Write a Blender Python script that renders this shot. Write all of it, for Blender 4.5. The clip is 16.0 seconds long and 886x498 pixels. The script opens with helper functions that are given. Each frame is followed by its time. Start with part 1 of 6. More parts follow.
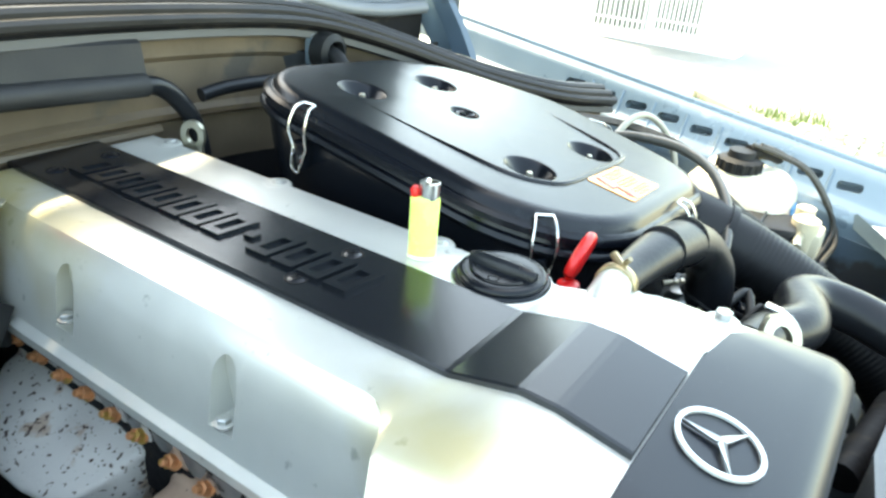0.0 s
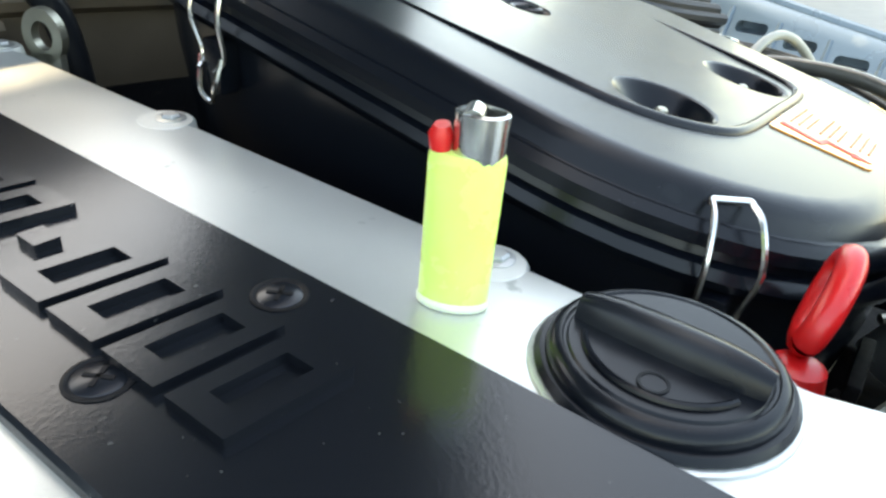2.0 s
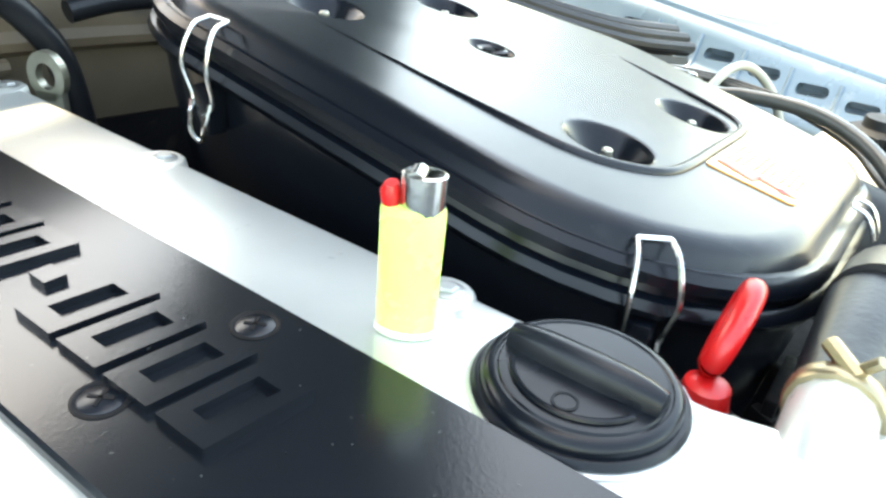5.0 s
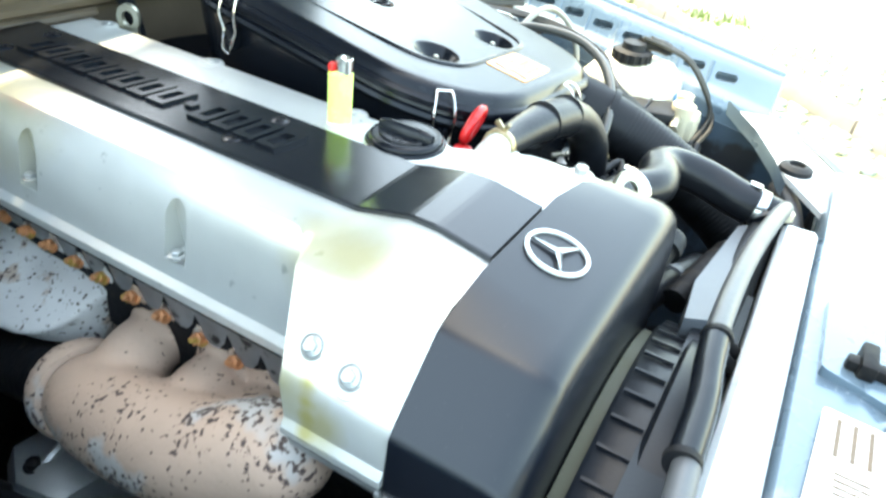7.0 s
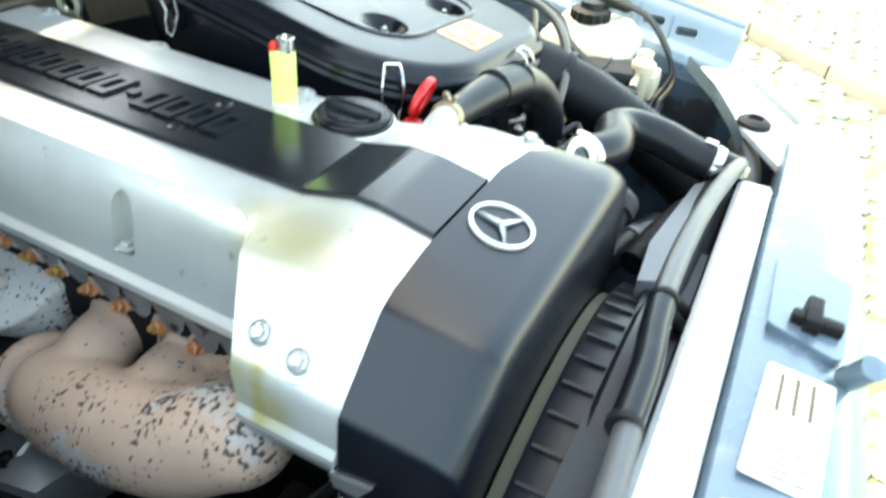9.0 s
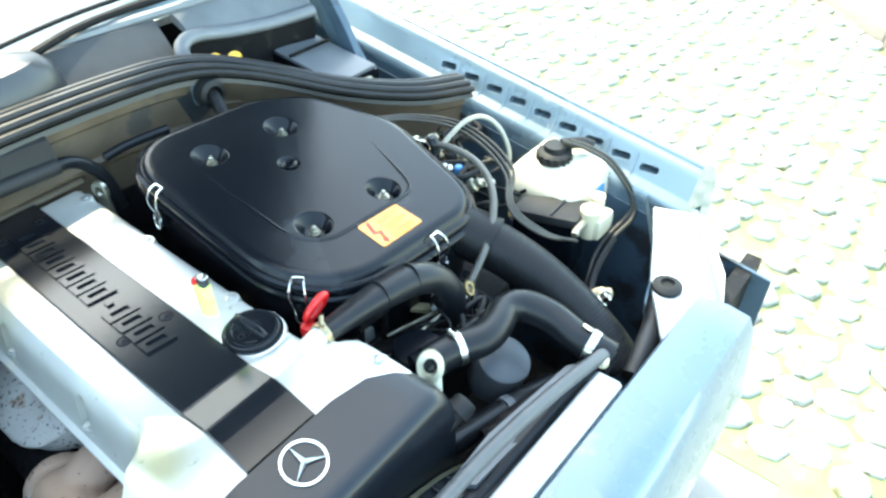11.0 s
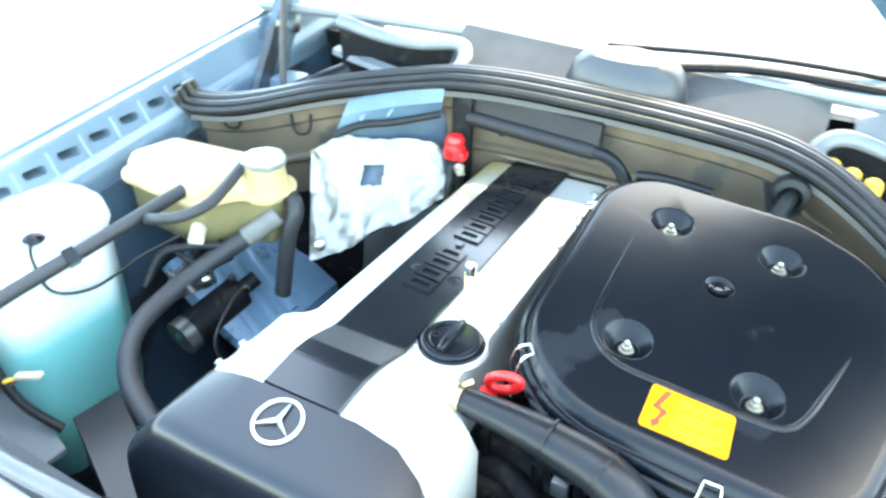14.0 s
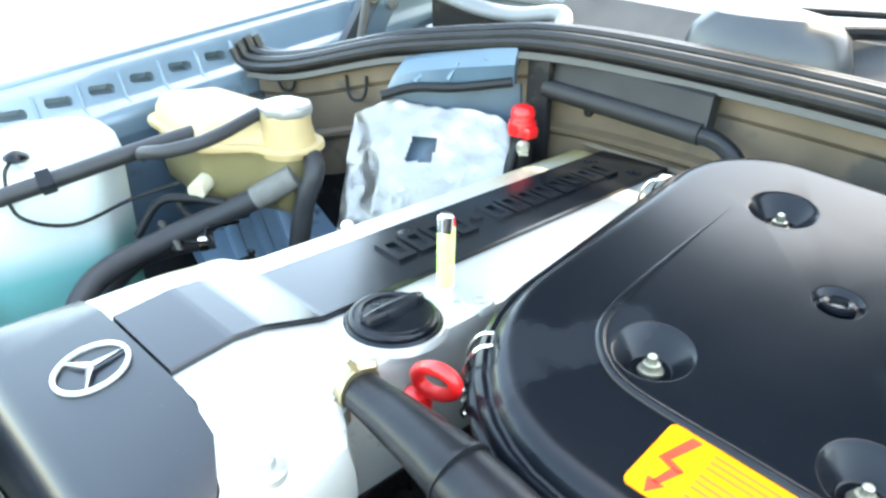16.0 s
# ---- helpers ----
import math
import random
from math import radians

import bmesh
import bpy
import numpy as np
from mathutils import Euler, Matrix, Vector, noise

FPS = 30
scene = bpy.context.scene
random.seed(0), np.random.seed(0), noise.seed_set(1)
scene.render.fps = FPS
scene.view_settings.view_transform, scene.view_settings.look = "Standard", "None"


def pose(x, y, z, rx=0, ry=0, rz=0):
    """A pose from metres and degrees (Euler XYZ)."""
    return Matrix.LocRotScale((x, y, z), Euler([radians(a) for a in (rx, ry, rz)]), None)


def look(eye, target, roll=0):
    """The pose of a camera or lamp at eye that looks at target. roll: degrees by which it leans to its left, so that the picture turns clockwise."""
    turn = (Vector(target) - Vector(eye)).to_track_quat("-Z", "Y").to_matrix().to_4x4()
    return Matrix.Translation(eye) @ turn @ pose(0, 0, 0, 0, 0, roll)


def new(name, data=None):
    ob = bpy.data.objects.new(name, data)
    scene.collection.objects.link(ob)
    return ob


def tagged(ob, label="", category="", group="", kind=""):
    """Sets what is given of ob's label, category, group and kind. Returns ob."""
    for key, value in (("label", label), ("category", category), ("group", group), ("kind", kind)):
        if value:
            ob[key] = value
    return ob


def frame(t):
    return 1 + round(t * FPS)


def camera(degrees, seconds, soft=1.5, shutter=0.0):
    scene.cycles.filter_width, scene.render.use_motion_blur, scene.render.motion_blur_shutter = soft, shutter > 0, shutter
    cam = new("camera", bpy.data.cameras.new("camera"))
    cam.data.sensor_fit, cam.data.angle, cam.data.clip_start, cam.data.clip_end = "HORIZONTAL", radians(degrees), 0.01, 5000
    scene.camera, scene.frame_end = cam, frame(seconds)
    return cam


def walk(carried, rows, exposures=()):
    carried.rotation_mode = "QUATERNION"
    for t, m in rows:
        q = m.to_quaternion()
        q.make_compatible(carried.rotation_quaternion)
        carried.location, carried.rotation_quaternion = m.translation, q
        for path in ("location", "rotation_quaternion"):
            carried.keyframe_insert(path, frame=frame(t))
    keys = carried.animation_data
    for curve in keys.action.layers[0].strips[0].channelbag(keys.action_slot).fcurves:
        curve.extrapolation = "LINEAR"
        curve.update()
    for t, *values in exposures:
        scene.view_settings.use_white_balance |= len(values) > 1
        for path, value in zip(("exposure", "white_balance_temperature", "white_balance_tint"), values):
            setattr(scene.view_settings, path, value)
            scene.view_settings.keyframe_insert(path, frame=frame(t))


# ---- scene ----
# Metres. The flat top of the valve cover is z = 0 and the lighter stands at the origin;
# y runs along the engine towards the windscreen, x across the car.
LENS = 64.0
ROWS = [  # seconds, place, turn (XYZ degrees)
    (0, -0.3788, -0.2594, 0.2382, 63.66, -4.35, -55.29),
    (0.5, -0.3199, -0.2304, 0.2117, 62.99, -3.71, -54.24),
    (1, -0.2465, -0.1755, 0.1736, 62.30, -3.34, -53.14),
    (1.5, -0.1819, -0.1204, 0.1447, 61.10, -4.33, -53.64),
    (2, -0.1451, -0.0903, 0.1196, 60.11, -4.93, -53.69),
    (2.5, -0.1430, -0.0932, 0.1227, 60.45, -4.67, -53.86),
    (3, -0.1418, -0.0943, 0.1245, 60.55, -4.82, -53.81),
    (3.2, -0.1415, -0.0913, 0.1249, 60.88, -4.91, -53.75),
    (5.3, -0.1682, -0.1293, 0.1588, 60.80, -5.04, -54.10),
    (5.5, -0.1938, -0.1571, 0.1744, 60.71, -4.21, -54.59),
    (6, -0.2856, -0.2481, 0.2006, 60.21, -3.96, -56.96),
    (6.5, -0.3880, -0.3060, 0.2379, 58.36, -5.69, -59.46),
    (7, -0.4624, -0.3386, 0.2634, 56.25, -6.61, -59.82),
    (7.5, -0.4771, -0.3378, 0.2422, 52.61, -6.57, -60.19),
    (8, -0.4870, -0.3385, 0.2301, 50.43, -5.97, -60.44),
    (8.5, -0.4798, -0.3365, 0.2370, 51.56, -5.88, -60.59),
    (9, -0.4463, -0.3613, 0.2747, 53.61, -4.67, -62.42),
    (9.5, -0.4291, -0.4100, 0.3712, 52.95, -3.04, -60.06),
    (9.7, -0.4207, -0.4348, 0.4182, 52.58, -2.36, -59.78),
    (11.8, -0.1800, -0.6169, 0.6095, 48.84, 1.92, -35.13),
    (12, -0.1662, -0.6080, 0.6071, 49.08, 2.06, -31.02),
    (12.3, -0.1218, -0.6110, 0.5920, 50.36, 2.72, -30.31),
    (12.5, -0.0696, -0.6258, 0.5742, 51.27, 2.67, -25.31),
    (13, 0.0991, -0.6703, 0.5291, 55.76, -0.43, -0.81),
    (13.5, 0.2022, -0.6312, 0.4952, 57.69, 0.42, 16.40),
    (14, 0.2709, -0.5590, 0.4641, 58.07, -1.03, 28.67),
    (14.5, 0.3418, -0.4691, 0.3667, 61.51, -3.24, 40.91),
    (15, 0.2925, -0.3675, 0.2526, 64.35, -3.25, 44.35),
    (15.5, 0.3084, -0.3389, 0.2339, 64.70, -2.27, 45.11),
    (16, 0.3379, -0.3333, 0.2613, 64.23, -1.07, 45.42),
]

cam = camera(LENS, 16.0, soft=2.5, shutter=0.5)
walk(cam, [(t, pose(x, y, z, rx, ry, rz)) for t, x, y, z, rx, ry, rz in ROWS],
     exposures=[(0.0, 2.7, 9600, 0), (1.0, 2.42, 9700, 2), (1.5, 2.34, 9800, 4), (2.0, 2.08, 9800, 5), (3.0, 2.55, 9800, 6), (5.5, 2.9, 9900, 3), (6.5, 3.06, 9600, 1), (7.0, 2.98, 9300, 0), (8.0, 2.77, 9500, 0), (9.7, 2.66, 9700, -2), (11.8, 2.9, 7200, -7), (13.0, 3.45, 7600, -4), (14.0, 3.62, 8200, -2), (16.0, 3.23, 8700, 2)])

# ---- world and sun ----
world = bpy.data.worlds.new("sky")
world.use_nodes = True
scene.world = world
wn, wl = world.node_tree.nodes, world.node_tree.links
sky = wn.new("ShaderNodeTexSky")
sky.sky_type, sky.sun_disc = "NISHITA", False
sky.sun_elevation, sky.sun_rotation = radians(60), radians(15)
sky.air_density, sky.dust_density, sky.ozone_density = 1.0, 1.2, 1.0
wl.new(sky.outputs[0], wn["Background"].inputs[0])
wn["Background"].inputs[1].default_value = 0.30
sun = new("sun", bpy.data.lights.new("sun", "SUN"))
sun.data.energy, sun.data.angle, sun.data.color = 2.0, radians(3), (1.0, 0.96, 0.90)
sun.matrix_world = look((0.46, 1.72, 3.1), (0, 0, 0))

# ---- helpers ----
def shade(ob, angle=38):
    me = ob.data
    me.polygons.foreach_set("use_smooth", [True] * len(me.polygons))
    me.set_sharp_from_angle(angle=radians(angle))
    return ob


def part(name, bm, material, parent=None, label="", angle=38):
    bmesh.ops.recalc_face_normals(bm, faces=bm.faces)
    me = bpy.data.meshes.new(name)
    bm.to_mesh(me)
    bm.free()
    me.materials.append(material)
    ob = new(name, me)
    shade(ob, angle)
    if parent is not None:
        ob.parent = parent
    if label:
        tagged(ob, label)
    return ob


def thing(name, label, category, group="", kind=""):
    return tagged(new(name), label, category, group, kind)


def loft(loops, caps=True, closed=True):
    bm = bmesh.new()
    rings = [[bm.verts.new(p) for p in loop] for loop in loops]
    n = len(rings[0])
    for a, b in zip(rings, rings[1:]):
        for i in range(n if closed else n - 1):
            j = (i + 1) % n
            bm.faces.new((a[i], a[j], b[j], b[i]))
    if caps and closed:
        bm.faces.new(rings[0][::-1])
        bm.faces.new(rings[-1])
    return bm


def smooth_path(points, step=6):
    pts = [Vector(p) for p in points]
    if len(pts) < 3:
        return pts
    pts = [2 * pts[0] - pts[1]] + pts + [2 * pts[-1] - pts[-2]]
    out = []
    for i in range(1, len(pts) - 2):
        p0, p1, p2, p3 = pts[i - 1:i + 3]
        for k in range(step):
            t = k / step
            out.append(0.5 * ((2 * p1) + (p2 - p0) * t + (2 * p0 - 5 * p1 + 4 * p2 - p3) * t * t + (3 * p1 - p0 - 3 * p2 + p3) * t ** 3))
    out.append(pts[-2])
    return out


def rings_along(path, radius, n=12, flat=1.0, roll=0.0):
    """Rings round a path; radius is a number or a function of 0..1."""
    side, rings = None, []
    for i, p in enumerate(path):
        d = (path[min(i + 1, len(path) - 1)] - path[max(i - 1, 0)]).normalized()
        if side is None:
            side = d.orthogonal().normalized()
            if abs(d.z) < 0.9:
                side = d.cross(Vector((0, 0, 1))).normalized()
        side = (side - d * side.dot(d)).normalized()
        up = d.cross(side)
        r = radius(i / max(1, len(path) - 1)) if callable(radius) else radius
        rings.append([p + side * r * math.cos(a + roll) + up * r * flat * math.sin(a + roll)
                      for a in (2 * math.pi * k / n for k in range(n))])
    return rings


def tube(points, radius, n=12, step=6, flat=1.0, caps=True, roll=0.0):
    return loft(rings_along(smooth_path(points, step), radius, n, flat, roll), caps)


def box(x0, x1, y0, y1, z0, z1, bevel=0.0, seg=2):
    bm = bmesh.new()
    bmesh.ops.create_cube(bm, size=1)
    for v in bm.verts:
        v.co = Vector(((x0 + x1) / 2 + v.co.x * (x1 - x0), (y0 + y1) / 2 + v.co.y * (y1 - y0), (z0 + z1) / 2 + v.co.z * (z1 - z0)))
    if bevel:
        bmesh.ops.bevel(bm, geom=bm.edges[:], offset=bevel, segments=seg, affect="EDGES", profile=0.6)
    return bm


def bar(a, b, w, h, bevel=0.0):
    """A straight bar from a to b, w wide and h high."""
    a, b = Vector(a), Vector(b)
    d = (b - a).normalized()
    s = d.cross(Vector((0, 0, 1)))
    s = s.normalized() if s.length > 1e-4 else Vector((1, 0, 0))
    u = s.cross(d)
    bm = loft([[p + s * x * w / 2 + u * z * h / 2 for x, z in ((-1, -1), (1, -1), (1, 1), (-1, 1))] for p in (a, b)])
    if bevel:
        bmesh.ops.bevel(bm, geom=bm.edges[:], offset=bevel, segments=2, affect="EDGES", profile=0.6)
    return bm


def lathe(profile, n=28, at=(0, 0, 0), turn=None):
    """A turned body from (radius, height) pairs."""
    m = Matrix.Translation(at) @ (turn.to_4x4() if turn else Matrix())
    return loft([[m @ Vector((r * math.cos(a), r * math.sin(a), z)) for a in (2 * math.pi * k / n for k in range(n))] for r, z in profile])


def prism(outline, z0, z1, bevel=0.0, seg=2):
    bm = loft([[(x, y, z0) for x, y in outline], [(x, y, z1) for x, y in outline]])
    if bevel:
        bmesh.ops.bevel(bm, geom=[e for e in bm.edges if e.verts[0].co.z > (z0 + z1) / 2 and e.verts[1].co.z > (z0 + z1) / 2],
                        offset=bevel, segments=seg, affect="EDGES", profile=0.6)
    return bm


def rounded(corners, n=6):
    """A polygon with rounded corners from (x, y, radius)."""
    out = []
    for i, (x, y, r) in enumerate(corners):
        p = Vector((x, y))
        a = (Vector(corners[i - 1][:2]) - p).normalized()
        b = (Vector(corners[(i + 1) % len(corners)][:2]) - p).normalized()
        half = a.angle(b) / 2
        d = r / math.tan(half)
        p0, p1 = p + a * d, p + b * d
        c = p + (a + b).normalized() * (r / math.sin(half))
        a0, a1 = math.atan2(*(p0 - c).yx), math.atan2(*(p1 - c).yx)
        da = (a1 - a0 + math.pi) % (2 * math.pi) - math.pi
        out += [(c.x + r * math.cos(a0 + da * k / n), c.y + r * math.sin(a0 + da * k / n)) for k in range(n + 1)]
    return out


def inset(outline, d):
    n, out = len(outline), []
    for i, p in enumerate(outline):
        e = Vector(outline[(i + 1) % n]) - Vector(outline[i - 1])
        nrm = Vector((-e.y, e.x)).normalized()
        out.append((p[0] + nrm.x * d, p[1] + nrm.y * d))
    return out


def cut(ob, cutters, angle=38):
    """Takes the bodies in cutters away from ob for good."""
    for bm in cutters:
        bmesh.ops.recalc_face_normals(bm, faces=bm.faces)
        me = bpy.data.meshes.new("cutter")
        bm.to_mesh(me)
        bm.free()
        c = new("cutter", me)
        m = ob.modifiers.new("cut", "BOOLEAN")
        m.object, m.operation, m.solver = c, "DIFFERENCE", "EXACT"
        me2 = bpy.data.meshes.new_from_object(ob.evaluated_get(bpy.context.evaluated_depsgraph_get()))
        ob.modifiers.clear()
        old = ob.data
        ob.data = me2
        me2.name = old.name
        bpy.data.objects.remove(c)
        bpy.data.meshes.remove(old)
        bpy.data.meshes.remove(me)
    return shade(ob, angle)


def settle(ob):
    """Keeps large flat faces flat beside their rounded edges."""
    m = ob.modifiers.new("normals", "WEIGHTED_NORMAL")
    m.weight, m.keep_sharp = 50, True
    return ob


def join(*bms):
    out = bmesh.new()
    for bm in bms:
        me = bpy.data.meshes.new("t")
        bm.to_mesh(me)
        bm.free()
        out.from_mesh(me)
        bpy.data.meshes.remove(me)
    return out


# ---- materials ----
def surf(name, base, rough=0.5, metal=0.0, var=0.12, scale=40, bump=0.1, bscale=400, coat=0.0, spots=None, spot_scale=60, spot_cut=0.6,
         spot_rough=0.8, sheen=None, transmission=0.0, alpha=1.0, sub=0.0, streak=None, wear=0.18, cluster=0.0):
    m = bpy.data.materials.new(name)
    m.use_nodes = True
    n, l = m.node_tree.nodes, m.node_tree.links
    b = n["Principled BSDF"]
    co = n.new("ShaderNodeTexCoord")
    mp = n.new("ShaderNodeMapping")
    l.new(co.outputs["Object"], mp.inputs[0])
    if streak:
        mp.inputs["Scale"].default_value = streak
    t1 = n.new("ShaderNodeTexNoise")
    t1.inputs["Scale"].default_value, t1.inputs["Detail"].default_value = scale, 5
    l.new(mp.outputs[0], t1.inputs["Vector"])
    t2 = n.new("ShaderNodeTexNoise")
    t2.inputs["Scale"].default_value, t2.inputs["Detail"].default_value = scale * 0.17, 3
    l.new(co.outputs["Object"], t2.inputs["Vector"])
    add = n.new("ShaderNodeMath")
    add.operation = "ADD"
    l.new(t1.outputs[0], add.inputs[0])
    l.new(t2.outputs[0], add.inputs[1])
    ramp = n.new("ShaderNodeValToRGB")
    ramp.color_ramp.elements[0].position, ramp.color_ramp.elements[1].position = 0.35, 0.65
    half = n.new("ShaderNodeMath")
    half.operation = "MULTIPLY"
    half.inputs[1].default_value = 0.5
    l.new(add.outputs[0], half.inputs[0])
    l.new(half.outputs[0], ramp.inputs[0])
    lo = tuple(c * (1 - var) for c in base)
    hi = tuple(min(1, c * (1 + var)) for c in base)
    ramp.color_ramp.elements[0].color, ramp.color_ramp.elements[1].color = (*lo, 1), (*hi, 1)
    colour = ramp.outputs[0]
    rgh = n.new("ShaderNodeMapRange")
    rgh.inputs["To Min"].default_value, rgh.inputs["To Max"].default_value = max(0.02, rough * (1 - wear)), min(1, rough * (1 + wear))
    l.new(half.outputs[0], rgh.inputs["Value"])
    rgh.inputs["From Min"].default_value, rgh.inputs["From Max"].default_value = 0.35, 0.65
    rough_out = rgh.outputs[0]
    for spot in (spots or []):
        scol, sscale, scut, sdet = spot
        t3 = n.new("ShaderNodeTexNoise")
        t3.inputs["Scale"].default_value, t3.inputs["Detail"].default_value = sscale, sdet
        l.new(mp.outputs[0], t3.inputs["Vector"])
        r3 = n.new("ShaderNodeValToRGB")
        r3.color_ramp.elements[0].position, r3.color_ramp.elements[1].position = scut, scut + 0.06
        if cluster:
            far = n.new("ShaderNodeTexNoise")
            far.inputs["Scale"].default_value, far.inputs["Detail"].default_value = 13, 2
            l.new(co.outputs["Object"], far.inputs["Vector"])
            lift = n.new("ShaderNodeMath")
            lift.operation = "MULTIPLY_ADD"
            l.new(far.outputs[0], lift.inputs[0])
            lift.inputs[1].default_value = cluster
            l.new(t3.outputs[0], lift.inputs[2])
            drop = n.new("ShaderNodeMath")
            drop.operation = "SUBTRACT"
            l.new(lift.outputs[0], drop.inputs[0])
            drop.inputs[1].default_value = cluster * 0.5
            l.new(drop.outputs[0], r3.inputs[0])
        else:
            l.new(t3.outputs[0], r3.inputs[0])
        mix = n.new("ShaderNodeMixRGB")
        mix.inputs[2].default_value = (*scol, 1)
        l.new(r3.outputs[0], mix.inputs[0])
        l.new(colour, mix.inputs[1])
        colour = mix.outputs[0]
    l.new(colour, b.inputs["Base Color"])
    l.new(rough_out, b.inputs["Roughness"])
    b.inputs["Metallic"].default_value = metal
    b.inputs["Coat Weight"].default_value = coat
    b.inputs["Transmission Weight"].default_value = transmission
    b.inputs["Alpha"].default_value = alpha
    if sub:
        b.inputs["Subsurface Weight"].default_value = sub
        b.inputs["Subsurface Radius"].default_value = (0.02, 0.02, 0.01)
    if bump:
        t4 = n.new("ShaderNodeTexNoise")
        t4.inputs["Scale"].default_value, t4.inputs["Detail"].default_value = bscale, 4
        l.new(co.outputs["Object"], t4.inputs["Vector"])
        bp = n.new("ShaderNodeBump")
        bp.inputs["Strength"].default_value, bp.inputs["Distance"].default_value = bump, 0.002
        l.new(t4.outputs[0], bp.inputs["Height"])
        l.new(bp.outputs[0], b.inputs["Normal"])
    return m


SILVER = surf("silver_paint", (0.585, 0.59, 0.56), 0.34, 0.6, 0.05, 26, 0.05, 900, spots=[((0.37, 0.38, 0.36), 55, 0.66, 4)])


def stain(m, centres, colour):
    """Soft-edged uneven stains round some places of a material."""
    n, l = m.node_tree.nodes, m.node_tree.links
    b = n["Principled BSDF"]
    src = b.inputs["Base Color"].links[0].from_socket
    co, nz = n.new("ShaderNodeTexCoord"), n.new("ShaderNodeTexNoise")
    nz.inputs["Scale"].default_value, nz.inputs["Detail"].default_value = 22, 5
    l.new(co.outputs["Object"], nz.inputs["Vector"])
    for c, r, amount in centres:
        d = n.new("ShaderNodeVectorMath")
        d.operation = "DISTANCE"
        l.new(co.outputs["Object"], d.inputs[0])
        d.inputs[1].default_value = c
        wob = n.new("ShaderNodeMath")
        wob.operation = "MULTIPLY_ADD"
        l.new(nz.outputs[0], wob.inputs[0])
        wob.inputs[1].default_value = r * 1.2
        l.new(d.outputs["Value"], wob.inputs[2])
        fade = n.new("ShaderNodeMapRange")
        fade.inputs["From Min"].default_value, fade.inputs["From Max"].default_value = r * 0.8, r * 1.7
        fade.inputs["To Min"].default_value, fade.inputs["To Max"].default_value = amount, 0.0
        l.new(wob.outputs[0], fade.inputs["Value"])
        mix = n.new("ShaderNodeMixRGB")
        l.new(fade.outputs[0], mix.inputs[0])
        l.new(src, mix.inputs[1])
        mix.inputs[2].default_value = (*colour, 1)
        src = mix.outputs[0]
    l.new(src, b.inputs["Base Color"])


stain(SILVER, [((-0.145, 0.35, -0.01), 0.085, 0.95), ((-0.14, 0.24, 0.0), 0.07, 0.5), ((-0.15, -0.115, 0.0), 0.06, 0.65), ((-0.22, -0.12, -0.06), 0.035, 0.7), ((-0.22, -0.155, -0.08), 0.02, 0.7), ((-0.212, -0.139, -0.055), 0.009, 0.9), ((-0.2165, -0.141, -0.066), 0.008, 0.9), ((-0.218, -0.142, -0.078), 0.007, 0.85), ((-0.220, -0.143, -0.090), 0.008, 0.85)], (0.44, 0.375, 0.14))
ALU = surf("cast_alloy", (0.42, 0.43, 0.42), 0.42, 0.8, 0.1, 40, 0.15, 500)
STEEL = surf("bright_steel", (0.62, 0.62, 0.6), 0.22, 1.0, 0.08, 60, 0.05, 300)
ZINC = surf("zinc_plate", (0.42, 0.405, 0.33), 0.38, 0.9, 0.15, 60, 0.1, 300)
BRASS = surf("yellow_zinc", (0.30, 0.25, 0.16), 0.35, 0.9, 0.2, 60, 0.1, 300)
COPPER = surf("copper_nut", (0.56, 0.24, 0.11), 0.5, 0.45, 0.25, 120, 0.2, 500, spots=[((0.40, 0.24, 0.06), 70, 0.56, 3)])
PLASTIC = surf("black_satin_plastic", (0.0030, 0.0042, 0.0065), 0.25, 0.0, 0.06, 14, 0.0, wear=0.10, spots=[((0.011, 0.013, 0.016), 11, 0.61, 4), ((0.03, 0.032, 0.034), 600, 0.745, 2)])
COVER_BLACK = surf("dark_grey_cover", (0.0042, 0.0060, 0.0096), 0.30, 0.0, 0.08, 14, 0.0, wear=0.06, spots=[((0.035, 0.037, 0.04), 420, 0.72, 2)])
STRIP_BLACK = surf("black_strip_plastic", (0.0050, 0.0062, 0.0085), 0.20, 0.0, 0.1, 14, 0.03, 700, wear=0.12, spots=[((0.045, 0.046, 0.045), 520, 0.73, 2)])
RUBBER = surf("rubber", (0.009, 0.010, 0.011), 0.55, 0.0, 0.2, 40, 0.1, 300)
HOSE = surf("rubber_hose", (0.0075, 0.0085, 0.0105), 0.34, 0.0, 0.2, 30, 0.1, 250)
# Near-black base with slightly lighter brownish blotches.
DARK = surf("blotched_black", (0.006, 0.006, 0.007), 0.6, 0.0, 0.4, 40, 0.4, 120, spots=[((0.018, 0.016, 0.014), 45, 0.58, 4)])
BODY = surf("blue_grey_paint", (0.100, 0.148, 0.186), 0.30, 0.25, 0.05, 20, 0.02, 600, coat=0.4, spots=[((0.16, 0.20, 0.22), 14, 0.66, 4)])
# Body paint darkened for the bonnet's underside; its shade is in the colour.
SHADED_BLUE = surf("shaded_blue_paint", (0.05, 0.085, 0.12), 0.28, 0.1, 0.05, 20, 0.02, 600, coat=0.4)
PALE = surf("pale_dusty_paint", (0.50, 0.53, 0.54), 0.45, 0.1, 0.08, 20, 0.05, 300, spots=[((0.35, 0.38, 0.38), 40, 0.62, 4), ((0.16, 0.15, 0.14), 190, 0.69, 3)])
FIREWALL = surf("dusty_firewall", (0.088, 0.065, 0.043), 0.6, 0.0, 0.35, 14, 0.2, 90, spots=[((0.05, 0.042, 0.034), 12, 0.58, 4)])
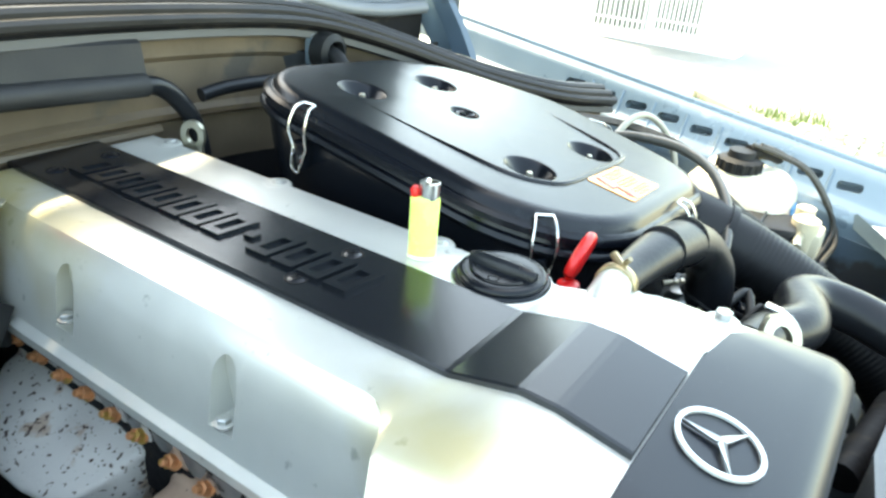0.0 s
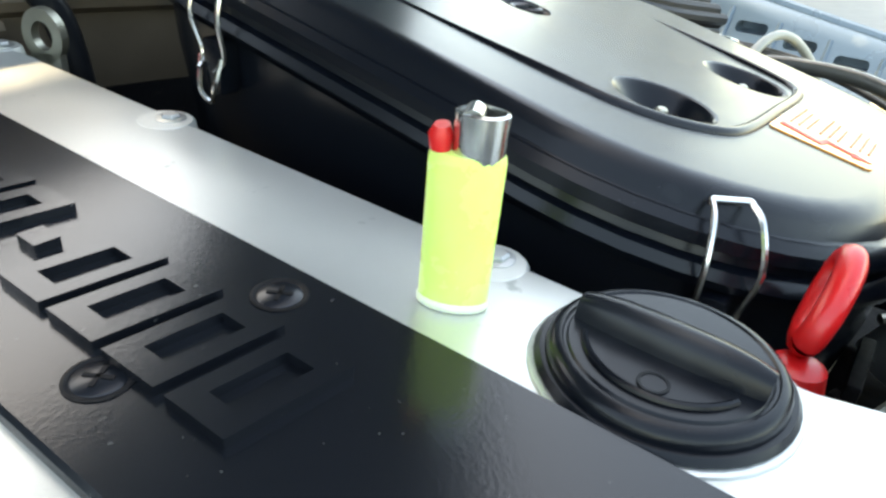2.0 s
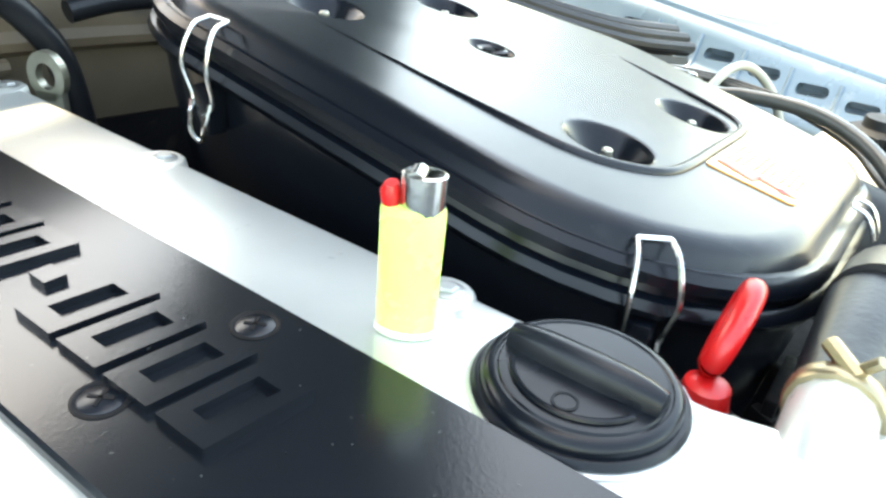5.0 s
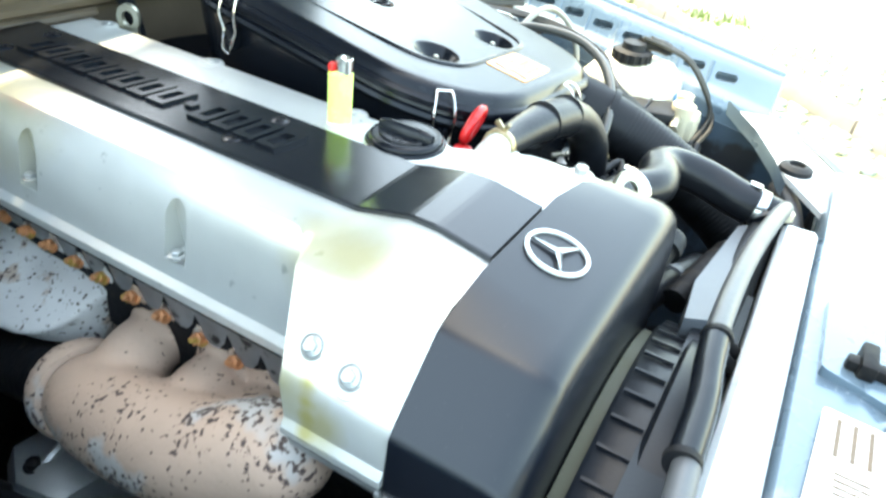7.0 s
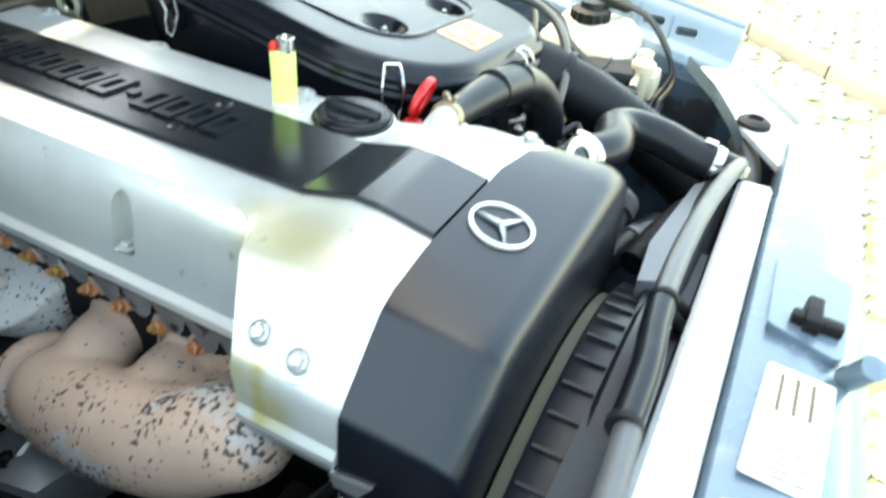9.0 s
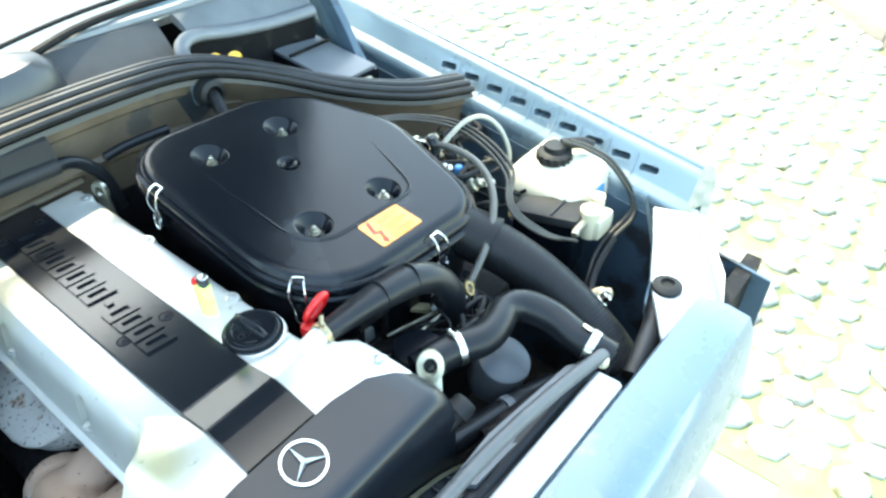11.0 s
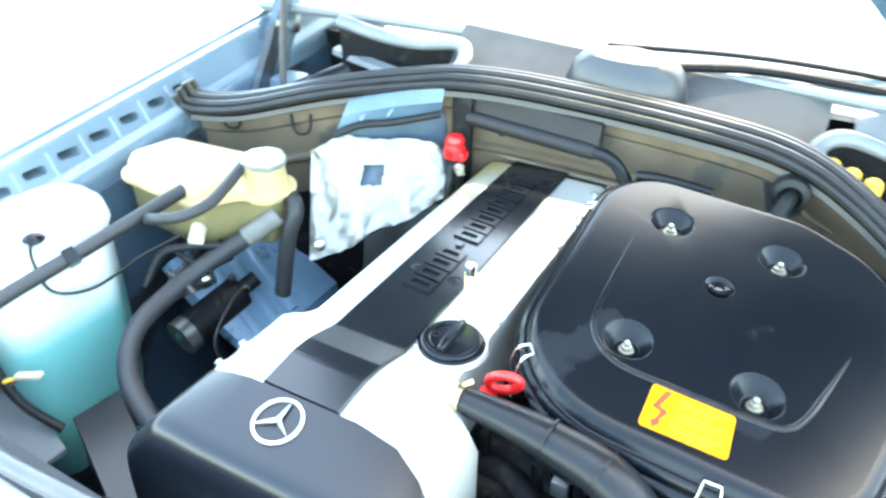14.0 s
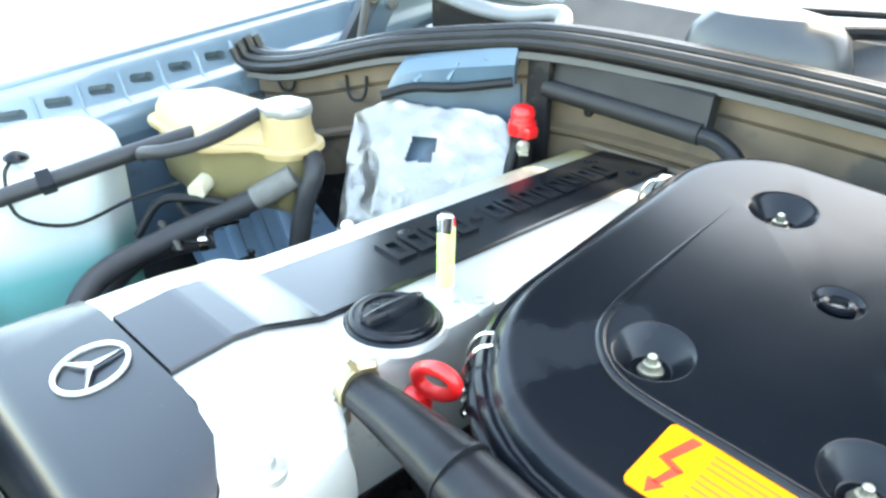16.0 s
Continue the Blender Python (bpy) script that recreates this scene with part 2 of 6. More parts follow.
TRAY_BLACK = surf("dull_black_tray", (0.009, 0.0095, 0.0105), 0.6, 0.0, 0.2, 30, 0.1, 300)
EDGING = surf("pale_edging", (0.042, 0.041, 0.038), 0.6, 0.0, 0.2, 30, 0.05, 300)
CAST_RUST = surf("flaking_manifold", (0.38, 0.262, 0.195), 0.75, 0.1, 0.14, 18, 0.3, 160,
                 spots=[((0.35, 0.325, 0.30), 14, 0.58, 3), ((0.055, 0.034, 0.028), 190, 0.585, 4)], cluster=0.6)
CAST_GREY = surf("greyed_manifold", (0.42, 0.405, 0.38), 0.75, 0.1, 0.12, 18, 0.35, 160, spots=[((0.32, 0.25, 0.20), 26, 0.62, 4), ((0.055, 0.034, 0.028), 200, 0.605, 4)], cluster=0.4)
RED = surf("red_plastic", (0.58, 0.010, 0.012), 0.32, 0.0, 0.08, 60, 0.05, 400, sub=0.1)
GREEN = surf("lime_plastic", (0.66, 0.86, 0.23), 0.28, 0.0, 0.02, 60, 0.0, 300, sub=0.8)
RES_TANK = surf("ivory_plastic", (0.62, 0.58, 0.46), 0.35, 0.0, 0.06, 20, 0.05, 200, sub=0.5)
WHITE_TANK = surf("milky_plastic", (0.55, 0.60, 0.57), 0.35, 0.0, 0.06, 20, 0.05, 200, sub=0.5)
AMBER_TANK = surf("yellowed_plastic", (0.40, 0.305, 0.16), 0.4, 0.0, 0.12, 16, 0.06, 200, sub=0.4, spots=[((0.34, 0.25, 0.125), 14, 0.58, 2)])
FOIL = surf("crumpled_foil", (0.42, 0.405, 0.385), 0.33, 0.90, 0.08, 40, 0.35, 260)
HOSE_GREY = surf("dusty_grey_hose", (0.022, 0.023, 0.025), 0.5, 0.0, 0.25, 40, 0.15, 250)
TAPE = surf("grey_cloth_tape", (0.11, 0.108, 0.10), 0.8, 0.0, 0.2, 90, 0.4, 300)
DUCT_RUBBER = surf("matte_duct_rubber", (0.0065, 0.0072, 0.0085), 0.48, 0.0, 0.2, 40, 0.1, 300)
OCHRE_INK = surf("ochre_ink", (0.42, 0.10, 0.008), 0.5, 0.0, 0.05, 60, 0.0)
GASKET = surf("grey_gasket_sheet", (0.42, 0.425, 0.43), 0.42, 0.4, 0.2, 40, 0.2, 300, spots=[((0.05, 0.045, 0.04), 60, 0.6, 4)])
FAN_OLIVE = surf("olive_fan_plastic", (0.070, 0.066, 0.036), 0.6, 0.0, 0.12, 20, 0.05, 300)
SHROUD = surf("shroud_plastic", (0.0085, 0.0105, 0.0140), 0.40, 0.0, 0.25, 30, 0.1, 300, spots=[((0.07, 0.068, 0.062), 150, 0.72, 3)])
AMBER_LOW = surf("yellowed_translucent_plastic", (0.16, 0.135, 0.065), 0.35, 0.0, 0.12, 10, 0.04, 200, sub=0.3)
ORANGE = surf("orange_sticker", (0.72, 0.24, 0.008), 0.2, 0.0, 0.04, 60, 0.02, 300)
RED_INK = surf("red_ink", (0.60, 0.028, 0.008), 0.5, 0.0, 0.05, 60, 0.0)
DARK_INK = surf("dark_ink", (0.10, 0.06, 0.03), 0.5, 0.0, 0.05, 60, 0.0)
WHITE_PLASTIC = surf("chalk_white_plastic", (0.72, 0.72, 0.68), 0.4, 0.0, 0.06, 40, 0.05, 300)
CREAM = surf("cream_plastic", (0.45, 0.40, 0.29), 0.45, 0.0, 0.12, 40, 0.08, 300)
BLUE = surf("blue_plastic", (0.06, 0.25, 0.50), 0.4, 0.0, 0.08, 40, 0.05, 300)
YELLOW = surf("yellow_plastic", (0.85, 0.48, 0.06), 0.4, 0.0, 0.08, 40, 0.05, 300)
# Opaque blue-grey base colour stands in for part of the reflected sky.
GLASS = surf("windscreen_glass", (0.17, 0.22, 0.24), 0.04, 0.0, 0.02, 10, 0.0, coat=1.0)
SEAL_RUBBER = surf("weathered_seal", (0.014, 0.0138, 0.0138), 0.40, 0.0, 0.25, 30, 0.1, 300)
PIPE = surf("olive_pipe", (0.024, 0.022, 0.017), 0.5, 0.0, 0.15, 60, 0.05, 300)
COWL = surf("cowl_plastic", (0.10, 0.11, 0.12), 0.38, 0.0, 0.15, 30, 0.06, 400)
TRAY = surf("grey_tray", (0.036, 0.039, 0.043), 0.36, 0.0, 0.15, 30, 0.06, 400)
DOME = surf("glossy_black", (0.022, 0.026, 0.031), 0.36, 0.0, 0.08, 60, 0.02, 500)
LIP = surf("pale_grey_edging", (0.12, 0.13, 0.14), 0.4, 0.0, 0.12, 30, 0.05, 300)
STAR = surf("star_silver", (0.70, 0.72, 0.72), 0.35, 0.6, 0.04, 60, 0.03, 500)
KERB = surf("kerb_stone", (0.21, 0.185, 0.155), 0.85, 0.0, 0.2, 14, 0.4, 60)
STONE = surf("pale_paving", (0.29, 0.30, 0.265), 0.85, 0.0, 0.2, 14, 0.4, 60, spots=[((0.13, 0.13, 0.08), 22, 0.6, 4)])
CONCRETE = surf("pale_concrete", (0.24, 0.235, 0.215), 0.85, 0.0, 0.15, 6, 0.3, 60)
REFLECTED_DARK = surf("dark_reflection_wall", (0.045, 0.05, 0.056), 0.85, 0.0, 0.3, 5, 0.3, 40)
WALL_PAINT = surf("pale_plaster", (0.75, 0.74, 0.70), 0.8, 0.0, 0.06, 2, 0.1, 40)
HOOD_UNDER = surf("hood_insulation", (0.008, 0.010, 0.012), 0.9, 0.0, 0.2, 12, 0.3, 60)

# Darker blue body paint with near-black blotches.
DARK_BODY = surf("dark_blue_paint", (0.045, 0.075, 0.105), 0.4, 0.1, 0.2, 14, 0.1, 120, spots=[((0.02, 0.022, 0.025), 9, 0.55, 4)])

# translucent tank: the fluid shows through the wall below its level
FLUID_TANK = surf("tank_with_fluid", (0.55, 0.60, 0.57), 0.35, 0.0, 0.05, 20, 0.05, 200, sub=0.5)
_n, _l = FLUID_TANK.node_tree.nodes, FLUID_TANK.node_tree.links
_b = _n["Principled BSDF"]
_src = _b.inputs["Base Color"].links[0].from_socket
_co, _sep, _lev, _mix = _n.new("ShaderNodeTexCoord"), _n.new("ShaderNodeSeparateXYZ"), _n.new("ShaderNodeMapRange"), _n.new("ShaderNodeMixRGB")
_l.new(_co.outputs["Object"], _sep.inputs[0])
_l.new(_sep.outputs[2], _lev.inputs["Value"])
_lev.inputs["From Min"].default_value, _lev.inputs["From Max"].default_value = -0.135, -0.095
_lev.inputs["To Min"].default_value, _lev.inputs["To Max"].default_value = 1.0, 0.0
_l.new(_lev.outputs[0], _mix.inputs[0])
_l.new(_src, _mix.inputs[1])
_mix.inputs[2].default_value = (0.15, 0.43, 0.40, 1)
_l.new(_mix.outputs[0], _b.inputs["Base Color"])
for m, level in ((PLASTIC, 0.23), (ORANGE, 0.75), (COVER_BLACK, 0.38), (SHROUD, 0.25), (TRAY, 0.25), (COWL, 0.3), (STRIP_BLACK, 0.45), (HOSE, 0.24), (RUBBER, 0.25), (DARK, 0.15), (DUCT_RUBBER, 0.22), (HOSE_GREY, 0.3), (TRAY_BLACK, 0.35), (SEAL_RUBBER, 0.32)):
    m.node_tree.nodes["Principled BSDF"].inputs["Specular IOR Level"].default_value = level

# ---- setting ----
GROUND_Z = -0.86


def body_z(x, y):
    """The height of the wing rails, which fall to the front."""
    return 0.004 - 0.061 * x + 0.144 * y


tagged(part("ground", box(-150, 150, -150, 150, GROUND_Z - 0.3, GROUND_Z), CONCRETE), "sunlit pale concrete ground round the car", "ground", kind="structure")

# wings with their slotted rails
RAIL_LOOPS = 13


def wing(side, name):
    s = side
    w = thing(name, "blue-grey painted car wing with slots along its inner rail", "car body", kind="structure")
    xi = 0.66 if s > 0 else -0.60
    y0 = -0.30 if s > 0 else -0.46
    loops = []
    for k in range(RAIL_LOOPS):
        y = y0 + (0.95 - y0) * k / (RAIL_LOOPS - 1)
        z = body_z(xi, y)
        prof = [(-0.006, -0.10), (0.0, -0.044), (0.002, -0.030), (0.007, -0.025), (0.021, -0.021), (0.025, -0.017), (0.040, 0.010), (0.046, 0.019), (0.056, 0.023), (0.066, 0.024), (0.072, 0.019), (0.11, 0.006), (0.155, -0.05), (0.170, -0.30), (0.165, -0.62), (0.155, -0.62), (0.10, -0.07), (0.06, -0.055), (0.014, -0.060), (0.006, -0.10)]
        loops.append([(xi + s * a, y, z + b) for a, b in prof])
    rail = part("rail", loft(loops), BODY, w)
    slots = []
    for k in range(9):
        y = -0.2215 + 0.0526 * k if s > 0 else -0.2190 + 0.0552 * k
        z = body_z(xi, y)
        o = [(y + py, z - 0.0035 + pz) for py, pz in rounded([(-0.0165, -0.0060, 0.005), (0.0165, -0.0060, 0.005), (0.0165, 0.0060, 0.005), (-0.0165, 0.0060, 0.005)], 3)]
        slots.append(loft([[(xi + s * a, py, pz) for py, pz in o] for a in (0.015, 0.060)]))
    cut(rail, slots)
    for k in range(8):
        y = -0.1952 + 0.0526 * k if s > 0 else -0.1914 + 0.0552 * k
        z = body_z(xi, y)
        part("pressed_rib", tube([(xi + s * 0.010, y, z - 0.026), (xi + s * 0.023, y, z - 0.020), (xi + s * 0.034, y, z - 0.002), (xi + s * 0.041, y, z + 0.010)], 0.0026, 8, 4), BODY, w)
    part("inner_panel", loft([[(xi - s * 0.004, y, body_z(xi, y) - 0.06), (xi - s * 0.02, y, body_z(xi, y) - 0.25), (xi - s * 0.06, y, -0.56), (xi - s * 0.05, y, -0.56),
                               (xi - s * 0.01, y, body_z(xi, y) - 0.25), (xi + s * 0.002, y, body_z(xi, y) - 0.06)] for y in (-0.46, -0.2, 0.1, 0.4, 0.7)]), DARK_BODY, w)
    part("edge_gutter", tube([(xi + s * 0.066, y, body_z(xi, y) + 0.024) for y in (y0, 0.0, 0.3, 0.6)], 0.006, 8), BODY, w)
    return w


wing(1, "wing_left")
wing(-1, "wing_right")

# firewall and its rubber seal
SEAL = [(-0.60, 0.185, 0.082), (-0.585, 0.195, 0.060), (-0.50, 0.215, 0.068), (-0.36, 0.265, 0.105), (-0.24, 0.325, 0.122), (-0.173, 0.346, 0.127), (-0.06, 0.365, 0.124), (0.14, 0.378, 0.112),
        (0.269, 0.372, 0.098), (0.36, 0.325, 0.072), (0.46, 0.235, 0.030), (0.56, 0.165, 0.002), (0.659, 0.125, -0.012)]
fw = thing("firewall", "dusty brown-grey sheet metal bulkhead under the rubber seal", "car body", kind="structure")
top = smooth_path(SEAL[1:], 4)
part("panel", loft([[p + Vector((0, a, b)) for a, b in ((0.010, -0.006), (0.012, -0.046), (0.018, -0.052), (0.020, -0.100), (0.013, -0.106), (0.014, -0.112), (0.021, -0.117), (0.022, -0.17), (0.035, -0.17), (0.034, -0.05), (0.024, -0.006))] for p in top]), FIREWALL, fw)
part("edging_strip", loft([[p + Vector((0, a, b)) for a, b in ((-0.007, -0.0165), (-0.009, -0.024), (-0.003, -0.026), (0.004, -0.018))] for p in top]), EDGING, fw, "pale rubber edging under the seal")
for x0, x1, za, zb in ((0.300, 0.375, 0.050, 0.022),):
    o = [(x0, za), (x1, za - 0.012), (x1, zb - 0.012), (x0, zb)]
    o = [Vector(o[k]).lerp(Vector(o[(k + 1) % 4]), f) for k in range(4) for f in (0.15, 0.5, 0.85)]
    part("pressed_outline", tube([(x, 0.386 - 0.46 * max(0.0, x - 0.285), z) for x, z in o + o[:1]], 0.0032, 8, 3), FIREWALL, fw)
# The bulkhead turns near-black below the brown panel.
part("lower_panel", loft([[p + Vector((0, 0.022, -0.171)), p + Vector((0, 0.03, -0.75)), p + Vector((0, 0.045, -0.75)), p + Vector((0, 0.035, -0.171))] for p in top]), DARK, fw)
seal = thing("rubber_seal", "black ribbed rubber seal along the bulkhead edge", "seal")
for k, (dy, dz, r) in enumerate(((-0.008, -0.006, 0.0062), (0.002, 0.002, 0.0068), (0.015, 0.008, 0.0068), (0.029, 0.008, 0.0062))):
    part("rib", tube([(x, y + dy, z + dz) for x, y, z in SEAL], r, 8, 4), SEAL_RUBBER, seal)

part("web", loft([[p + Vector((-0.0, -0.010, -0.010)), p + Vector((0, 0.034, 0.003)), p + Vector((0, 0.034, -0.003)), p + Vector((0, -0.006, -0.016))] for p in smooth_path(SEAL, 4)]), DARK, seal)

# cowl, windscreen, bonnet
cowl = thing("cowl", "dark plastic cowl trays below the windscreen", "car body", kind="structure")
part("tray", loft([[(x, 0.415 - 0.20 * max(0.0, abs(x) - 0.2) / 0.4, 0.085 - 0.07 * x - 0.04 * abs(x)), (x, 0.45, 0.105 - 0.06 * x - 0.03 * abs(x)), (x, 0.50, 0.150 - 0.05 * x), (x, 0.55, 0.150 - 0.05 * x), (x, 0.55, -0.1), (x, 0.44, -0.1)] for x in (-0.26, -0.1, 0, 0.1, 0.2, 0.30)]), TRAY, cowl)
part("well", box(-0.62, -0.26, 0.30, 0.57, -0.12, -0.03, 0.02), DARK, cowl)
part("well", box(0.30, 0.66, 0.20, 0.57, -0.14, -0.07, 0.02), DARK, cowl)
part("rear_wall", box(-0.64, 0.68, 0.57, 0.60, -0.14, 0.09), DARK, cowl)
LIP_R = [(-0.240, 0.425, 0.100), (-0.236, 0.455, 0.124), (-0.26, 0.475, 0.136), (-0.33, 0.476, 0.126), (-0.40, 0.468, 0.130), (-0.48, 0.450, 0.150)]
LIP_L = [(0.296, 0.400, 0.076), (0.298, 0.435, 0.098), (0.332, 0.452, 0.107), (0.41, 0.450, 0.091), (0.49, 0.440, 0.082), (0.57, 0.420, 0.084)]
for lp in (LIP_R, LIP_L):
    part("recess_wall", loft([[p + Vector((0, 0.002, 0.0)), p + Vector((0, 0.010, -0.20)), p + Vector((0, 0.018, -0.20)), p + Vector((0, 0.012, 0.0))] for p in smooth_path(lp, 4)]), DARK, cowl)
part("top_cover", loft([[p + Vector((0, 0.006, 0.004)), p.lerp(Vector((p.x, 0.516 - 0.06 * (p.x / 0.65) ** 2, 0.141 - 0.012 * p.x)), 0.5) + Vector((0, 0, 0.006)), Vector((p.x, 0.516 - 0.06 * (p.x / 0.65) ** 2, 0.141 - 0.012 * p.x)), Vector((p.x, 0.520 - 0.06 * (p.x / 0.65) ** 2, 0.124 - 0.012 * p.x)), p + Vector((0, 0.010, -0.004))] for p in smooth_path(LIP_L[2:], 4)]), COWL, cowl)
screen = thing("windscreen", "sloping windscreen glass, sky reflection partly put into its colour", "window", kind="structure")
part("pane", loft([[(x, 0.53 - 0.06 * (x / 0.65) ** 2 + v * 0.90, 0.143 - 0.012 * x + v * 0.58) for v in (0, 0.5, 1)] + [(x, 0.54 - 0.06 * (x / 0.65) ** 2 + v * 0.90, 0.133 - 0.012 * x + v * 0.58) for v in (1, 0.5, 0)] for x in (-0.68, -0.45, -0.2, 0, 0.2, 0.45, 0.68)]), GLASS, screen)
part("lower_trim", tube([(x, 0.522 - 0.06 * (x / 0.65) ** 2, 0.143 - 0.012 * x) for x in (-0.66, -0.45, -0.2, 0, 0.2, 0.45, 0.66)], 0.009, 8, 3), LIP, screen)
hood = thing("bonnet", "open bonnet raised over the engine bay with dark lining", "bonnet", kind="structure")
def hood_pt(x, v, off):
    """A point of the raised bonnet: across, up along it, and off its skin towards the engine."""
    # Middle of the rear edge is arched up so sky reflects in the lid.
    v = v + 0.165 * max(0.0, 1 - (x / 0.36) ** 2) * (1 - v)
    k = (x / 0.62) ** 2 * (1 - 0.8 * v)
    return Vector((x * (1 - 0.05 * v), 0.545 - 0.045 * k - 0.36 * v - 0.94 * off, 0.245 - (0.11 if x > 0 else 0.02) * k + 0.99 * v - 0.34 * off))


def hood_sheet(xs, vs, off, thick):
    return loft([[hood_pt(x, v, off) for v in vs] + [hood_pt(x, v, off - thick) for v in reversed(vs)] for x in xs])


HX = [-0.66 + 1.32 * k / 36 for k in range(37)]
HV = [k / 6 for k in range(7)]
part("outer_skin", hood_sheet(HX, HV, 0.0, 0.004), BODY, hood)
part("inner_frame", hood_sheet([x * 0.985 for x in HX], [0.008 + 0.985 * v for v in HV], 0.016, 0.012), SHADED_BLUE, hood)
part("lining", hood_sheet([x * 0.92 for x in HX], [0.075 + 0.88 * v for v in HV], 0.026, 0.008), HOOD_UNDER, hood, "dark insulation pad")
for v0, v1, o in ((0.015, 0.055, 0.030), (0.105, 0.145, 0.034)):
    part("cross_rail", hood_sheet([x * 0.93 for x in HX], [v0, v0 + 0.006, v1 - 0.006, v1], o, 0.012), SHADED_BLUE, hood)
for s in (-1, 1):
    part("side_rail", hood_sheet([s * 0.575, s * 0.585, s * 0.61, s * 0.62], [0.02 + 0.95 * v for v in HV], 0.034, 0.016), BODY, hood)
    part("hinge_arm", bar((s * 0.60, 0.34, -0.04), (s * 0.612, 0.485, 0.150), 0.022, 0.052, 0.005), BODY, hood)
    part("hinge_plate", bar((s * 0.607, 0.455, 0.12), (s * 0.600, 0.500, 0.215), 0.016, 0.036, 0.004), BODY, hood)
    part("hinge_strut", loft([[Vector(p) + Vector((s * a, b, 0)) for a, b in ((-0.007, -0.016), (0.007, -0.018), (0.007, 0.016), (-0.007, 0.018))] for p in smooth_path([(s * 0.585, 0.325, -0.02), (s * 0.592, 0.372, 0.055), (s * 0.598, 0.425, 0.125), (s * 0.604, 0.480, 0.215), (s * 0.606, 0.500, 0.30)], 4)]), DARK_BODY, hood)
    part("hinge_bolt", lathe([(0.012, 0), (0.012, 0.002), (0.008, 0.0025), (0.008, 0.007), (0.006, 0.008)], 8, (s * 0.590, 0.428, 0.132), Matrix.Rotation(radians(-90 * s), 3, "Y")), ZINC, hood)
    part("hinge_pin", tube([(s * 0.59, 0.47, 0.118), (s * 0.63, 0.47, 0.118)], 0.012, 14), STEEL, hood)

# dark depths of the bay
tub = thing("bay_floor", "near-black floor of the engine bay", "car body", kind="structure")
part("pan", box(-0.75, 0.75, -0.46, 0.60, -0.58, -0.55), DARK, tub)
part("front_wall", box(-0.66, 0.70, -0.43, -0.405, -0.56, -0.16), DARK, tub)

# front cross panel, nose and wings' front ends
def nose_z(x):
    return -0.064 - 0.045 * x


slam = thing("slam_panel", "pale dusty front cross panel above the radiator", "car body", kind="structure")
XS = [-0.56, -0.4, -0.25, -0.1, 0.05, 0.18, 0.27]
part("beam", loft([[(x, y, nose_z(x) + q) for y, q in ((-0.366, -0.075), (-0.366, -0.004), (-0.370, 0.0), (-0.396, 0.001), (-0.4000, -0.003), (-0.4008, -0.075))] for x in XS]), PALE, slam)
nose = thing("nose_panel", "light blue painted nose panel behind the grille with a latch hole", "car body", kind="structure")
part("top", loft([[(x, y, nose_z(x) + q) for y, q in ((-0.4022, -0.006), (-0.406, -0.001), (-0.445, 0.004), (-0.475, 0.0), (-0.500 + 0.03 * abs(x), -0.02), (-0.52 + 0.04 * abs(x), -0.14), (-0.51 + 0.04 * abs(x), -0.14), (-0.4022, -0.04))] for x in (-0.66, -0.45, -0.25, -0.1, 0.05, 0.2, 0.35, 0.48)]), BODY, nose)
corner = thing("headlamp_panel", "pale blue headlamp top panel at the front corner of the bay", "car body", kind="structure")
cp = [(0.640, -0.262), (0.668, -0.335), (0.560, -0.412), (0.445, -0.455), (0.392, -0.440), (0.380, -0.404), (0.478, -0.338), (0.560, -0.300)]
part("plate", loft([[(x, y, -0.102 + 0.02 * y) for x, y in cp], [(x, y, -0.094 + 0.02 * y) for x, y in cp]]), PALE, corner)
part("rubber_stop", lathe([(0.021, 0), (0.021, 0.006), (0.015, 0.010), (0.010, 0.010), (0.009, 0.005), (0.0, 0.005)], 20, (0.481, -0.360, -0.1012)), RUBBER, corner)
part("edge_flange", loft([[Vector(p) + Vector((a, a * 0.6, b)) for a, b in ((-0.004, -0.016), (-0.004, 0.002), (0.006, 0.005), (0.010, 0.001), (0.004, -0.016))] for p in ((0.650, -0.245, -0.098), (0.560, -0.300, -0.099), (0.478, -0.337, -0.100), (0.430, -0.352, -0.100))]), BODY, corner, "folded dark blue edge")
part("seam_strip", bar((0.662, -0.318, -0.095), (0.470, -0.442, -0.096), 0.012, 0.008, 0.002), BODY, corner)
part("support_tube", tube([(0.472, -0.350, -0.125), (0.430, -0.368, -0.127), (0.3825, -0.3783, -0.130), (0.34, -0.385, -0.14)], 0.0135, 12), HOSE_GREY, corner)

# ---- engine: valve cover ----
STRIP_L, STRIP_R = -0.103, -0.017


def lift(y):
    """The rise of the cover's top towards its front end."""
    pts = ((0.5, 0.0), (-0.093, 0.0), (-0.138, 0.0115), (-0.160, 0.0122), (-0.202, 0.0058), (-0.262, -0.0065), (-0.30, -0.0065))
    for (a, u), (b, v) in zip(pts, pts[1:]):
        if y >= b:
            return u + (v - u) * (a - y) / (a - b)
    return -0.0065


def across(x):
    """How far the rise reaches to the sides."""
    return min(1.0, max(0.0, (x + 0.170) / 0.050), max(0.0, (0.088 - x) / 0.060)) if -0.170 < x < 0.088 else 0.0


def seam_bend(x):
    """The front seam runs forward towards the intake side."""
    return 0.037 * (max(0.0, x - 0.012) / 0.083) ** 2


SLANT = (-0.0015, -0.0015, -0.001, 0.004, 0.006, 0.028, 0.030)  # how far back the step lies, foot to shoulder


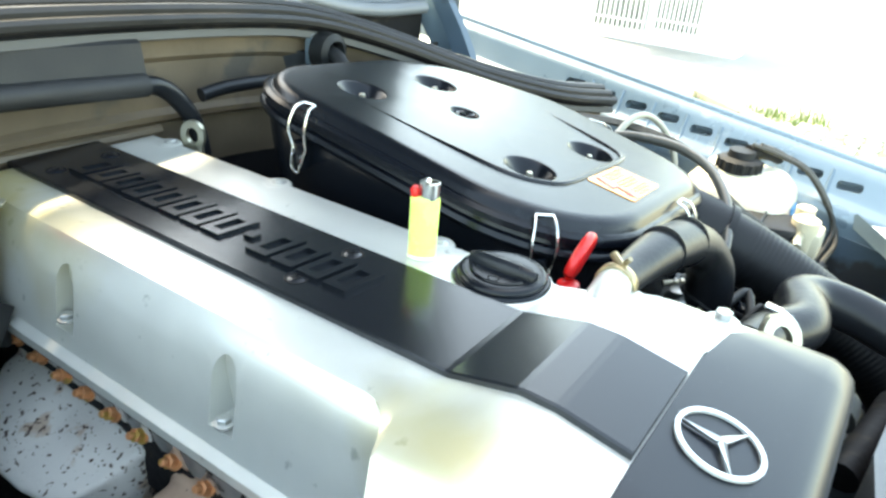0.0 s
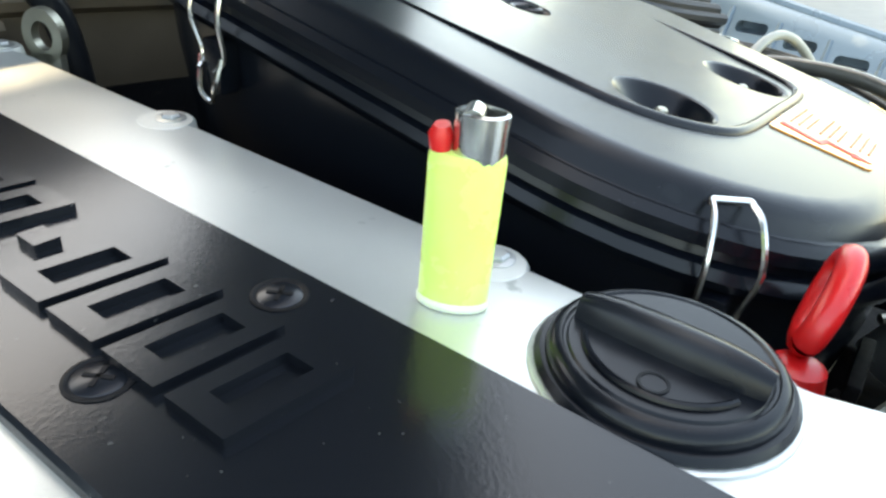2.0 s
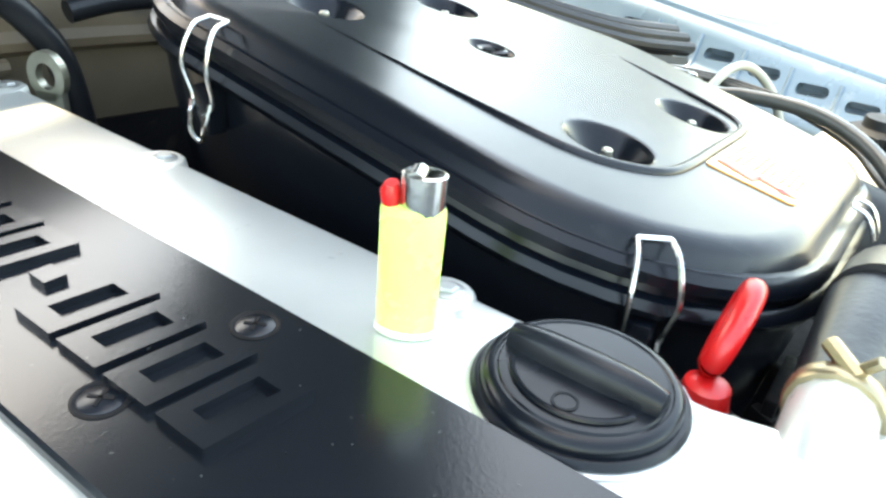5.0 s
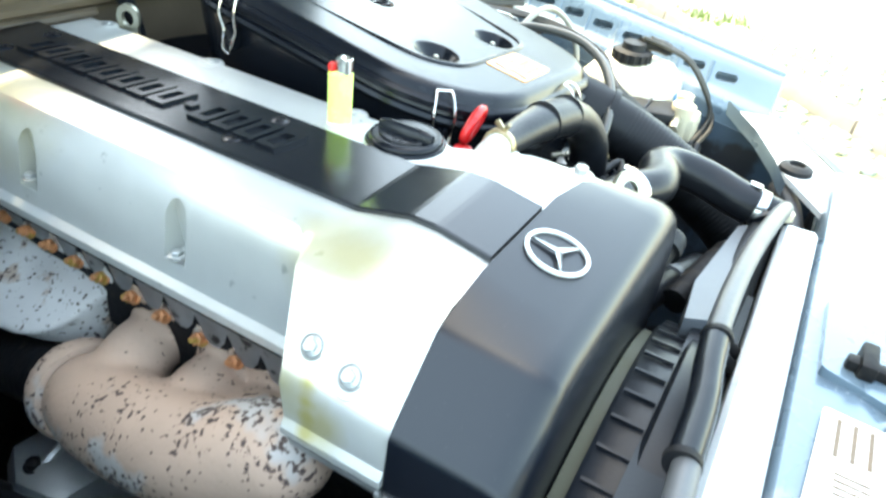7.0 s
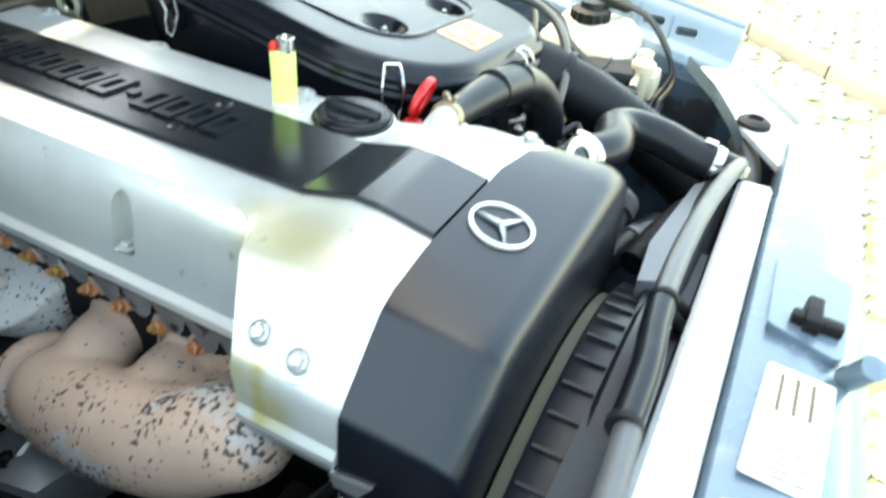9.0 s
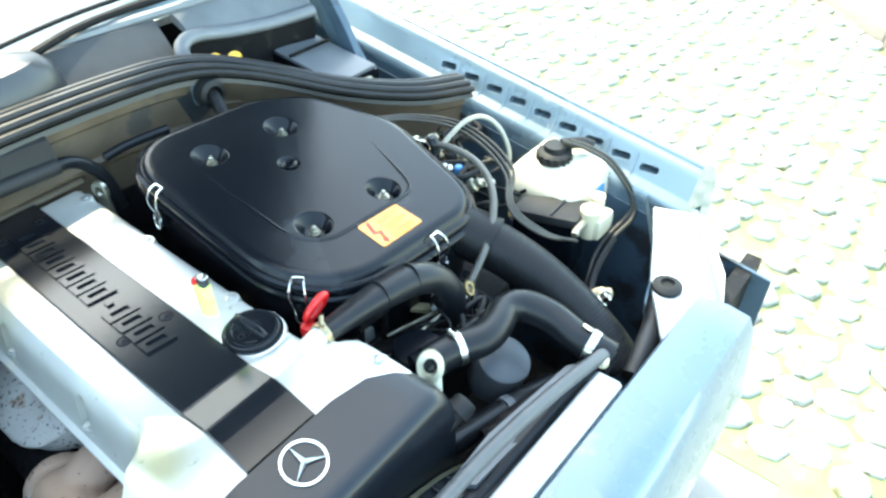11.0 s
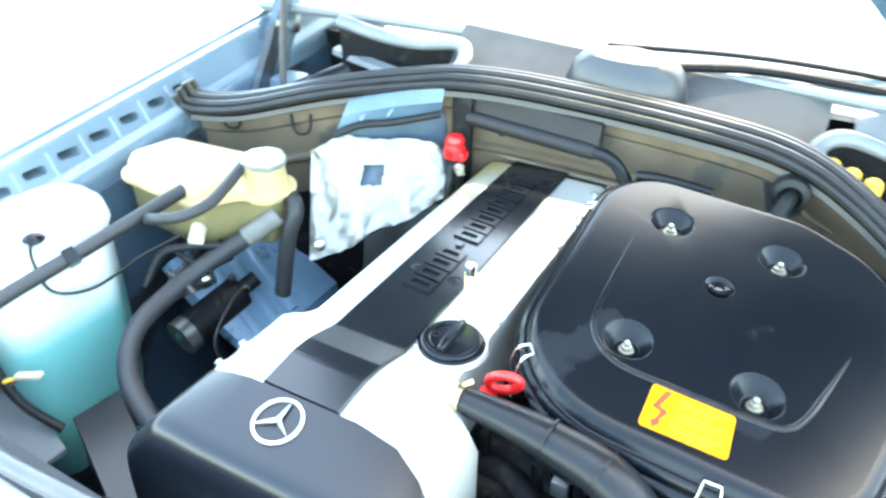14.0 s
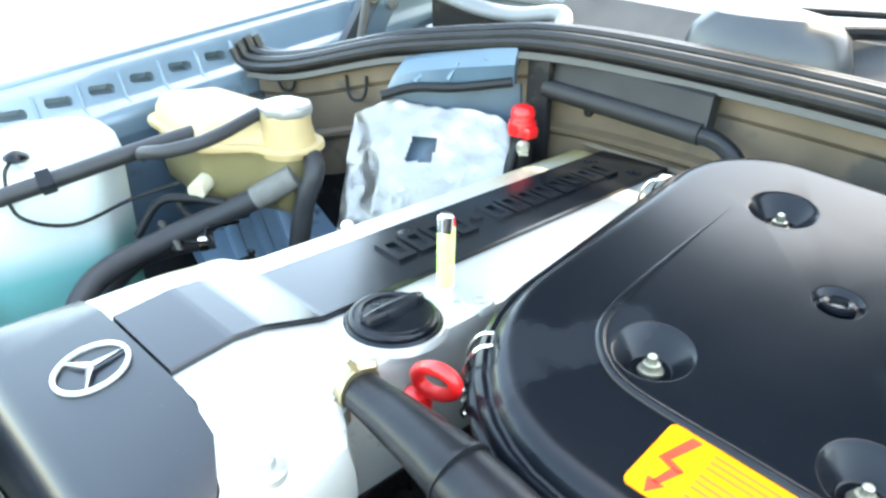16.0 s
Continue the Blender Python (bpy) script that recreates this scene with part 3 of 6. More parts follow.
def cover_section(y):
    """Left foot, side, shoulder, top, right side at a station along the engine."""
    w = min(1.0, max(0.0, (-0.092 - y) / 0.031)) ** 2.6
    r = min(1.0, max(0.0, (-0.125 - y) / 0.032))
    r = r * r * (3 - 2 * r)
    main = [(-0.170, -0.096), (-0.170, -0.088), (-0.163, -0.084), (-0.154, -0.030), (-0.148, -0.012), (-0.139, -0.003), (-0.126, 0.0)]
    wide = [(-0.222, -0.100), (-0.222, -0.094), (-0.218, -0.088), (-0.2165, -0.062), (-0.2105, -0.051), (-0.172, -0.0085), (-0.156, -0.002)]
    left = [(a + (c - a) * w, b + (d - b) * w) for (a, b), (c, d) in zip(main, wide)]
    rm = [(0.037, 0.0), (0.044, -0.004), (0.047, -0.014), (0.048, -0.10)]
    rw = [(0.074, -0.003), (0.090, -0.009), (0.098, -0.024), (0.099, -0.10)]
    right = [(a + (c - a) * r, b + (d - b) * r) for (a, b), (c, d) in zip(rm, rw)]
    pts = left + [(-0.103, 0.0), (-0.06, 0.0), (-0.017, 0.0), (0.012, 0.0)] + right
    ahead = min(1.0, max(0.0, (-0.150 - y) / 0.052))
    near = min(1.0, max(0.0, (0.02 - y) / 0.10), max(0.0, (y + 0.175) / 0.05)) if -0.175 < y < 0.02 else 0.0
    out = []
    for k, (x, z) in enumerate(pts):
        yk = y + (SLANT[k] * near if k < len(SLANT) else 0.0)
        out.append((x, yk - seam_bend(x) * ahead, z + lift(yk) * across(x) if z > -0.03 else z))
    return out


vc = thing("valve_cover", "satin silver valve cover with oil stains and black centre strip", "engine cover")
ys = [0.372, 0.366] + [0.36 - 0.0245 * k for k in range(18)] + [-0.086, -0.091, -0.094, -0.099, -0.104, -0.109, -0.114, -0.118, -0.1215, -0.1235, -0.128, -0.134, -0.138, -0.145, -0.152, -0.160, -0.172, -0.187, -0.2015]
secs = [cover_section(y) for y in ys]
secs[0] = [(x * 0.985 - 0.0009, 0.373, z - 0.006) for x, _, z in secs[0]]
cover_body = part("cover_body", loft(secs), SILVER, vc, angle=30)
slots = []
for y0 in (0.2055, 0.033):
    slots.append(loft([[(x + (pz - 0.027) * -0.13 * (x > -0.16), y0 + py * 0.0112, -0.044 + pz) for py, pz in
                        ((-1, -0.026), (1, -0.026), (1, 0.008), (0.92, 0.015), (0.7, 0.021), (0.38, 0.025), (0, 0.0265), (-0.38, 0.025), (-0.7, 0.021), (-0.92, 0.015), (-1, 0.008))] for x in (-0.19, -0.1462)]))
settle(cut(cover_body, slots, 30))


def strip_z(y):
    return 0.0045 + lift(y)


strip = part("center_strip", loft([[(STRIP_L - f, y, strip_z(y) - 0.006), (STRIP_L - f, y, strip_z(y) - 0.0012), (STRIP_L - f + 0.0012, y, strip_z(y)), (STRIP_R + g - 0.0012, y, strip_z(y)), (STRIP_R + g, y, strip_z(y) - 0.0012), (STRIP_R + g, y, strip_z(y) - 0.006)]
                                   for y, f, g in ((0.374, 0, 0), (0.1, 0, 0), (-0.091, 0, 0), (-0.095, 0, 0), (-0.136, 0.001, -0.001), (-0.140, 0.001, -0.001), (-0.158, 0.002, -0.002), (-0.163, 0.002, -0.002), (-0.2012, 0.003, -0.003))]), STRIP_BLACK, vc, "black plastic strip with raised bars", angle=4)

# front timing cover cap
fc = thing("front_cover", "dark grey plastic front engine cover with a silver star emblem", "engine cover")


def cap_section(y, drop, shrink, zfoot):
    top = [(-0.2188, -0.0600), (-0.2180, -0.0565), (-0.2150, -0.0530), (-0.1745, -0.0085), (-0.1705, -0.0055), (-0.1655, -0.0034), (-0.145, 0.001), (-0.12, 0.003), (0.0, 0.004), (0.045, 0.003), (0.074, -0.001), (0.092, -0.010), (0.100, -0.026)]
    pts = [(x * (1 - shrink) - 0.065 * shrink, z - drop + lift(y) * across(x)) for x, z in top]
    ahead = min(1.0, max(0.0, (y + 0.272) / 0.070))
    loop = [(pts[0][0], zfoot)] + pts + [(pts[-1][0], zfoot)]
    return [(x, y - seam_bend(x) * ahead, z) for x, z in loop]


part("shell", loft([cap_section(y, d, k, f) for y, d, k, f in ((-0.2028, 0, 0, -0.150), (-0.208, 0, 0, -0.160), (-0.213, 0, 0, -0.208), (-0.230, 0, 0, -0.213), (-0.252, 0.0002, 0, -0.215), (-0.264, 0.0007, 0.001, -0.215), (-0.2715, 0.0022, 0.003, -0.215),
                    (-0.2775, 0.0052, 0.007, -0.215), (-0.2820, 0.0100, 0.012, -0.215), (-0.2846, 0.0165, 0.016, -0.215), (-0.2862, 0.030, 0.018, -0.215), (-0.2870, 0.06, 0.019, -0.215))]), COVER_BLACK, fc, angle=60)
settle(fc.children[0])
EM = Vector((-0.0635, -0.2315, 0.0))
emblem = part("emblem", join(loft([[EM + Vector((r * math.cos(a), r * math.sin(a), z)) for r, z in ((0.0210, 0), (0.0210, 0.002), (0.0236, 0.002), (0.0236, 0))] for a in (2 * math.pi * k / 40 for k in range(41))], caps=False),
                             *[loft([[EM + Vector((math.cos(a + d) * r, math.sin(a + d) * r, z)) for d, r, z in ((0, 0.0216, 0), (0, 0.0216, 0.002), (0.9, 0.0031, 0.0028), (0, 0.0, 0.004), (0, 0.0, 0))],
                                      [EM + Vector((math.cos(a + d) * r, math.sin(a + d) * r, z)) for d, r, z in ((0, 0.0217, 0), (0, 0.0217, 0.002), (-0.9, 0.0031, 0.0028), (0, 0.0001, 0.004), (0, 0.0001, 0))]]) for a in (math.pi / 2, math.pi / 2 + 2 * math.pi / 3, math.pi / 2 - 2 * math.pi / 3)]), STAR, fc, "silver three-pointed star in a ring")
bmesh_turn = Matrix.Translation((0, 0, 0.0041 + lift(-0.2315))) @ Matrix.Translation(EM) @ Matrix.Rotation(radians(11.6), 4, "X") @ Matrix.Translation(-EM)
emblem.data.transform(bmesh_turn)
part("lower_guard", loft([[(x, y, z) for y, z in ((-0.1975, -0.1085), (-0.2290, -0.1030), (-0.2190, -0.1185), (-0.2010, -0.1190))] for x in (-0.214, -0.2212)]), ALU, fc, "small bright sheet guard")
part("spring_clip", tube([(-0.2205, -0.2055, -0.122), (-0.2215, -0.2055, -0.1285), (-0.2215, -0.2130, -0.1290), (-0.2205, -0.2135, -0.123)], 0.0009, 6, 4), STEEL, fc)

# ---- air cleaner ----
def lid_z(x, y):
    return 0.0396 - 0.0876 * x + 0.1737 * y


LID = rounded([(0.068, -0.106, 0.125), (0.402, -0.110, 0.080), (0.456, 0.112, 0.10), (0.396, 0.250, 0.10), (0.305, 0.292, 0.10), (0.070, 0.288, 0.085)], 10)


def lid_loop(d, h):
    return [(x, y, lid_z(x, y) + h) for x, y in inset(LID, d)]


ac = thing("air_cleaner", "round-cornered satin black air cleaner box with wire clips", "air filter")
part("base", loft([lid_loop(0.004, -0.034), lid_loop(0.006, -0.06), lid_loop(0.020, -0.150)]), PLASTIC, ac)
HOLES = [(0.1675, 0.2015), (0.2905, 0.1975), (0.1765, 0.009), (0.3010, 0.003)]
DIMPLE = ((0.0262, 0.0), (0.0240, -0.0011), (0.0222, -0.0036), (0.0135, -0.0150), (0.0115, -0.0160))
lid_bm = loft([lid_loop(0.004, -0.033), lid_loop(-0.002, -0.032), lid_loop(-0.004, -0.028), lid_loop(-0.002, -0.024), lid_loop(0.003, -0.023), lid_loop(0.004, -0.020), lid_loop(0.000, -0.018), lid_loop(0.000, -0.013),
               lid_loop(0.004, -0.010), lid_loop(0.007, -0.011), lid_loop(0.009, -0.010), lid_loop(0.011, -0.005), lid_loop(0.015, -0.0015), lid_loop(0.020, -0.0003), lid_loop(0.024, 0.0)], caps=False)
lid_bm.verts.ensure_lookup_table()
rim_verts = lid_bm.verts[-len(LID):]
fill = [lid_bm.edges.get((rim_verts[k - 1], rim_verts[k])) for k in range(len(LID))]
for cx, cy, prof in [(x, y, DIMPLE) for x, y in HOLES] + [(0.239, 0.123, ((0.0165, 0.0), (0.0155, -0.0008), (0.0135, -0.0045), (0.0100, -0.0050)))]:
    rows = [[lid_bm.verts.new((cx + r * math.cos(a), cy + r * math.sin(a), lid_z(cx + r * math.cos(a), cy + r * math.sin(a)) + h)) for a in (2 * math.pi * k / 32 for k in range(32))] for r, h in prof]
    for a, b in zip(rows, rows[1:]):
        for k in range(32):
            lid_bm.faces.new((a[k - 1], a[k], b[k], b[k - 1]))
    lid_bm.faces.new(rows[-1])
    fill += [lid_bm.edges.get((rows[0][k - 1], rows[0][k])) for k in range(32)]
bmesh.ops.triangle_fill(lid_bm, use_beauty=True, use_dissolve=False, edges=fill)
lid = settle(part("lid", lid_bm, PLASTIC, ac, angle=50))
for x, y in HOLES:
    z = lid_z(x, y) - 0.016
    part("lid_bolt", lathe([(0.008, 0), (0.008, 0.002), (0.0055, 0.0021), (0.0055, 0.006), (0.003, 0.0062), (0.003, 0.011), (0.002, 0.012)], 12, (x, y, z)), ZINC, ac)

# oil filler cap
oc = thing("oil_filler_cap", "black plastic oil filler cap with a finger ridge", "cap")
part("disc", lathe([(0.0300, 0.0), (0.0318, 0.0012), (0.0324, 0.0030), (0.0320, 0.0050), (0.0310, 0.0066), (0.0296, 0.0073), (0.0284, 0.0074), (0.0279, 0.0068), (0.0272, 0.0068), (0.0266, 0.0075), (0.012, 0.0080), (0.0, 0.0081)], 44, (0.0165, -0.0580, 0.001)), PLASTIC, oc)
RIDGE = [(-1, -1), (-0.82, -0.32), (-0.5, -0.06), (0, 0), (0.5, -0.06), (0.82, -0.32), (1, -1)]
part("ridge", loft([[(0.0165 + a * 0.0062 * math.sqrt(1 - 0.6 * q * q), -0.0580 + 0.0262 * q, (0.0170 - 0.0024 * q ** 4) + c * (0.0090 - 0.0024 * q ** 4)) for a, c in RIDGE] for q in (-1, -0.96, -0.8, -0.55, -0.25, 0, 0.25, 0.55, 0.8, 0.96, 1)]), PLASTIC, oc, angle=50)
part("lens_lip", tube([(0.0165 - 0.0225 * math.cos(t), -0.0580 + 0.0225 * math.sin(t), 0.0090) for t in (-1.15 + 2.3 * k / 14 for k in range(15))], 0.0011, 8), PLASTIC, oc)
part("rim_groove", lathe([(0.0342, -0.0005), (0.0352, 0.0012), (0.0338, 0.0030), (0.0318, 0.0032)], 40, (0.0165, -0.0580, 0.001)), PLASTIC, oc)

# lighter
WIDE = Vector((0.45, -0.893, 0)).normalized()
THIN = Vector((0.893, 0.45, 0)).normalized()
STAND = Vector((0.005, 0.004, 0.0))


def oval(c, a, b, z, n=20):
    return [STAND + Vector((0, 0, z)) + WIDE * (c + a * math.cos(t)) + THIN * b * math.sin(t) for t in (2 * math.pi * k / n for k in range(n))]


MILKY = surf("milky_rim", (0.80, 0.86, 0.62), 0.3, 0.0, 0.02, 60, 0.0, 300, sub=0.6)
lighter = thing("lighter", "translucent lime green pocket lighter standing upright on the valve cover", "lighter")
part("tank", loft([oval(0, 0.0095, 0.0050, 0.0004), oval(0, 0.0105, 0.006, 0.0015), oval(0, 0.0108, 0.0062, 0.047), oval(0, 0.0104, 0.0058, 0.049)]), GREEN, lighter)
part("base_rim", loft([oval(0, 0.0106, 0.0061, 0.0003), oval(0, 0.0110, 0.0064, 0.0010), oval(0, 0.0110, 0.0064, 0.0026), oval(0, 0.0107, 0.0061, 0.0032)]), MILKY, lighter, "pale clear base rim")
part("hood", loft([oval(0.0028, 0.0072, 0.0056, 0.047), oval(0.0028, 0.0074, 0.0058, 0.060), oval(0.0028, 0.0064, 0.0048, 0.0605), oval(0.0028, 0.0064, 0.0048, 0.050)]), STEEL, lighter)
part("button", loft([oval(-0.0075, 0.0030, 0.0042, 0.049), oval(-0.0078, 0.0034, 0.0042, 0.053), oval(-0.0076, 0.0022, 0.0035, 0.0555)]), RED, lighter)
part("spark_wheel", loft([[STAND + Vector((0, 0, 0.0585)) + WIDE * (0.0005 + 0.0032 * math.cos(t)) + THIN * s + Vector((0, 0, 0.0032 * math.sin(t))) for t in (2 * math.pi * k / 14 for k in range(14))] for s in (-0.004, 0.004)]), STEEL, lighter)

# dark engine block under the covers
eb = thing("engine_block", "near-black engine block below the covers", "engine")
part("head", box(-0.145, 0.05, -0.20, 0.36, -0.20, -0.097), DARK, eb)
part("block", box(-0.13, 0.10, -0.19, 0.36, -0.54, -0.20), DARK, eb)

# ---- details on the valve cover ----
def hexhead(at, r=0.006, h=0.005, turn=None, flange=0.009):
    return join(lathe([(flange, 0), (flange, 0.0015), (flange * 0.8, 0.002)], 16, at, turn), lathe([(r, 0.0018), (r, h), (r * 0.8, h + 0.0008)], 6, at, turn))


# plain raised bars in the place of the maker's name
GLYPH_W, Y0, Y1 = 0.0205, 0.3185, -0.0005
for k in range(13):
    yc = Y0 + (Y1 - Y0) * (k + 0.5) / 13
    dash = k == 8
    xa, xb, sl = (-0.0655, -0.0575, 0.0) if dash else (-0.0790, -0.0430, 0.004)
    w = 0.010 if dash else GLYPH_W
    z = strip_z(yc) - 0.0005

    def corner_pt(u, v, h):
        return (xa + (xb - xa) * u, yc + w * (0.5 - v) - sl * (u - 0.5), z + h)
    outer = [(0, 0), (1, 0), (1, 1), (0, 1)]
    if dash:
        bm = loft([[corner_pt(u, v, 0) for u, v in outer], [corner_pt(u, v, 0.0035) for u, v in outer]])
    else:
        inner = [(0.2, 0.27), (0.8, 0.27), (0.8, 0.73), (0.2, 0.73)]
        bm = loft([[corner_pt(*o, 0), corner_pt(*o, 0.0035), corner_pt(*i, 0.0035), corner_pt(*i, 0)] for o, i in zip(outer + outer[:1], inner + inner[:1])], caps=False)
    part("raised_bar", bm, STRIP_BLACK, strip)
for x, y in ((-0.0315, 0.0385), (-0.0835, 0.0425), (-0.033, 0.330), (-0.086, 0.326)):
    s = part("strip_screw", lathe([(0.0066, -0.0005), (0.0066, 0.0002), (0.0061, 0.0006), (0.0, 0.0009)], 24, (x, y, 0.0044)), COVER_BLACK, strip, "dull cross-head screw")
    part("screw_ring", lathe([(0.0084, -0.0005), (0.0084, 0.0003), (0.0076, 0.0004), (0.0072, 0.0001)], 24, (x, y, 0.0045)), DARK, strip)
    part("cross_slot", join(bar((x - 0.0032, y - 0.002, 0.0053), (x + 0.0032, y + 0.002, 0.0053), 0.0013, 0.0004), bar((x - 0.002, y + 0.0032, 0.0053), (x + 0.002, y - 0.0032, 0.0053), 0.0013, 0.0004)), DARK, s)
for y in (0.338, 0.185, 0.0085):
    part("edge_bolt", hexhead((0.037, y, -0.001), 0.0046, 0.0028, flange=0.0068), ALU, vc)
    part("bolt_boss", lathe([(0.014, -0.006), (0.013, 0.0002), (0.012, 0.0012), (0.009, 0.0012)], 20, (0.034, y, -0.001)), SILVER, vc)
tilt = Matrix.Rotation(radians(-46), 3, "Y")
for x, y, z in ((-0.1985, -0.1320, -0.0385), (-0.2025, -0.1640, -0.0430)):
    part("bolt_boss", lathe([(0.0165, -0.012), (0.0150, -0.001), (0.0135, 0.0008), (0.0105, 0.0010), (0.0098, -0.002)], 28, (x, y, z), tilt), SILVER, vc)
    part("flange_bolt", join(lathe([(0.0100, -0.006), (0.0092, 0.0006), (0.0080, 0.0020), (0.0068, 0.001)], 24, (x, y, z), tilt), lathe([(0.0066, 0.0), (0.0064, 0.002), (0.0050, 0.0028)], 20, (x, y, z), tilt), lathe([(0.0046, 0.002), (0.0046, 0.0062), (0.0038, 0.0072), (0.0, 0.0074)], 6, (x, y, z), tilt)), ALU, vc, angle=20)
for x, y in ((0.0755, -0.1975), (0.0560, -0.1430)):
    part("front_bolt", join(lathe([(0.013, -0.010), (0.012, 0.001), (0.010, 0.002)], 18, (x, y, -0.004)), hexhead((x, y, -0.003), 0.006, 0.007, None, 0.009)), ALU, vc)
part("gasket_edge", box(-0.166, -0.150, -0.105, 0.366, -0.103, -0.0962), DARK, vc)
part("gasket_edge", box(-0.2195, -0.17, -0.2010, -0.1275, -0.1045, -0.1002), DARK, vc)
part("head_edge", box(-0.2185, -0.16, -0.2000, -0.1285, -0.112, -0.1047, 0.002), ALU, vc, "pale edge of the cylinder head")
part("filler_neck", lathe([(0.0385, -0.004), (0.0365, 0.0008), (0.0350, 0.0014)], 32, (0.0165, -0.0580, 0.0)), SILVER, vc)
part("slot_bolt", hexhead((-0.157, 0.033, -0.066), 0.005, 0.005, None, 0.007), ALU, vc)
part("slot_bolt", hexhead((-0.157, 0.2055, -0.062), 0.005, 0.005, None, 0.007), ALU, vc)
part("nozzle", tube([(0.022, -0.1265, -0.010), (0.040, -0.126, 0.0), (0.060, -0.1255, 0.004)], 0.0135, 14), SILVER, vc)
part("star_mark", lathe([(0.0042, 0), (0.0042, 0.0006), (0.0034, 0.0006), (0.0034, 0.0001)], 20, (0.000, -0.0600, 0.0086)), RUBBER, oc)

# ---- air cleaner details ----
panel = [(0.138, 0.200), (0.136, 0.12), (0.136, 0.06), (0.138, 0.020), (0.147, -0.004), (0.168, -0.022), (0.195, -0.0275), (0.254, -0.027), (0.312, -0.026), (0.332, -0.019), (0.343, -0.002), (0.352, 0.025), (0.364, 0.066), (0.373, 0.098)]
part("crease", tube([(x, y, lid_z(x, y) - 0.0004) for x, y in panel], lambda t: 0.0032 * min(1, 6 * t, 6 * (1 - t)) + 0.0003, 10, 4, flat=0.8), PLASTIC, ac)
part("plug", lathe([(0.011, -0.004), (0.011, -0.001), (0.009, 0.0), (0.006, -0.001), (0.0055, -0.003), (0.0, -0.003)], 24, (0.239, 0.123, lid_z(0.239, 0.123))), PLASTIC, ac)


def clip(x, y, nx, ny, drop=0.0):
    """A bent wire clip over the rim at x, y; nx, ny points outwards."""
    z = lid_z(x, y) - 0.012
    n, t = Vector((nx, ny, 0)).normalized(), Vector((-ny, nx, 0)).normalized()
    c = Vector((x, y, z))
    w = 0.010
    out = []
    for s in (-1, 1):
        out.append(tube([c - n * 0.006 + t * s * w * 0.7 + Vector((0, 0, 0.010)), c + n * 0.004 + t * s * w * 0.85 + Vector((0, 0, 0.006)), c + n * 0.011 + t * s * w + Vector((0, 0, -0.010)),
                         c + n * 0.007 + t * s * w * 0.8 + Vector((0, 0, -0.030)), c + n * 0.012 + t * s * w * 0.55 + Vector((0, 0, -0.036))], 0.0012, 6, 4))
    out.append(tube([c - n * 0.006 - t * w * 0.7 + Vector((0, 0, 0.010)), c - n * 0.006 + t * w * 0.7 + Vector((0, 0, 0.010))], 0.0012, 6))
    out.append(tube([c + n * 0.009 - t * w * 0.7 + Vector((0, 0, -0.030)), c + n * 0.012 - t * w * 0.55 + Vector((0, 0, -0.046)), c + n * 0.010 + Vector((0, 0, -0.052)), c + n * 0.012 + t * w * 0.55 + Vector((0, 0, -0.044)), c + n * 0.008 + t * w * 0.7 + Vector((0, 0, -0.030))], 0.0013, 6, 4))
    part("wire_clip", join(*out), STEEL, ac, "bent steel wire clip")
    part("clip_lug", box(c.x + n.x * 0.003 - 0.006, c.x + n.x * 0.003 + 0.006, c.y + n.y * 0.003 - 0.006, c.y + n.y * 0.003 + 0.006, c.z - 0.048, c.z - 0.022, 0.002), PLASTIC, ac)


for c4 in ((0.0715, 0.187, -1, 0.03), (0.0935, -0.0505, -0.80, -0.60), (0.285, -0.108, 0.0, -1), (0.440, 0.055, 1, -0.2)):
    clip(*c4)
sticker = part("warning_sticker", loft([[(x, y, lid_z(x, y) + h) for x, y in rounded([(0.213, -0.080, 0.004), (0.2905, -0.078, 0.004), (0.2885, -0.0315, 0.004), (0.2135, -0.0315, 0.004)], 4)] for h in (0.0, 0.0008)]), ORANGE, ac, "orange high voltage warning sticker")


def flat_on_lid(pts, h=0.0012):
    return loft([[(x, y, lid_z(x, y) + h - 0.0005) for x, y in pts], [(x, y, lid_z(x, y) + h) for x, y in pts]])


part("lightning_arrow", join(flat_on_lid([(0.2195, -0.0560), (0.2265, -0.0345), (0.2320, -0.0345), (0.2250, -0.0535)]), flat_on_lid([(0.2195, -0.0560), (0.2250, -0.0535), (0.2335, -0.0560), (0.2320, -0.0590)]),
                            flat_on_lid([(0.2280, -0.0578), (0.2335, -0.0560), (0.2275, -0.0715), (0.2245, -0.0715)]), flat_on_lid([(0.2215, -0.0695), (0.2310, -0.0695), (0.2250, -0.0785)])), RED_INK, sticker)
for k in range(9):
    y = -0.0370 - 0.0043 * k - (0.002 if k > 2 else 0) - (0.002 if k > 5 else 0)
    part("text_bar", flat_on_lid([(0.240, y - 0.0006), (0.284 - 0.006 * (k % 3), y - 0.0006), (0.284 - 0.006 * (k % 3), y + 0.0006), (0.240, y + 0.0006)]), OCHRE_INK, sticker)

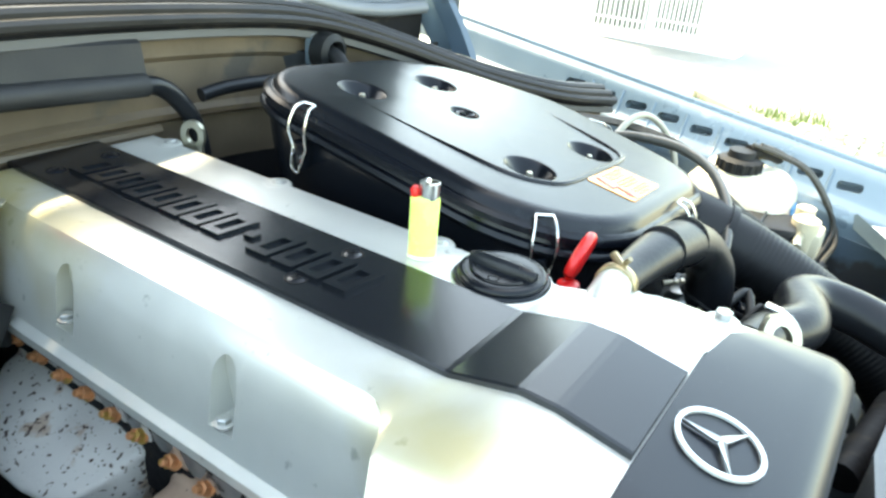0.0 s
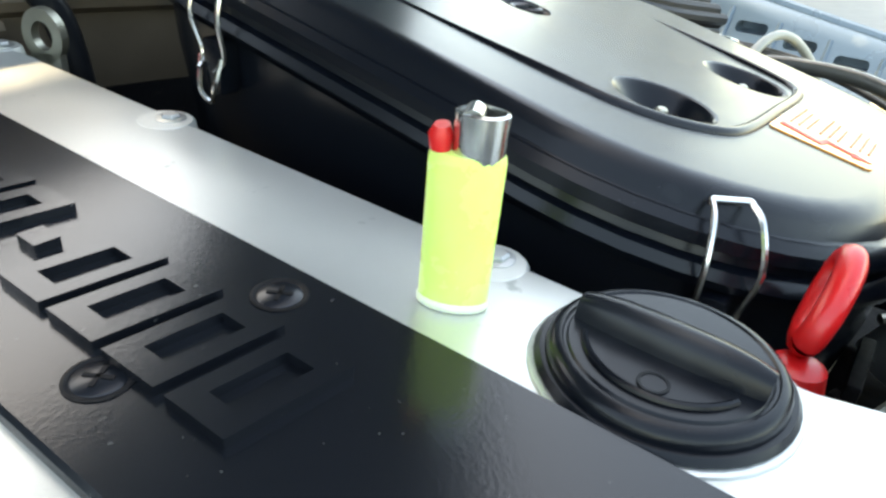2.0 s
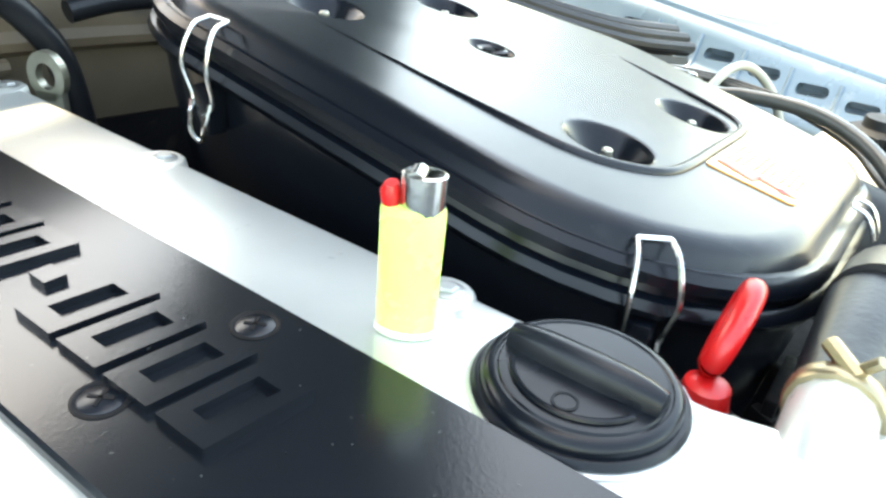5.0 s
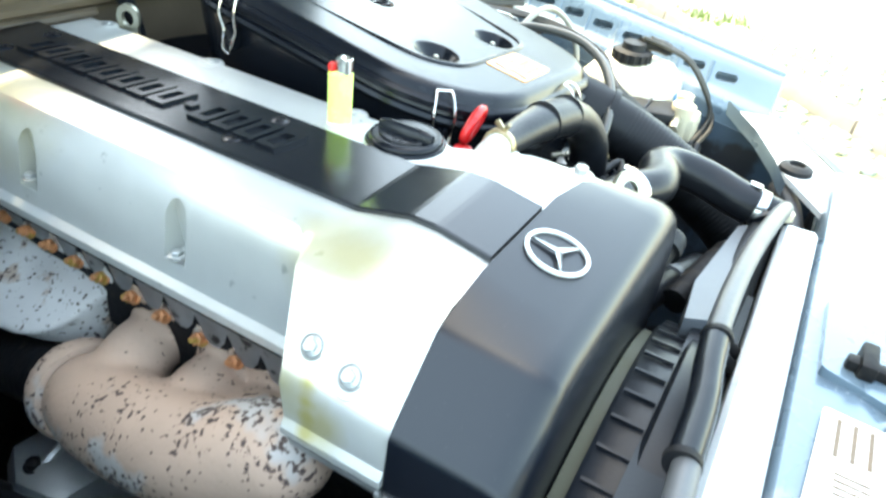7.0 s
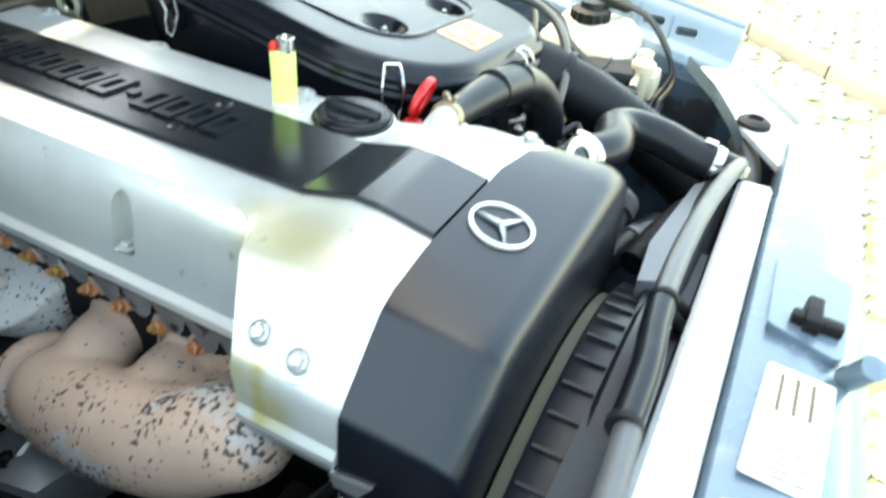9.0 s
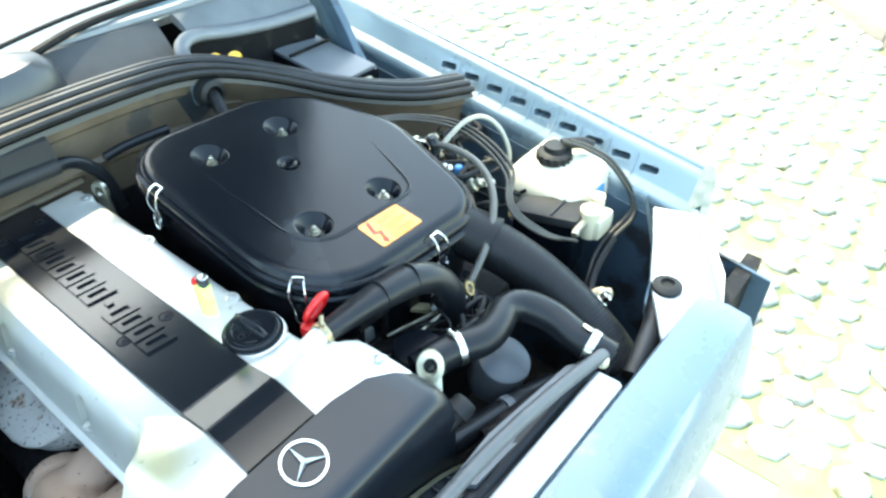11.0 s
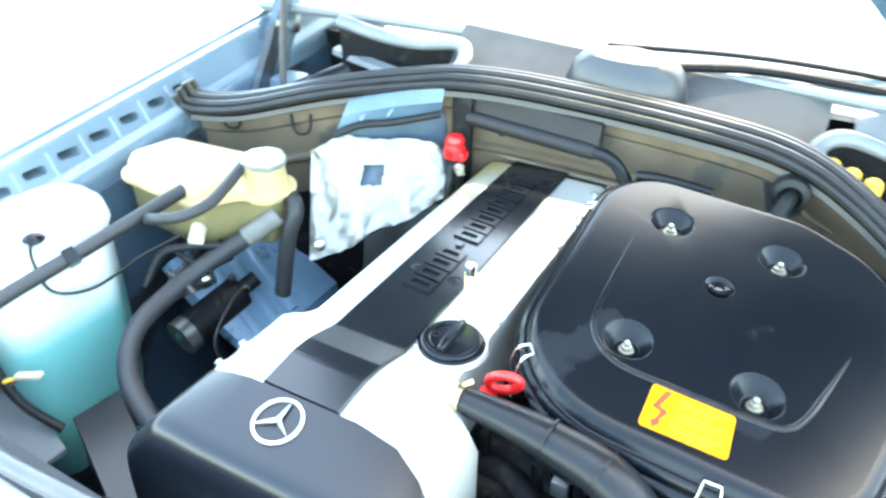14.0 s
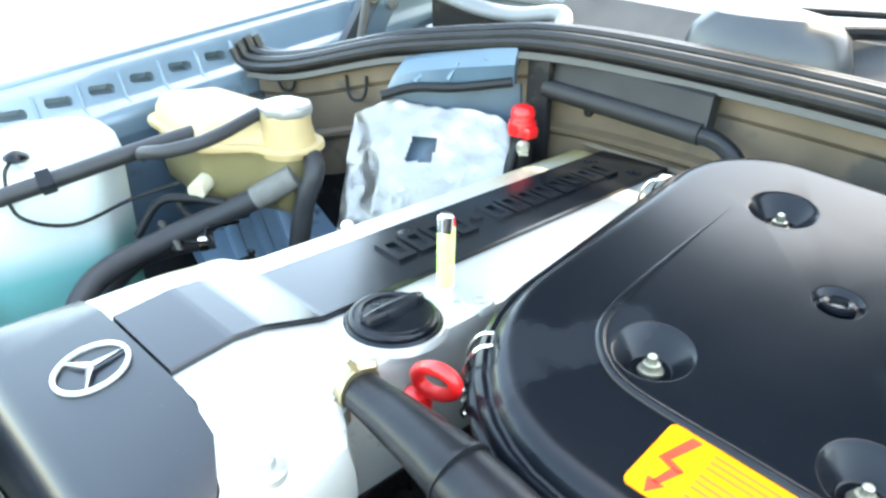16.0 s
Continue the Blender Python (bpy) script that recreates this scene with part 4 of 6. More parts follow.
# ---- dipstick ----
dip = thing("dipstick", "red plastic dipstick loop handle beside the valve cover", "dipstick")
loop = [Vector((0.0725, -0.0858, -0.0060)) + Vector((0.87, -0.02, 0.49)) * (0.0175 - 0.0175 * math.cos(a)) + Vector((0.48, 0.26, -0.84)) * 0.0105 * math.sin(a) for a in (2 * math.pi * k / 24 for k in range(25))]
part("handle", loft(rings_along(loop, 0.0047, 12), caps=False), RED, dip)
part("collar", lathe([(0.009, -0.012), (0.010, -0.004), (0.0085, 0.004), (0.005, 0.006)], 16, (0.0715, -0.0865, -0.0185)), RED, dip)
part("tube", tube([(0.0715, -0.0865, -0.028), (0.073, -0.086, -0.09), (0.075, -0.08, -0.20)], 0.005, 10), DARK, dip)

# ---- breather hose from the valve cover to the intake ----
bh = thing("breather_hose", "thick moulded black breather hose with a metal clamp", "hose")
BREATHER = [(0.056, -0.1255, 0.004), (0.088, -0.1255, 0.002), (0.120, -0.127, 0.001), (0.1494, -0.129, -0.0015), (0.199, -0.1335, -0.0095), (0.234, -0.142, -0.026), (0.252, -0.152, -0.054), (0.258, -0.156, -0.10)]
part("hose", tube(BREATHER, lambda t: 0.0128 + 0.0098 * min(1, t * 1.7), 20, 6, flat=0.86), HOSE, bh)
for a, b, r in (((0.1487, -0.1289, -0.0014), (0.1507, -0.1291, -0.0017), 0.0208), ((0.1987, -0.1334, -0.0094), (0.2007, -0.1338, -0.0100), 0.0224)):
    part("mould_rib", tube([a, b], r, 24), HOSE, bh)
part("clamp", join(lathe([(0.0148, -0.004), (0.0155, -0.003), (0.0155, 0.003), (0.0148, 0.004)], 24, (0.061, -0.1255, 0.0040), Matrix.Rotation(radians(90), 3, "Y")),
                   tube([(0.060, -0.128, 0.018), (0.070, -0.117, 0.021)], 0.003, 8), tube([(0.064, -0.126, 0.017), (0.061, -0.132, 0.026)], 0.002, 8)), BRASS, bh)

# ---- intake duct ----
du = thing("intake_duct", "wide black intake duct with bellows beside the air cleaner", "duct")
DUCT = [(0.345, -0.045, -0.045), (0.362, -0.085, -0.055), (0.378, -0.130, -0.070), (0.391, -0.190, -0.095), (0.396, -0.250, -0.125), (0.392, -0.310, -0.158), (0.388, -0.350, -0.19)]
dp = smooth_path(DUCT, 44)


def bellows(t):
    return 0.0355 + (0.0004 * math.sin(t * 490) if 0.40 < t < 0.98 else 0.0)


part("tube", loft(rings_along(dp, bellows, 22)), DUCT_RUBBER, du)
part("collar", tube([DUCT[1], (0.370, -0.106, -0.062), DUCT[2]], 0.0385, 22, 3), DUCT_RUBBER, du)
part("collar_lip", tube([(0.376, -0.124, -0.068), (0.378, -0.131, -0.0705)], 0.0402, 24), DUCT_RUBBER, du)

# ---- radiator hose ----
rh = thing("radiator_hose", "curved black upper radiator hose with steel clamps", "hose")
HOSE_P = [(0.138, -0.212, -0.054), (0.176, -0.221, -0.056), (0.213, -0.238, -0.058), (0.245, -0.236, -0.060), (0.275, -0.228, -0.063), (0.300, -0.240, -0.067), (0.312, -0.275, -0.075), (0.310, -0.312, -0.084), (0.313, -0.345, -0.092), (0.316, -0.362, -0.097)]
part("hose", tube(HOSE_P, 0.0212, 18, 6), HOSE, rh)
for a, b in ((HOSE_P[1], (0.184, -0.2245, -0.0565)), ((0.3115, -0.330, -0.0885), (0.313, -0.340, -0.0910))):
    part("clamp", tube([a, b], 0.0226, 20), STEEL, rh)
    part("clamp_screw", tube([Vector(a) + Vector((0, -0.004, 0.0245)), Vector(a) + Vector((0.002, 0.009, 0.0250))], 0.003, 8), STEEL, rh)
th = thing("thermostat_housing", "black round thermostat housing behind the lifting eye", "engine part")
part("body", lathe([(0.031, -0.07), (0.033, -0.005), (0.030, 0.002), (0.024, 0.0035), (0.0, 0.0035)], 24, (0.158, -0.180, -0.066)), PLASTIC, th)
part("outlet", tube([(0.125, -0.205, -0.058), (0.160, -0.217, -0.055)], 0.020, 16), PLASTIC, th)

# lifting eyes
def lifting_eye(at, turn, h=0.045, big=1.0):
    e = thing("lifting_eye", "zinc plated lifting eye bolted to the engine", "bracket", "engine lifting eyes")
    m = Matrix.Translation(at) @ turn.to_4x4() @ Matrix.Scale(big, 4)
    ring = [[m @ Vector((x, r * math.cos(a) * 1.0, h + r * math.sin(a) * 1.25)) for x, r in ((-0.004, 0.009), (-0.004, 0.017), (0.004, 0.017), (0.004, 0.009))] for a in (2 * math.pi * k / 24 for k in range(25))]
    part("ring", loft(ring, caps=False), ZINC, e)
    bm = box(-0.004, 0.004, -0.013, 0.013, -0.03, h - 0.012, 0.0015)
    bmesh.ops.transform(bm, matrix=m, verts=bm.verts)
    part("leg", bm, ZINC, e)
    bm = hexhead((0, 0, 0), 0.006, 0.005)
    bmesh.ops.transform(bm, matrix=m @ Matrix.Translation((0.004, 0, 0.0)) @ Matrix.Rotation(radians(90), 4, "Y"), verts=bm.verts)
    part("bolt", bm, ZINC, e)
    return e


eye_n = Vector((-0.62, -0.60, 0.50)).normalized()
eye_up = (Vector((0, 0, 1)) - eye_n * eye_n.z).normalized()
lifting_eye(Vector((0.121, -0.232, -0.027)) - eye_up * 0.045 * 0.92, Matrix((eye_n, eye_up.cross(eye_n), eye_up)).transposed(), 0.045, 0.92)
lifting_eye((0.058, 0.330, -0.034), Euler((0, 0, radians(204))).to_matrix(), 0.052, 0.74)

ts = thing("coolant_sensor", "black coolant sensor stub beside the front cover", "sensor")
part("body", tube([(0.050, -0.268, -0.085), (0.085, -0.274, -0.070), (0.112, -0.2785, -0.061)], 0.0125, 14), RUBBER, ts)
part("cap", tube([(0.108, -0.278, -0.0625), (0.122, -0.280, -0.0575), (0.126, -0.2805, -0.056)], lambda t: 0.0165 - 0.004 * t, 16), RUBBER, ts)

# ---- exhaust manifold ----
mf = thing("exhaust_manifold", "flaking rust-spotted cast iron exhaust manifold with copper nuts", "exhaust manifold")


def flange_z(y):
    return -0.172 + 0.075 * (y + 0.011)


def fused(name, bm, material, parent, label, size):
    """Runs bodies that cross into one another together into one casting."""
    ob = part(name, bm, material, parent, label)
    m = ob.modifiers.new("fuse", "REMESH")
    m.mode, m.voxel_size = "VOXEL", size
    m = ob.modifiers.new("soften", "SMOOTH")
    m.factor, m.iterations = 0.5, 7
    me = bpy.data.meshes.new_from_object(ob.evaluated_get(bpy.context.evaluated_depsgraph_get()))
    ob.modifiers.clear()
    old, ob.data = ob.data, me
    bpy.data.meshes.remove(old)
    return shade(ob, 80)


part("head_face", loft([[(x, y, flange_z(y) + z) for x, z in ((-0.120, 0.056), (-0.1425, 0.052), (-0.1425, -0.03), (-0.120, -0.035))] for y in (0.36, 0.2, 0.05, -0.075)]), CAST_GREY, mf, "greyed flange on the head")
NUTS = (-0.012, 0.028, 0.071, 0.108, 0.147, 0.181, 0.216, 0.247, 0.282, 0.318)
TRUNK = [(-0.202, 0.113, -0.226), (-0.207, 0.095, -0.220), (-0.214, 0.06, -0.211), (-0.218, 0.0, -0.196), (-0.215, -0.055, -0.178), (-0.208, -0.090, -0.158), (-0.202, -0.110, -0.149)]
solid = [tube(TRUNK, lambda t: 0.039 + 0.005 * math.sin(math.pi * min(1, t * 1.1)), 22)]
solid.append(lathe([(0.0, -0.038), (0.015, -0.035), (0.028, -0.026), (0.036, -0.012), (0.039, 0.0), (0.036, 0.012), (0.028, 0.026), (0.0, 0.038)], 22, TRUNK[-1]))
solid.append(tube([(-0.137, 0.091, -0.192), (-0.160, 0.089, -0.193), (-0.190, 0.082, -0.203), (-0.207, 0.075, -0.213)], lambda t: 0.030 + 0.008 * t, 18, flat=0.9))
solid.append(tube([(-0.137, 0.006, -0.198), (-0.160, 0.004, -0.195), (-0.190, -0.006, -0.193), (-0.212, -0.020, -0.195)], lambda t: 0.034 + 0.006 * t, 18))
solid.append(tube([(-0.137, -0.045, -0.200), (-0.165, -0.052, -0.190), (-0.200, -0.070, -0.177)], lambda t: 0.028 + 0.008 * t, 18))
for y in (-0.048, -0.012, 0.028, 0.071, 0.108):
    solid.append(tube([(-0.132, y, flange_z(y) + 0.011), (-0.1450, y, flange_z(y) + 0.010)], 0.0185, 14))
solid += [box(-0.1440, -0.132, -0.07, 0.042, -0.205, -0.150, 0.006), box(-0.1440, -0.132, 0.058, 0.124, -0.205, -0.144, 0.006)]
fused("front_casting", join(*solid), CAST_RUST, mf, "pinkish flaking casting with dark rust spots", 0.0034)
solid = [tube([(-0.132, y, flange_z(y) + 0.011), (-0.1450, y, flange_z(y) + 0.010)], 0.0185, 14) for y in NUTS[4:]]


def lobe_loop(y):
    """The broad rear hood from the flange to its rim."""
    f, w = flange_z(y), math.sqrt(max(0.015, 1 - abs((y - 0.240) / 0.090) ** 2.6))
    k = 0.006 * math.exp(-((y - 0.232) / 0.018) ** 2)
    return [Vector((-0.136, y, f - 0.001)), Vector((-0.146 - 0.017 * w, y, f - 0.007 - k)), Vector((-0.146 - 0.036 * w, y, f - 0.014 * w - 0.004)), Vector((-0.146 - 0.052 * w, y, f - 0.025 * w - 0.004)),
            Vector((-0.146 - 0.062 * w, y, f - 0.037 * w)), Vector((-0.146 - 0.0635 * w, y, f - 0.044 * w)), Vector((-0.146 - 0.052 * w, y, f - 0.055)), Vector((-0.136, y, f - 0.072))]


LOBE_Y = [0.330 - 0.18 * k / 26 for k in range(27)]
solid.append(loft([lobe_loop(y) for y in LOBE_Y]))
solid.append(tube([lobe_loop(y)[5] + Vector((0.001, 0, 0.001)) for y in LOBE_Y[1:-1:2]], 0.0042, 8, 3))
fused("rear_hood", join(*solid), CAST_GREY, mf, "greyed rear casting with rust specks", 0.0034)
for k in range(12):
    y = 0.036 * k - 0.055
    wave = [(-0.020, 0.0), (-0.016, -0.016), (-0.010, -0.024), (-0.002, -0.026), (0.006, -0.021), (0.013, -0.010), (0.0185, -0.002)]
    top = -0.1036
    rows = [[(-0.1590, y + a, top) for a, b in wave], [(-0.1500, y + a, 0.5 * (top + flange_z(y) + 0.040 + b)) for a, b in wave], [(-0.1450 - 0.0012 * (b < -0.012), y + a, flange_z(y) + 0.040 + b) for a, b in wave]]
    bmt = bmesh.new()
    gv = [[bmt.verts.new(p) for p in r] for r in rows]
    for ra, rb in zip(gv, gv[1:]):
        for m in range(len(wave) - 1):
            bmt.faces.new((ra[m], ra[m + 1], rb[m + 1], rb[m]))
    bmesh.ops.solidify(bmt, geom=bmt.faces[:], thickness=0.0016)
    part("gasket_tab", bmt, GASKET, mf)
part("outlet_collar", tube([(-0.196, 0.136, -0.235), (-0.198, 0.129, -0.2325), (-0.200, 0.120, -0.229), (-0.202, 0.112, -0.226)], lambda t: 0.0445 + 0.0035 * math.sin(math.pi * t), 24), CAST_RUST, mf)
part("down_pipe", tube([(-0.196, 0.132, -0.234), (-0.190, 0.24, -0.268), (-0.19, 0.34, -0.30)], 0.034, 16), DARK, mf)
turn_out = Matrix.Rotation(radians(-62), 3, "Y")
for y in NUTS:
    at = Vector((-0.1452, y, flange_z(y) + 0.014))
    part("manifold_nut", join(lathe([(0.0076, 0), (0.0076, 0.0015), (0.0058, 0.002)], 14, at, turn_out), lathe([(0.0058, 0.0016), (0.0058, 0.0080), (0.0047, 0.0088)], 6, at, turn_out), lathe([(0.0032, 0.009), (0.0032, 0.013), (0.0024, 0.014)], 10, at, turn_out)), COPPER, mf, "copper coloured nut on a stud")
hs = thing("mount_shield", "dull cast alloy engine mount shield in the dark below", "engine part")
part("shell", loft([[(-0.205 + a * r, 0.165 + b * r, -0.35 + h) for a, b in ((1, 0.2), (0.6, 0.9), (-0.5, 1), (-1, 0.2), (-0.8, -0.8), (0.4, -1))] for r, h in ((0.06, -0.05), (0.062, -0.02), (0.05, 0.01), (0.03, 0.018))]), ALU, hs)
for dx, dy in ((-0.03, 0.01), (0.02, -0.025)):
    part("bolt", hexhead((-0.205 + dx, 0.165 + dy, -0.336), 0.007, 0.008, None, 0.010), DARK, hs)
part("rib", tube([(-0.25, 0.17, -0.352), (-0.215, 0.17, -0.332), (-0.18, 0.175, -0.334)], 0.006, 8), ALU, hs)
wire = thing("sensor_wire", "thin grey sensor wire hanging below the manifold", "wire")
part("strand", tube([(-0.215, -0.03, -0.235), (-0.22, -0.045, -0.27), (-0.20, -0.085, -0.285)], 0.0025, 8), ALU, wire)

# lower hoses and pulley at the front of the block
lh = thing("lower_coolant_hose", "thick black lower coolant hose with steel clamps", "hose")
part("hose", tube([(-0.30, 0.28, -0.38), (-0.28, 0.23, -0.375), (-0.262, 0.14, -0.37), (-0.258, 0.03, -0.38), (-0.19, -0.10, -0.38), (-0.12, -0.14, -0.38)], 0.024, 16), HOSE, lh)
part("clamp", tube([(-0.236, -0.005, -0.381), (-0.229, -0.018, -0.381)], 0.0255, 18), STEEL, lh)
part("joint", tube([(-0.20, -0.17, -0.36), (-0.17, -0.155, -0.32), (-0.14, -0.15, -0.27)], 0.022, 14), RUBBER, lh)
part("hoop", tube([(-0.172, -0.162, -0.322), (-0.168, -0.160, -0.313)], 0.0245, 18), STEEL, lh)
pu = thing("belt_pulley", "black drive belt pulley at the front of the engine", "pulley")
part("wheel", lathe([(0.02, -0.016), (0.047, -0.016), (0.049, -0.014), (0.046, -0.012), (0.046, 0.012), (0.049, 0.014), (0.047, 0.016), (0.02, 0.012), (0.0, 0.012)], 36, (-0.160, -0.240, -0.302), Matrix.Rotation(radians(90), 3, "X")), STEEL, pu, "bright worn steel pulley face")
part("hub", lathe([(0.016, 0), (0.016, 0.012), (0.010, 0.014)], 16, (-0.160, -0.256, -0.302), Matrix.Rotation(radians(90), 3, "X")), DARK, pu)
wp = thing("water_pump_hoses", "black hose pair with a bright clamp and a thin steel bracket", "hose")
part("upper_hose", tube([(-0.270, -0.155, -0.275), (-0.205, -0.165, -0.265), (-0.150, -0.190, -0.250), (-0.105, -0.215, -0.240)], 0.019, 14), HOSE, wp)
part("lower_hose", tube([(-0.260, -0.185, -0.290), (-0.200, -0.195, -0.270), (-0.150, -0.215, -0.255), (-0.12, -0.225, -0.25)], 0.014, 14), RUBBER, wp)
part("clamp_ring", tube([(-0.205, -0.165, -0.265), (-0.199, -0.1675, -0.2635)], 0.0205, 18), STEEL, wp)
part("clamp_ring", tube([(-0.194, -0.1965, -0.268), (-0.186, -0.200, -0.266)], 0.0155, 18), STEEL, wp)
part("bracket", join(bar((-0.208, -0.138, -0.238), (-0.135, -0.165, -0.225), 0.003, 0.020, 0.0008), bar((-0.208, -0.138, -0.238), (-0.200, -0.165, -0.240), 0.003, 0.020, 0.0008)), PIPE, wp)
part("block_foot", box(-0.20, -0.14, -0.15, -0.10, -0.33, -0.275, 0.008), PIPE, wp)
for dz, dx in ((0.0, 0.0), (-0.018, 0.012)):
    part("pump_bolt", lathe([(0.008, 0), (0.008, 0.004), (0.005, 0.005), (0.005, 0.009), (0.0, 0.0095)], 8, (-0.165 + dx, -0.205, -0.262 + dz), Matrix.Rotation(radians(25), 3, "X")), ALU, wp)

# ---- radiator, shroud, fan ----
sh = thing("fan_shroud", "black ribbed plastic fan shroud on the radiator", "fan shroud")
FC = Vector((-0.055, -0.316, -0.345))
RO = 0.262
ring = []
for k in range(61):
    a = 2 * math.pi * k / 60
    c, s = math.cos(a), math.sin(a)
    ring.append([FC + Vector((c * r, y, s * r)) for r, y in ((RO - 0.008, 0.015), (RO, 0.017), (RO + 0.003, 0.013), (RO + 0.004, -0.011), (RO + 0.010, -0.015), (RO + 0.010, -0.040), (RO - 0.010, -0.040))])
part("ring", loft(ring, caps=False), SHROUD, sh)
for k in range(64):
    a = 2 * math.pi * (k + 0.5) / 64
    c, s = math.cos(a), math.sin(a)
    d, t = Vector((c, 0, s)), Vector((-s, 0, c))
    p = FC + d * (RO + 0.004)
    bm = loft([[p + t * w - Vector((0, y, 0)) + d * h for w, h in ((-0.0012, 0), (0.0012, 0), (0.0012, 0.0030), (-0.0012, 0.0030))] for y in (-0.013, 0.010)])
    part("rib", bm, SHROUD, sh)
part("plate", loft([[(x, y, nose_z(x) + z) for x, z in ((-0.36, -0.024), (0.14, -0.024), (0.14, -0.045), (-0.36, -0.045))] for y in (-0.364, -0.326)]), SHROUD, sh)
part("side_plate", loft([[(x, y, z) for x, y, z in ((0.300, -0.350, -0.096 - h), (0.270, -0.326, -0.096 - h), (0.125, -0.312, -0.090 - h), (0.05, -0.318, -0.082 - h), (0.06, -0.343, -0.080 - h), (0.150, -0.345, -0.090 - h))] for h in (0.05, 0.001, 0.0)]), COWL, sh)
fan = thing("cooling_fan", "olive plastic cooling fan behind the shroud at rest", "fan")
for k in range(9):
    a = 2 * math.pi * k / 9 + 0.2
    c, s = math.cos(a), math.sin(a)
    d, t = Vector((c, 0, s)), Vector((-s, 0, c))
    part("blade", loft([[FC + d * r + t * u * w + Vector((0, u * 0.010 + 0.012 + v, 0)) for u, v in ((-1, 0), (1, 0), (1, 0.003), (-1, 0.003))] for r, w in ((0.05, 0.02), (0.15, 0.034), (0.245, 0.045))]), FAN_OLIVE, fan)
part("rim", loft([[FC + Vector((math.cos(a) * r, y, math.sin(a) * r)) for r, y in ((0.236, 0.004), (0.2535, 0.004), (0.2535, 0.0275), (0.236, 0.0275))] for a in (2 * math.pi * k / 72 for k in range(73))], caps=False), FAN_OLIVE, fan)
part("hub", lathe([(0.06, -0.02), (0.06, 0.02), (0.03, 0.03), (0.0, 0.03)], 24, FC, Matrix.Rotation(radians(90), 3, "X")), DARK, fan)
ra = thing("radiator", "black radiator with a plastic header tank behind the slam panel", "radiator")
part("core", box(-0.38, 0.27, -0.364, -0.354, -0.50, -0.115), DARK, ra)
part("header_tank", tube([(-0.38, -0.345, -0.0950), (-0.2, -0.345, -0.1000), (0.0, -0.345, -0.1050), (0.2, -0.345, -0.1060), (0.29, -0.350, -0.1060)], 0.018, 14), SHROUD, ra)
part("outlet_neck", tube([(0.285, -0.355, -0.0980), (0.318, -0.352, -0.0970)], 0.020, 16), PLASTIC, ra)
part("bleed_cap", lathe([(0.008, 0), (0.008, 0.008), (0.006, 0.010), (0, 0.010)], 14, (0.285, -0.365, -0.0780)), CREAM, ra)
PIPE_GREY = surf("grey_pipe", (0.055, 0.058, 0.062), 0.4, 0.0, 0.15, 40, 0.1, 250)
ov = thing("overflow_pipe", "grey rubber overflow pipe along the radiator with clips", "pipe")
OVP = [(0.293, -0.362, -0.0710), (0.24, -0.356, -0.0600), (0.15, -0.348, -0.0480), (0.06, -0.344, -0.0400), (-0.03, -0.345, -0.0360), (-0.10, -0.352, -0.0360), (-0.172, -0.3566, -0.0360), (-0.213, -0.3590, -0.0360), (-0.279, -0.3605, -0.0380), (-0.36, -0.352, -0.0460), (-0.42, -0.33, -0.0560)]
part("pipe", tube(OVP, 0.0084, 14), PIPE_GREY, ov)
part("sleeve", tube([(-0.024, -0.3449, -0.0362), (-0.06, -0.3475, -0.0360), (-0.10, -0.352, -0.0360), (-0.150, -0.3532, -0.0350)], 0.0100, 14), PLASTIC, ov)
for x in (-0.024, -0.150):
    part("clip", tube([(x, -0.3455 - 0.06 * max(0.0, -0.03 - x), -0.0362), (x - 0.005, -0.346 - 0.06 * max(0.0, -0.03 - x), -0.0361)], 0.0112, 16), DARK, ov)
for x in (0.03, 0.012):
    part("stud", tube([(x, -0.366, -0.085), (x, -0.352, -0.075)], 0.006, 10), DARK, slam)
for x, y in ((0.17, -0.388), (-0.02, -0.390), (-0.20, -0.386)):
    part("panel_screw", lathe([(0.0034, 0), (0.0034, 0.001), (0.002, 0.002)], 12, (x, y, nose_z(x) + 0.0006)), ZINC, slam)

# latch, sticker, brackets on the nose
la = thing("bonnet_latch", "black bonnet latch in a raised bracket on the nose panel", "latch")
part("plate", loft([[(x, y, nose_z(x) + h) for x, y in rounded([(0.0, -0.470, 0.006), (0.02, -0.418, 0.006), (0.13, -0.416, 0.006), (0.115, -0.475, 0.006)], 3)] for h in (-0.004, 0.009)]), BODY, la)
part("jaw", join(box(0.022, 0.056, -0.452, -0.440, nose_z(0.04) + 0.006, nose_z(0.04) + 0.022, 0.003), box(0.028, 0.040, -0.468, -0.432, nose_z(0.04) + 0.004, nose_z(0.04) + 0.018, 0.003)), DARK, la)
part("guide", tube([(-0.005, -0.475, nose_z(0) + 0.002), (-0.02, -0.482, nose_z(0) + 0.03)], 0.009, 10), BODY, la)
st = thing("data_sticker", "white data sticker with dark printed bars on the nose panel", "sticker")
part("sheet", loft([[(x, y, nose_z(x) + 0.0048 + h) for x, y in rounded([(-0.135, -0.462, 0.003), (-0.025, -0.468, 0.003), (-0.022, -0.424, 0.003), (-0.132, -0.418, 0.003)], 3)] for h in (0, 0.0008)]), WHITE_PLASTIC, st)
for k in range(8):
    x0 = -0.128 + 0.006 * k
    part("printed_bar", loft([[(x, y, nose_z(x) + 0.0056 + h) for x, y in ((x0, -0.455), (x0 + 0.0022, -0.455), (x0 + 0.0022, -0.434), (x0, -0.434))] for h in (0, 0.0006)]), DARK_INK, st)
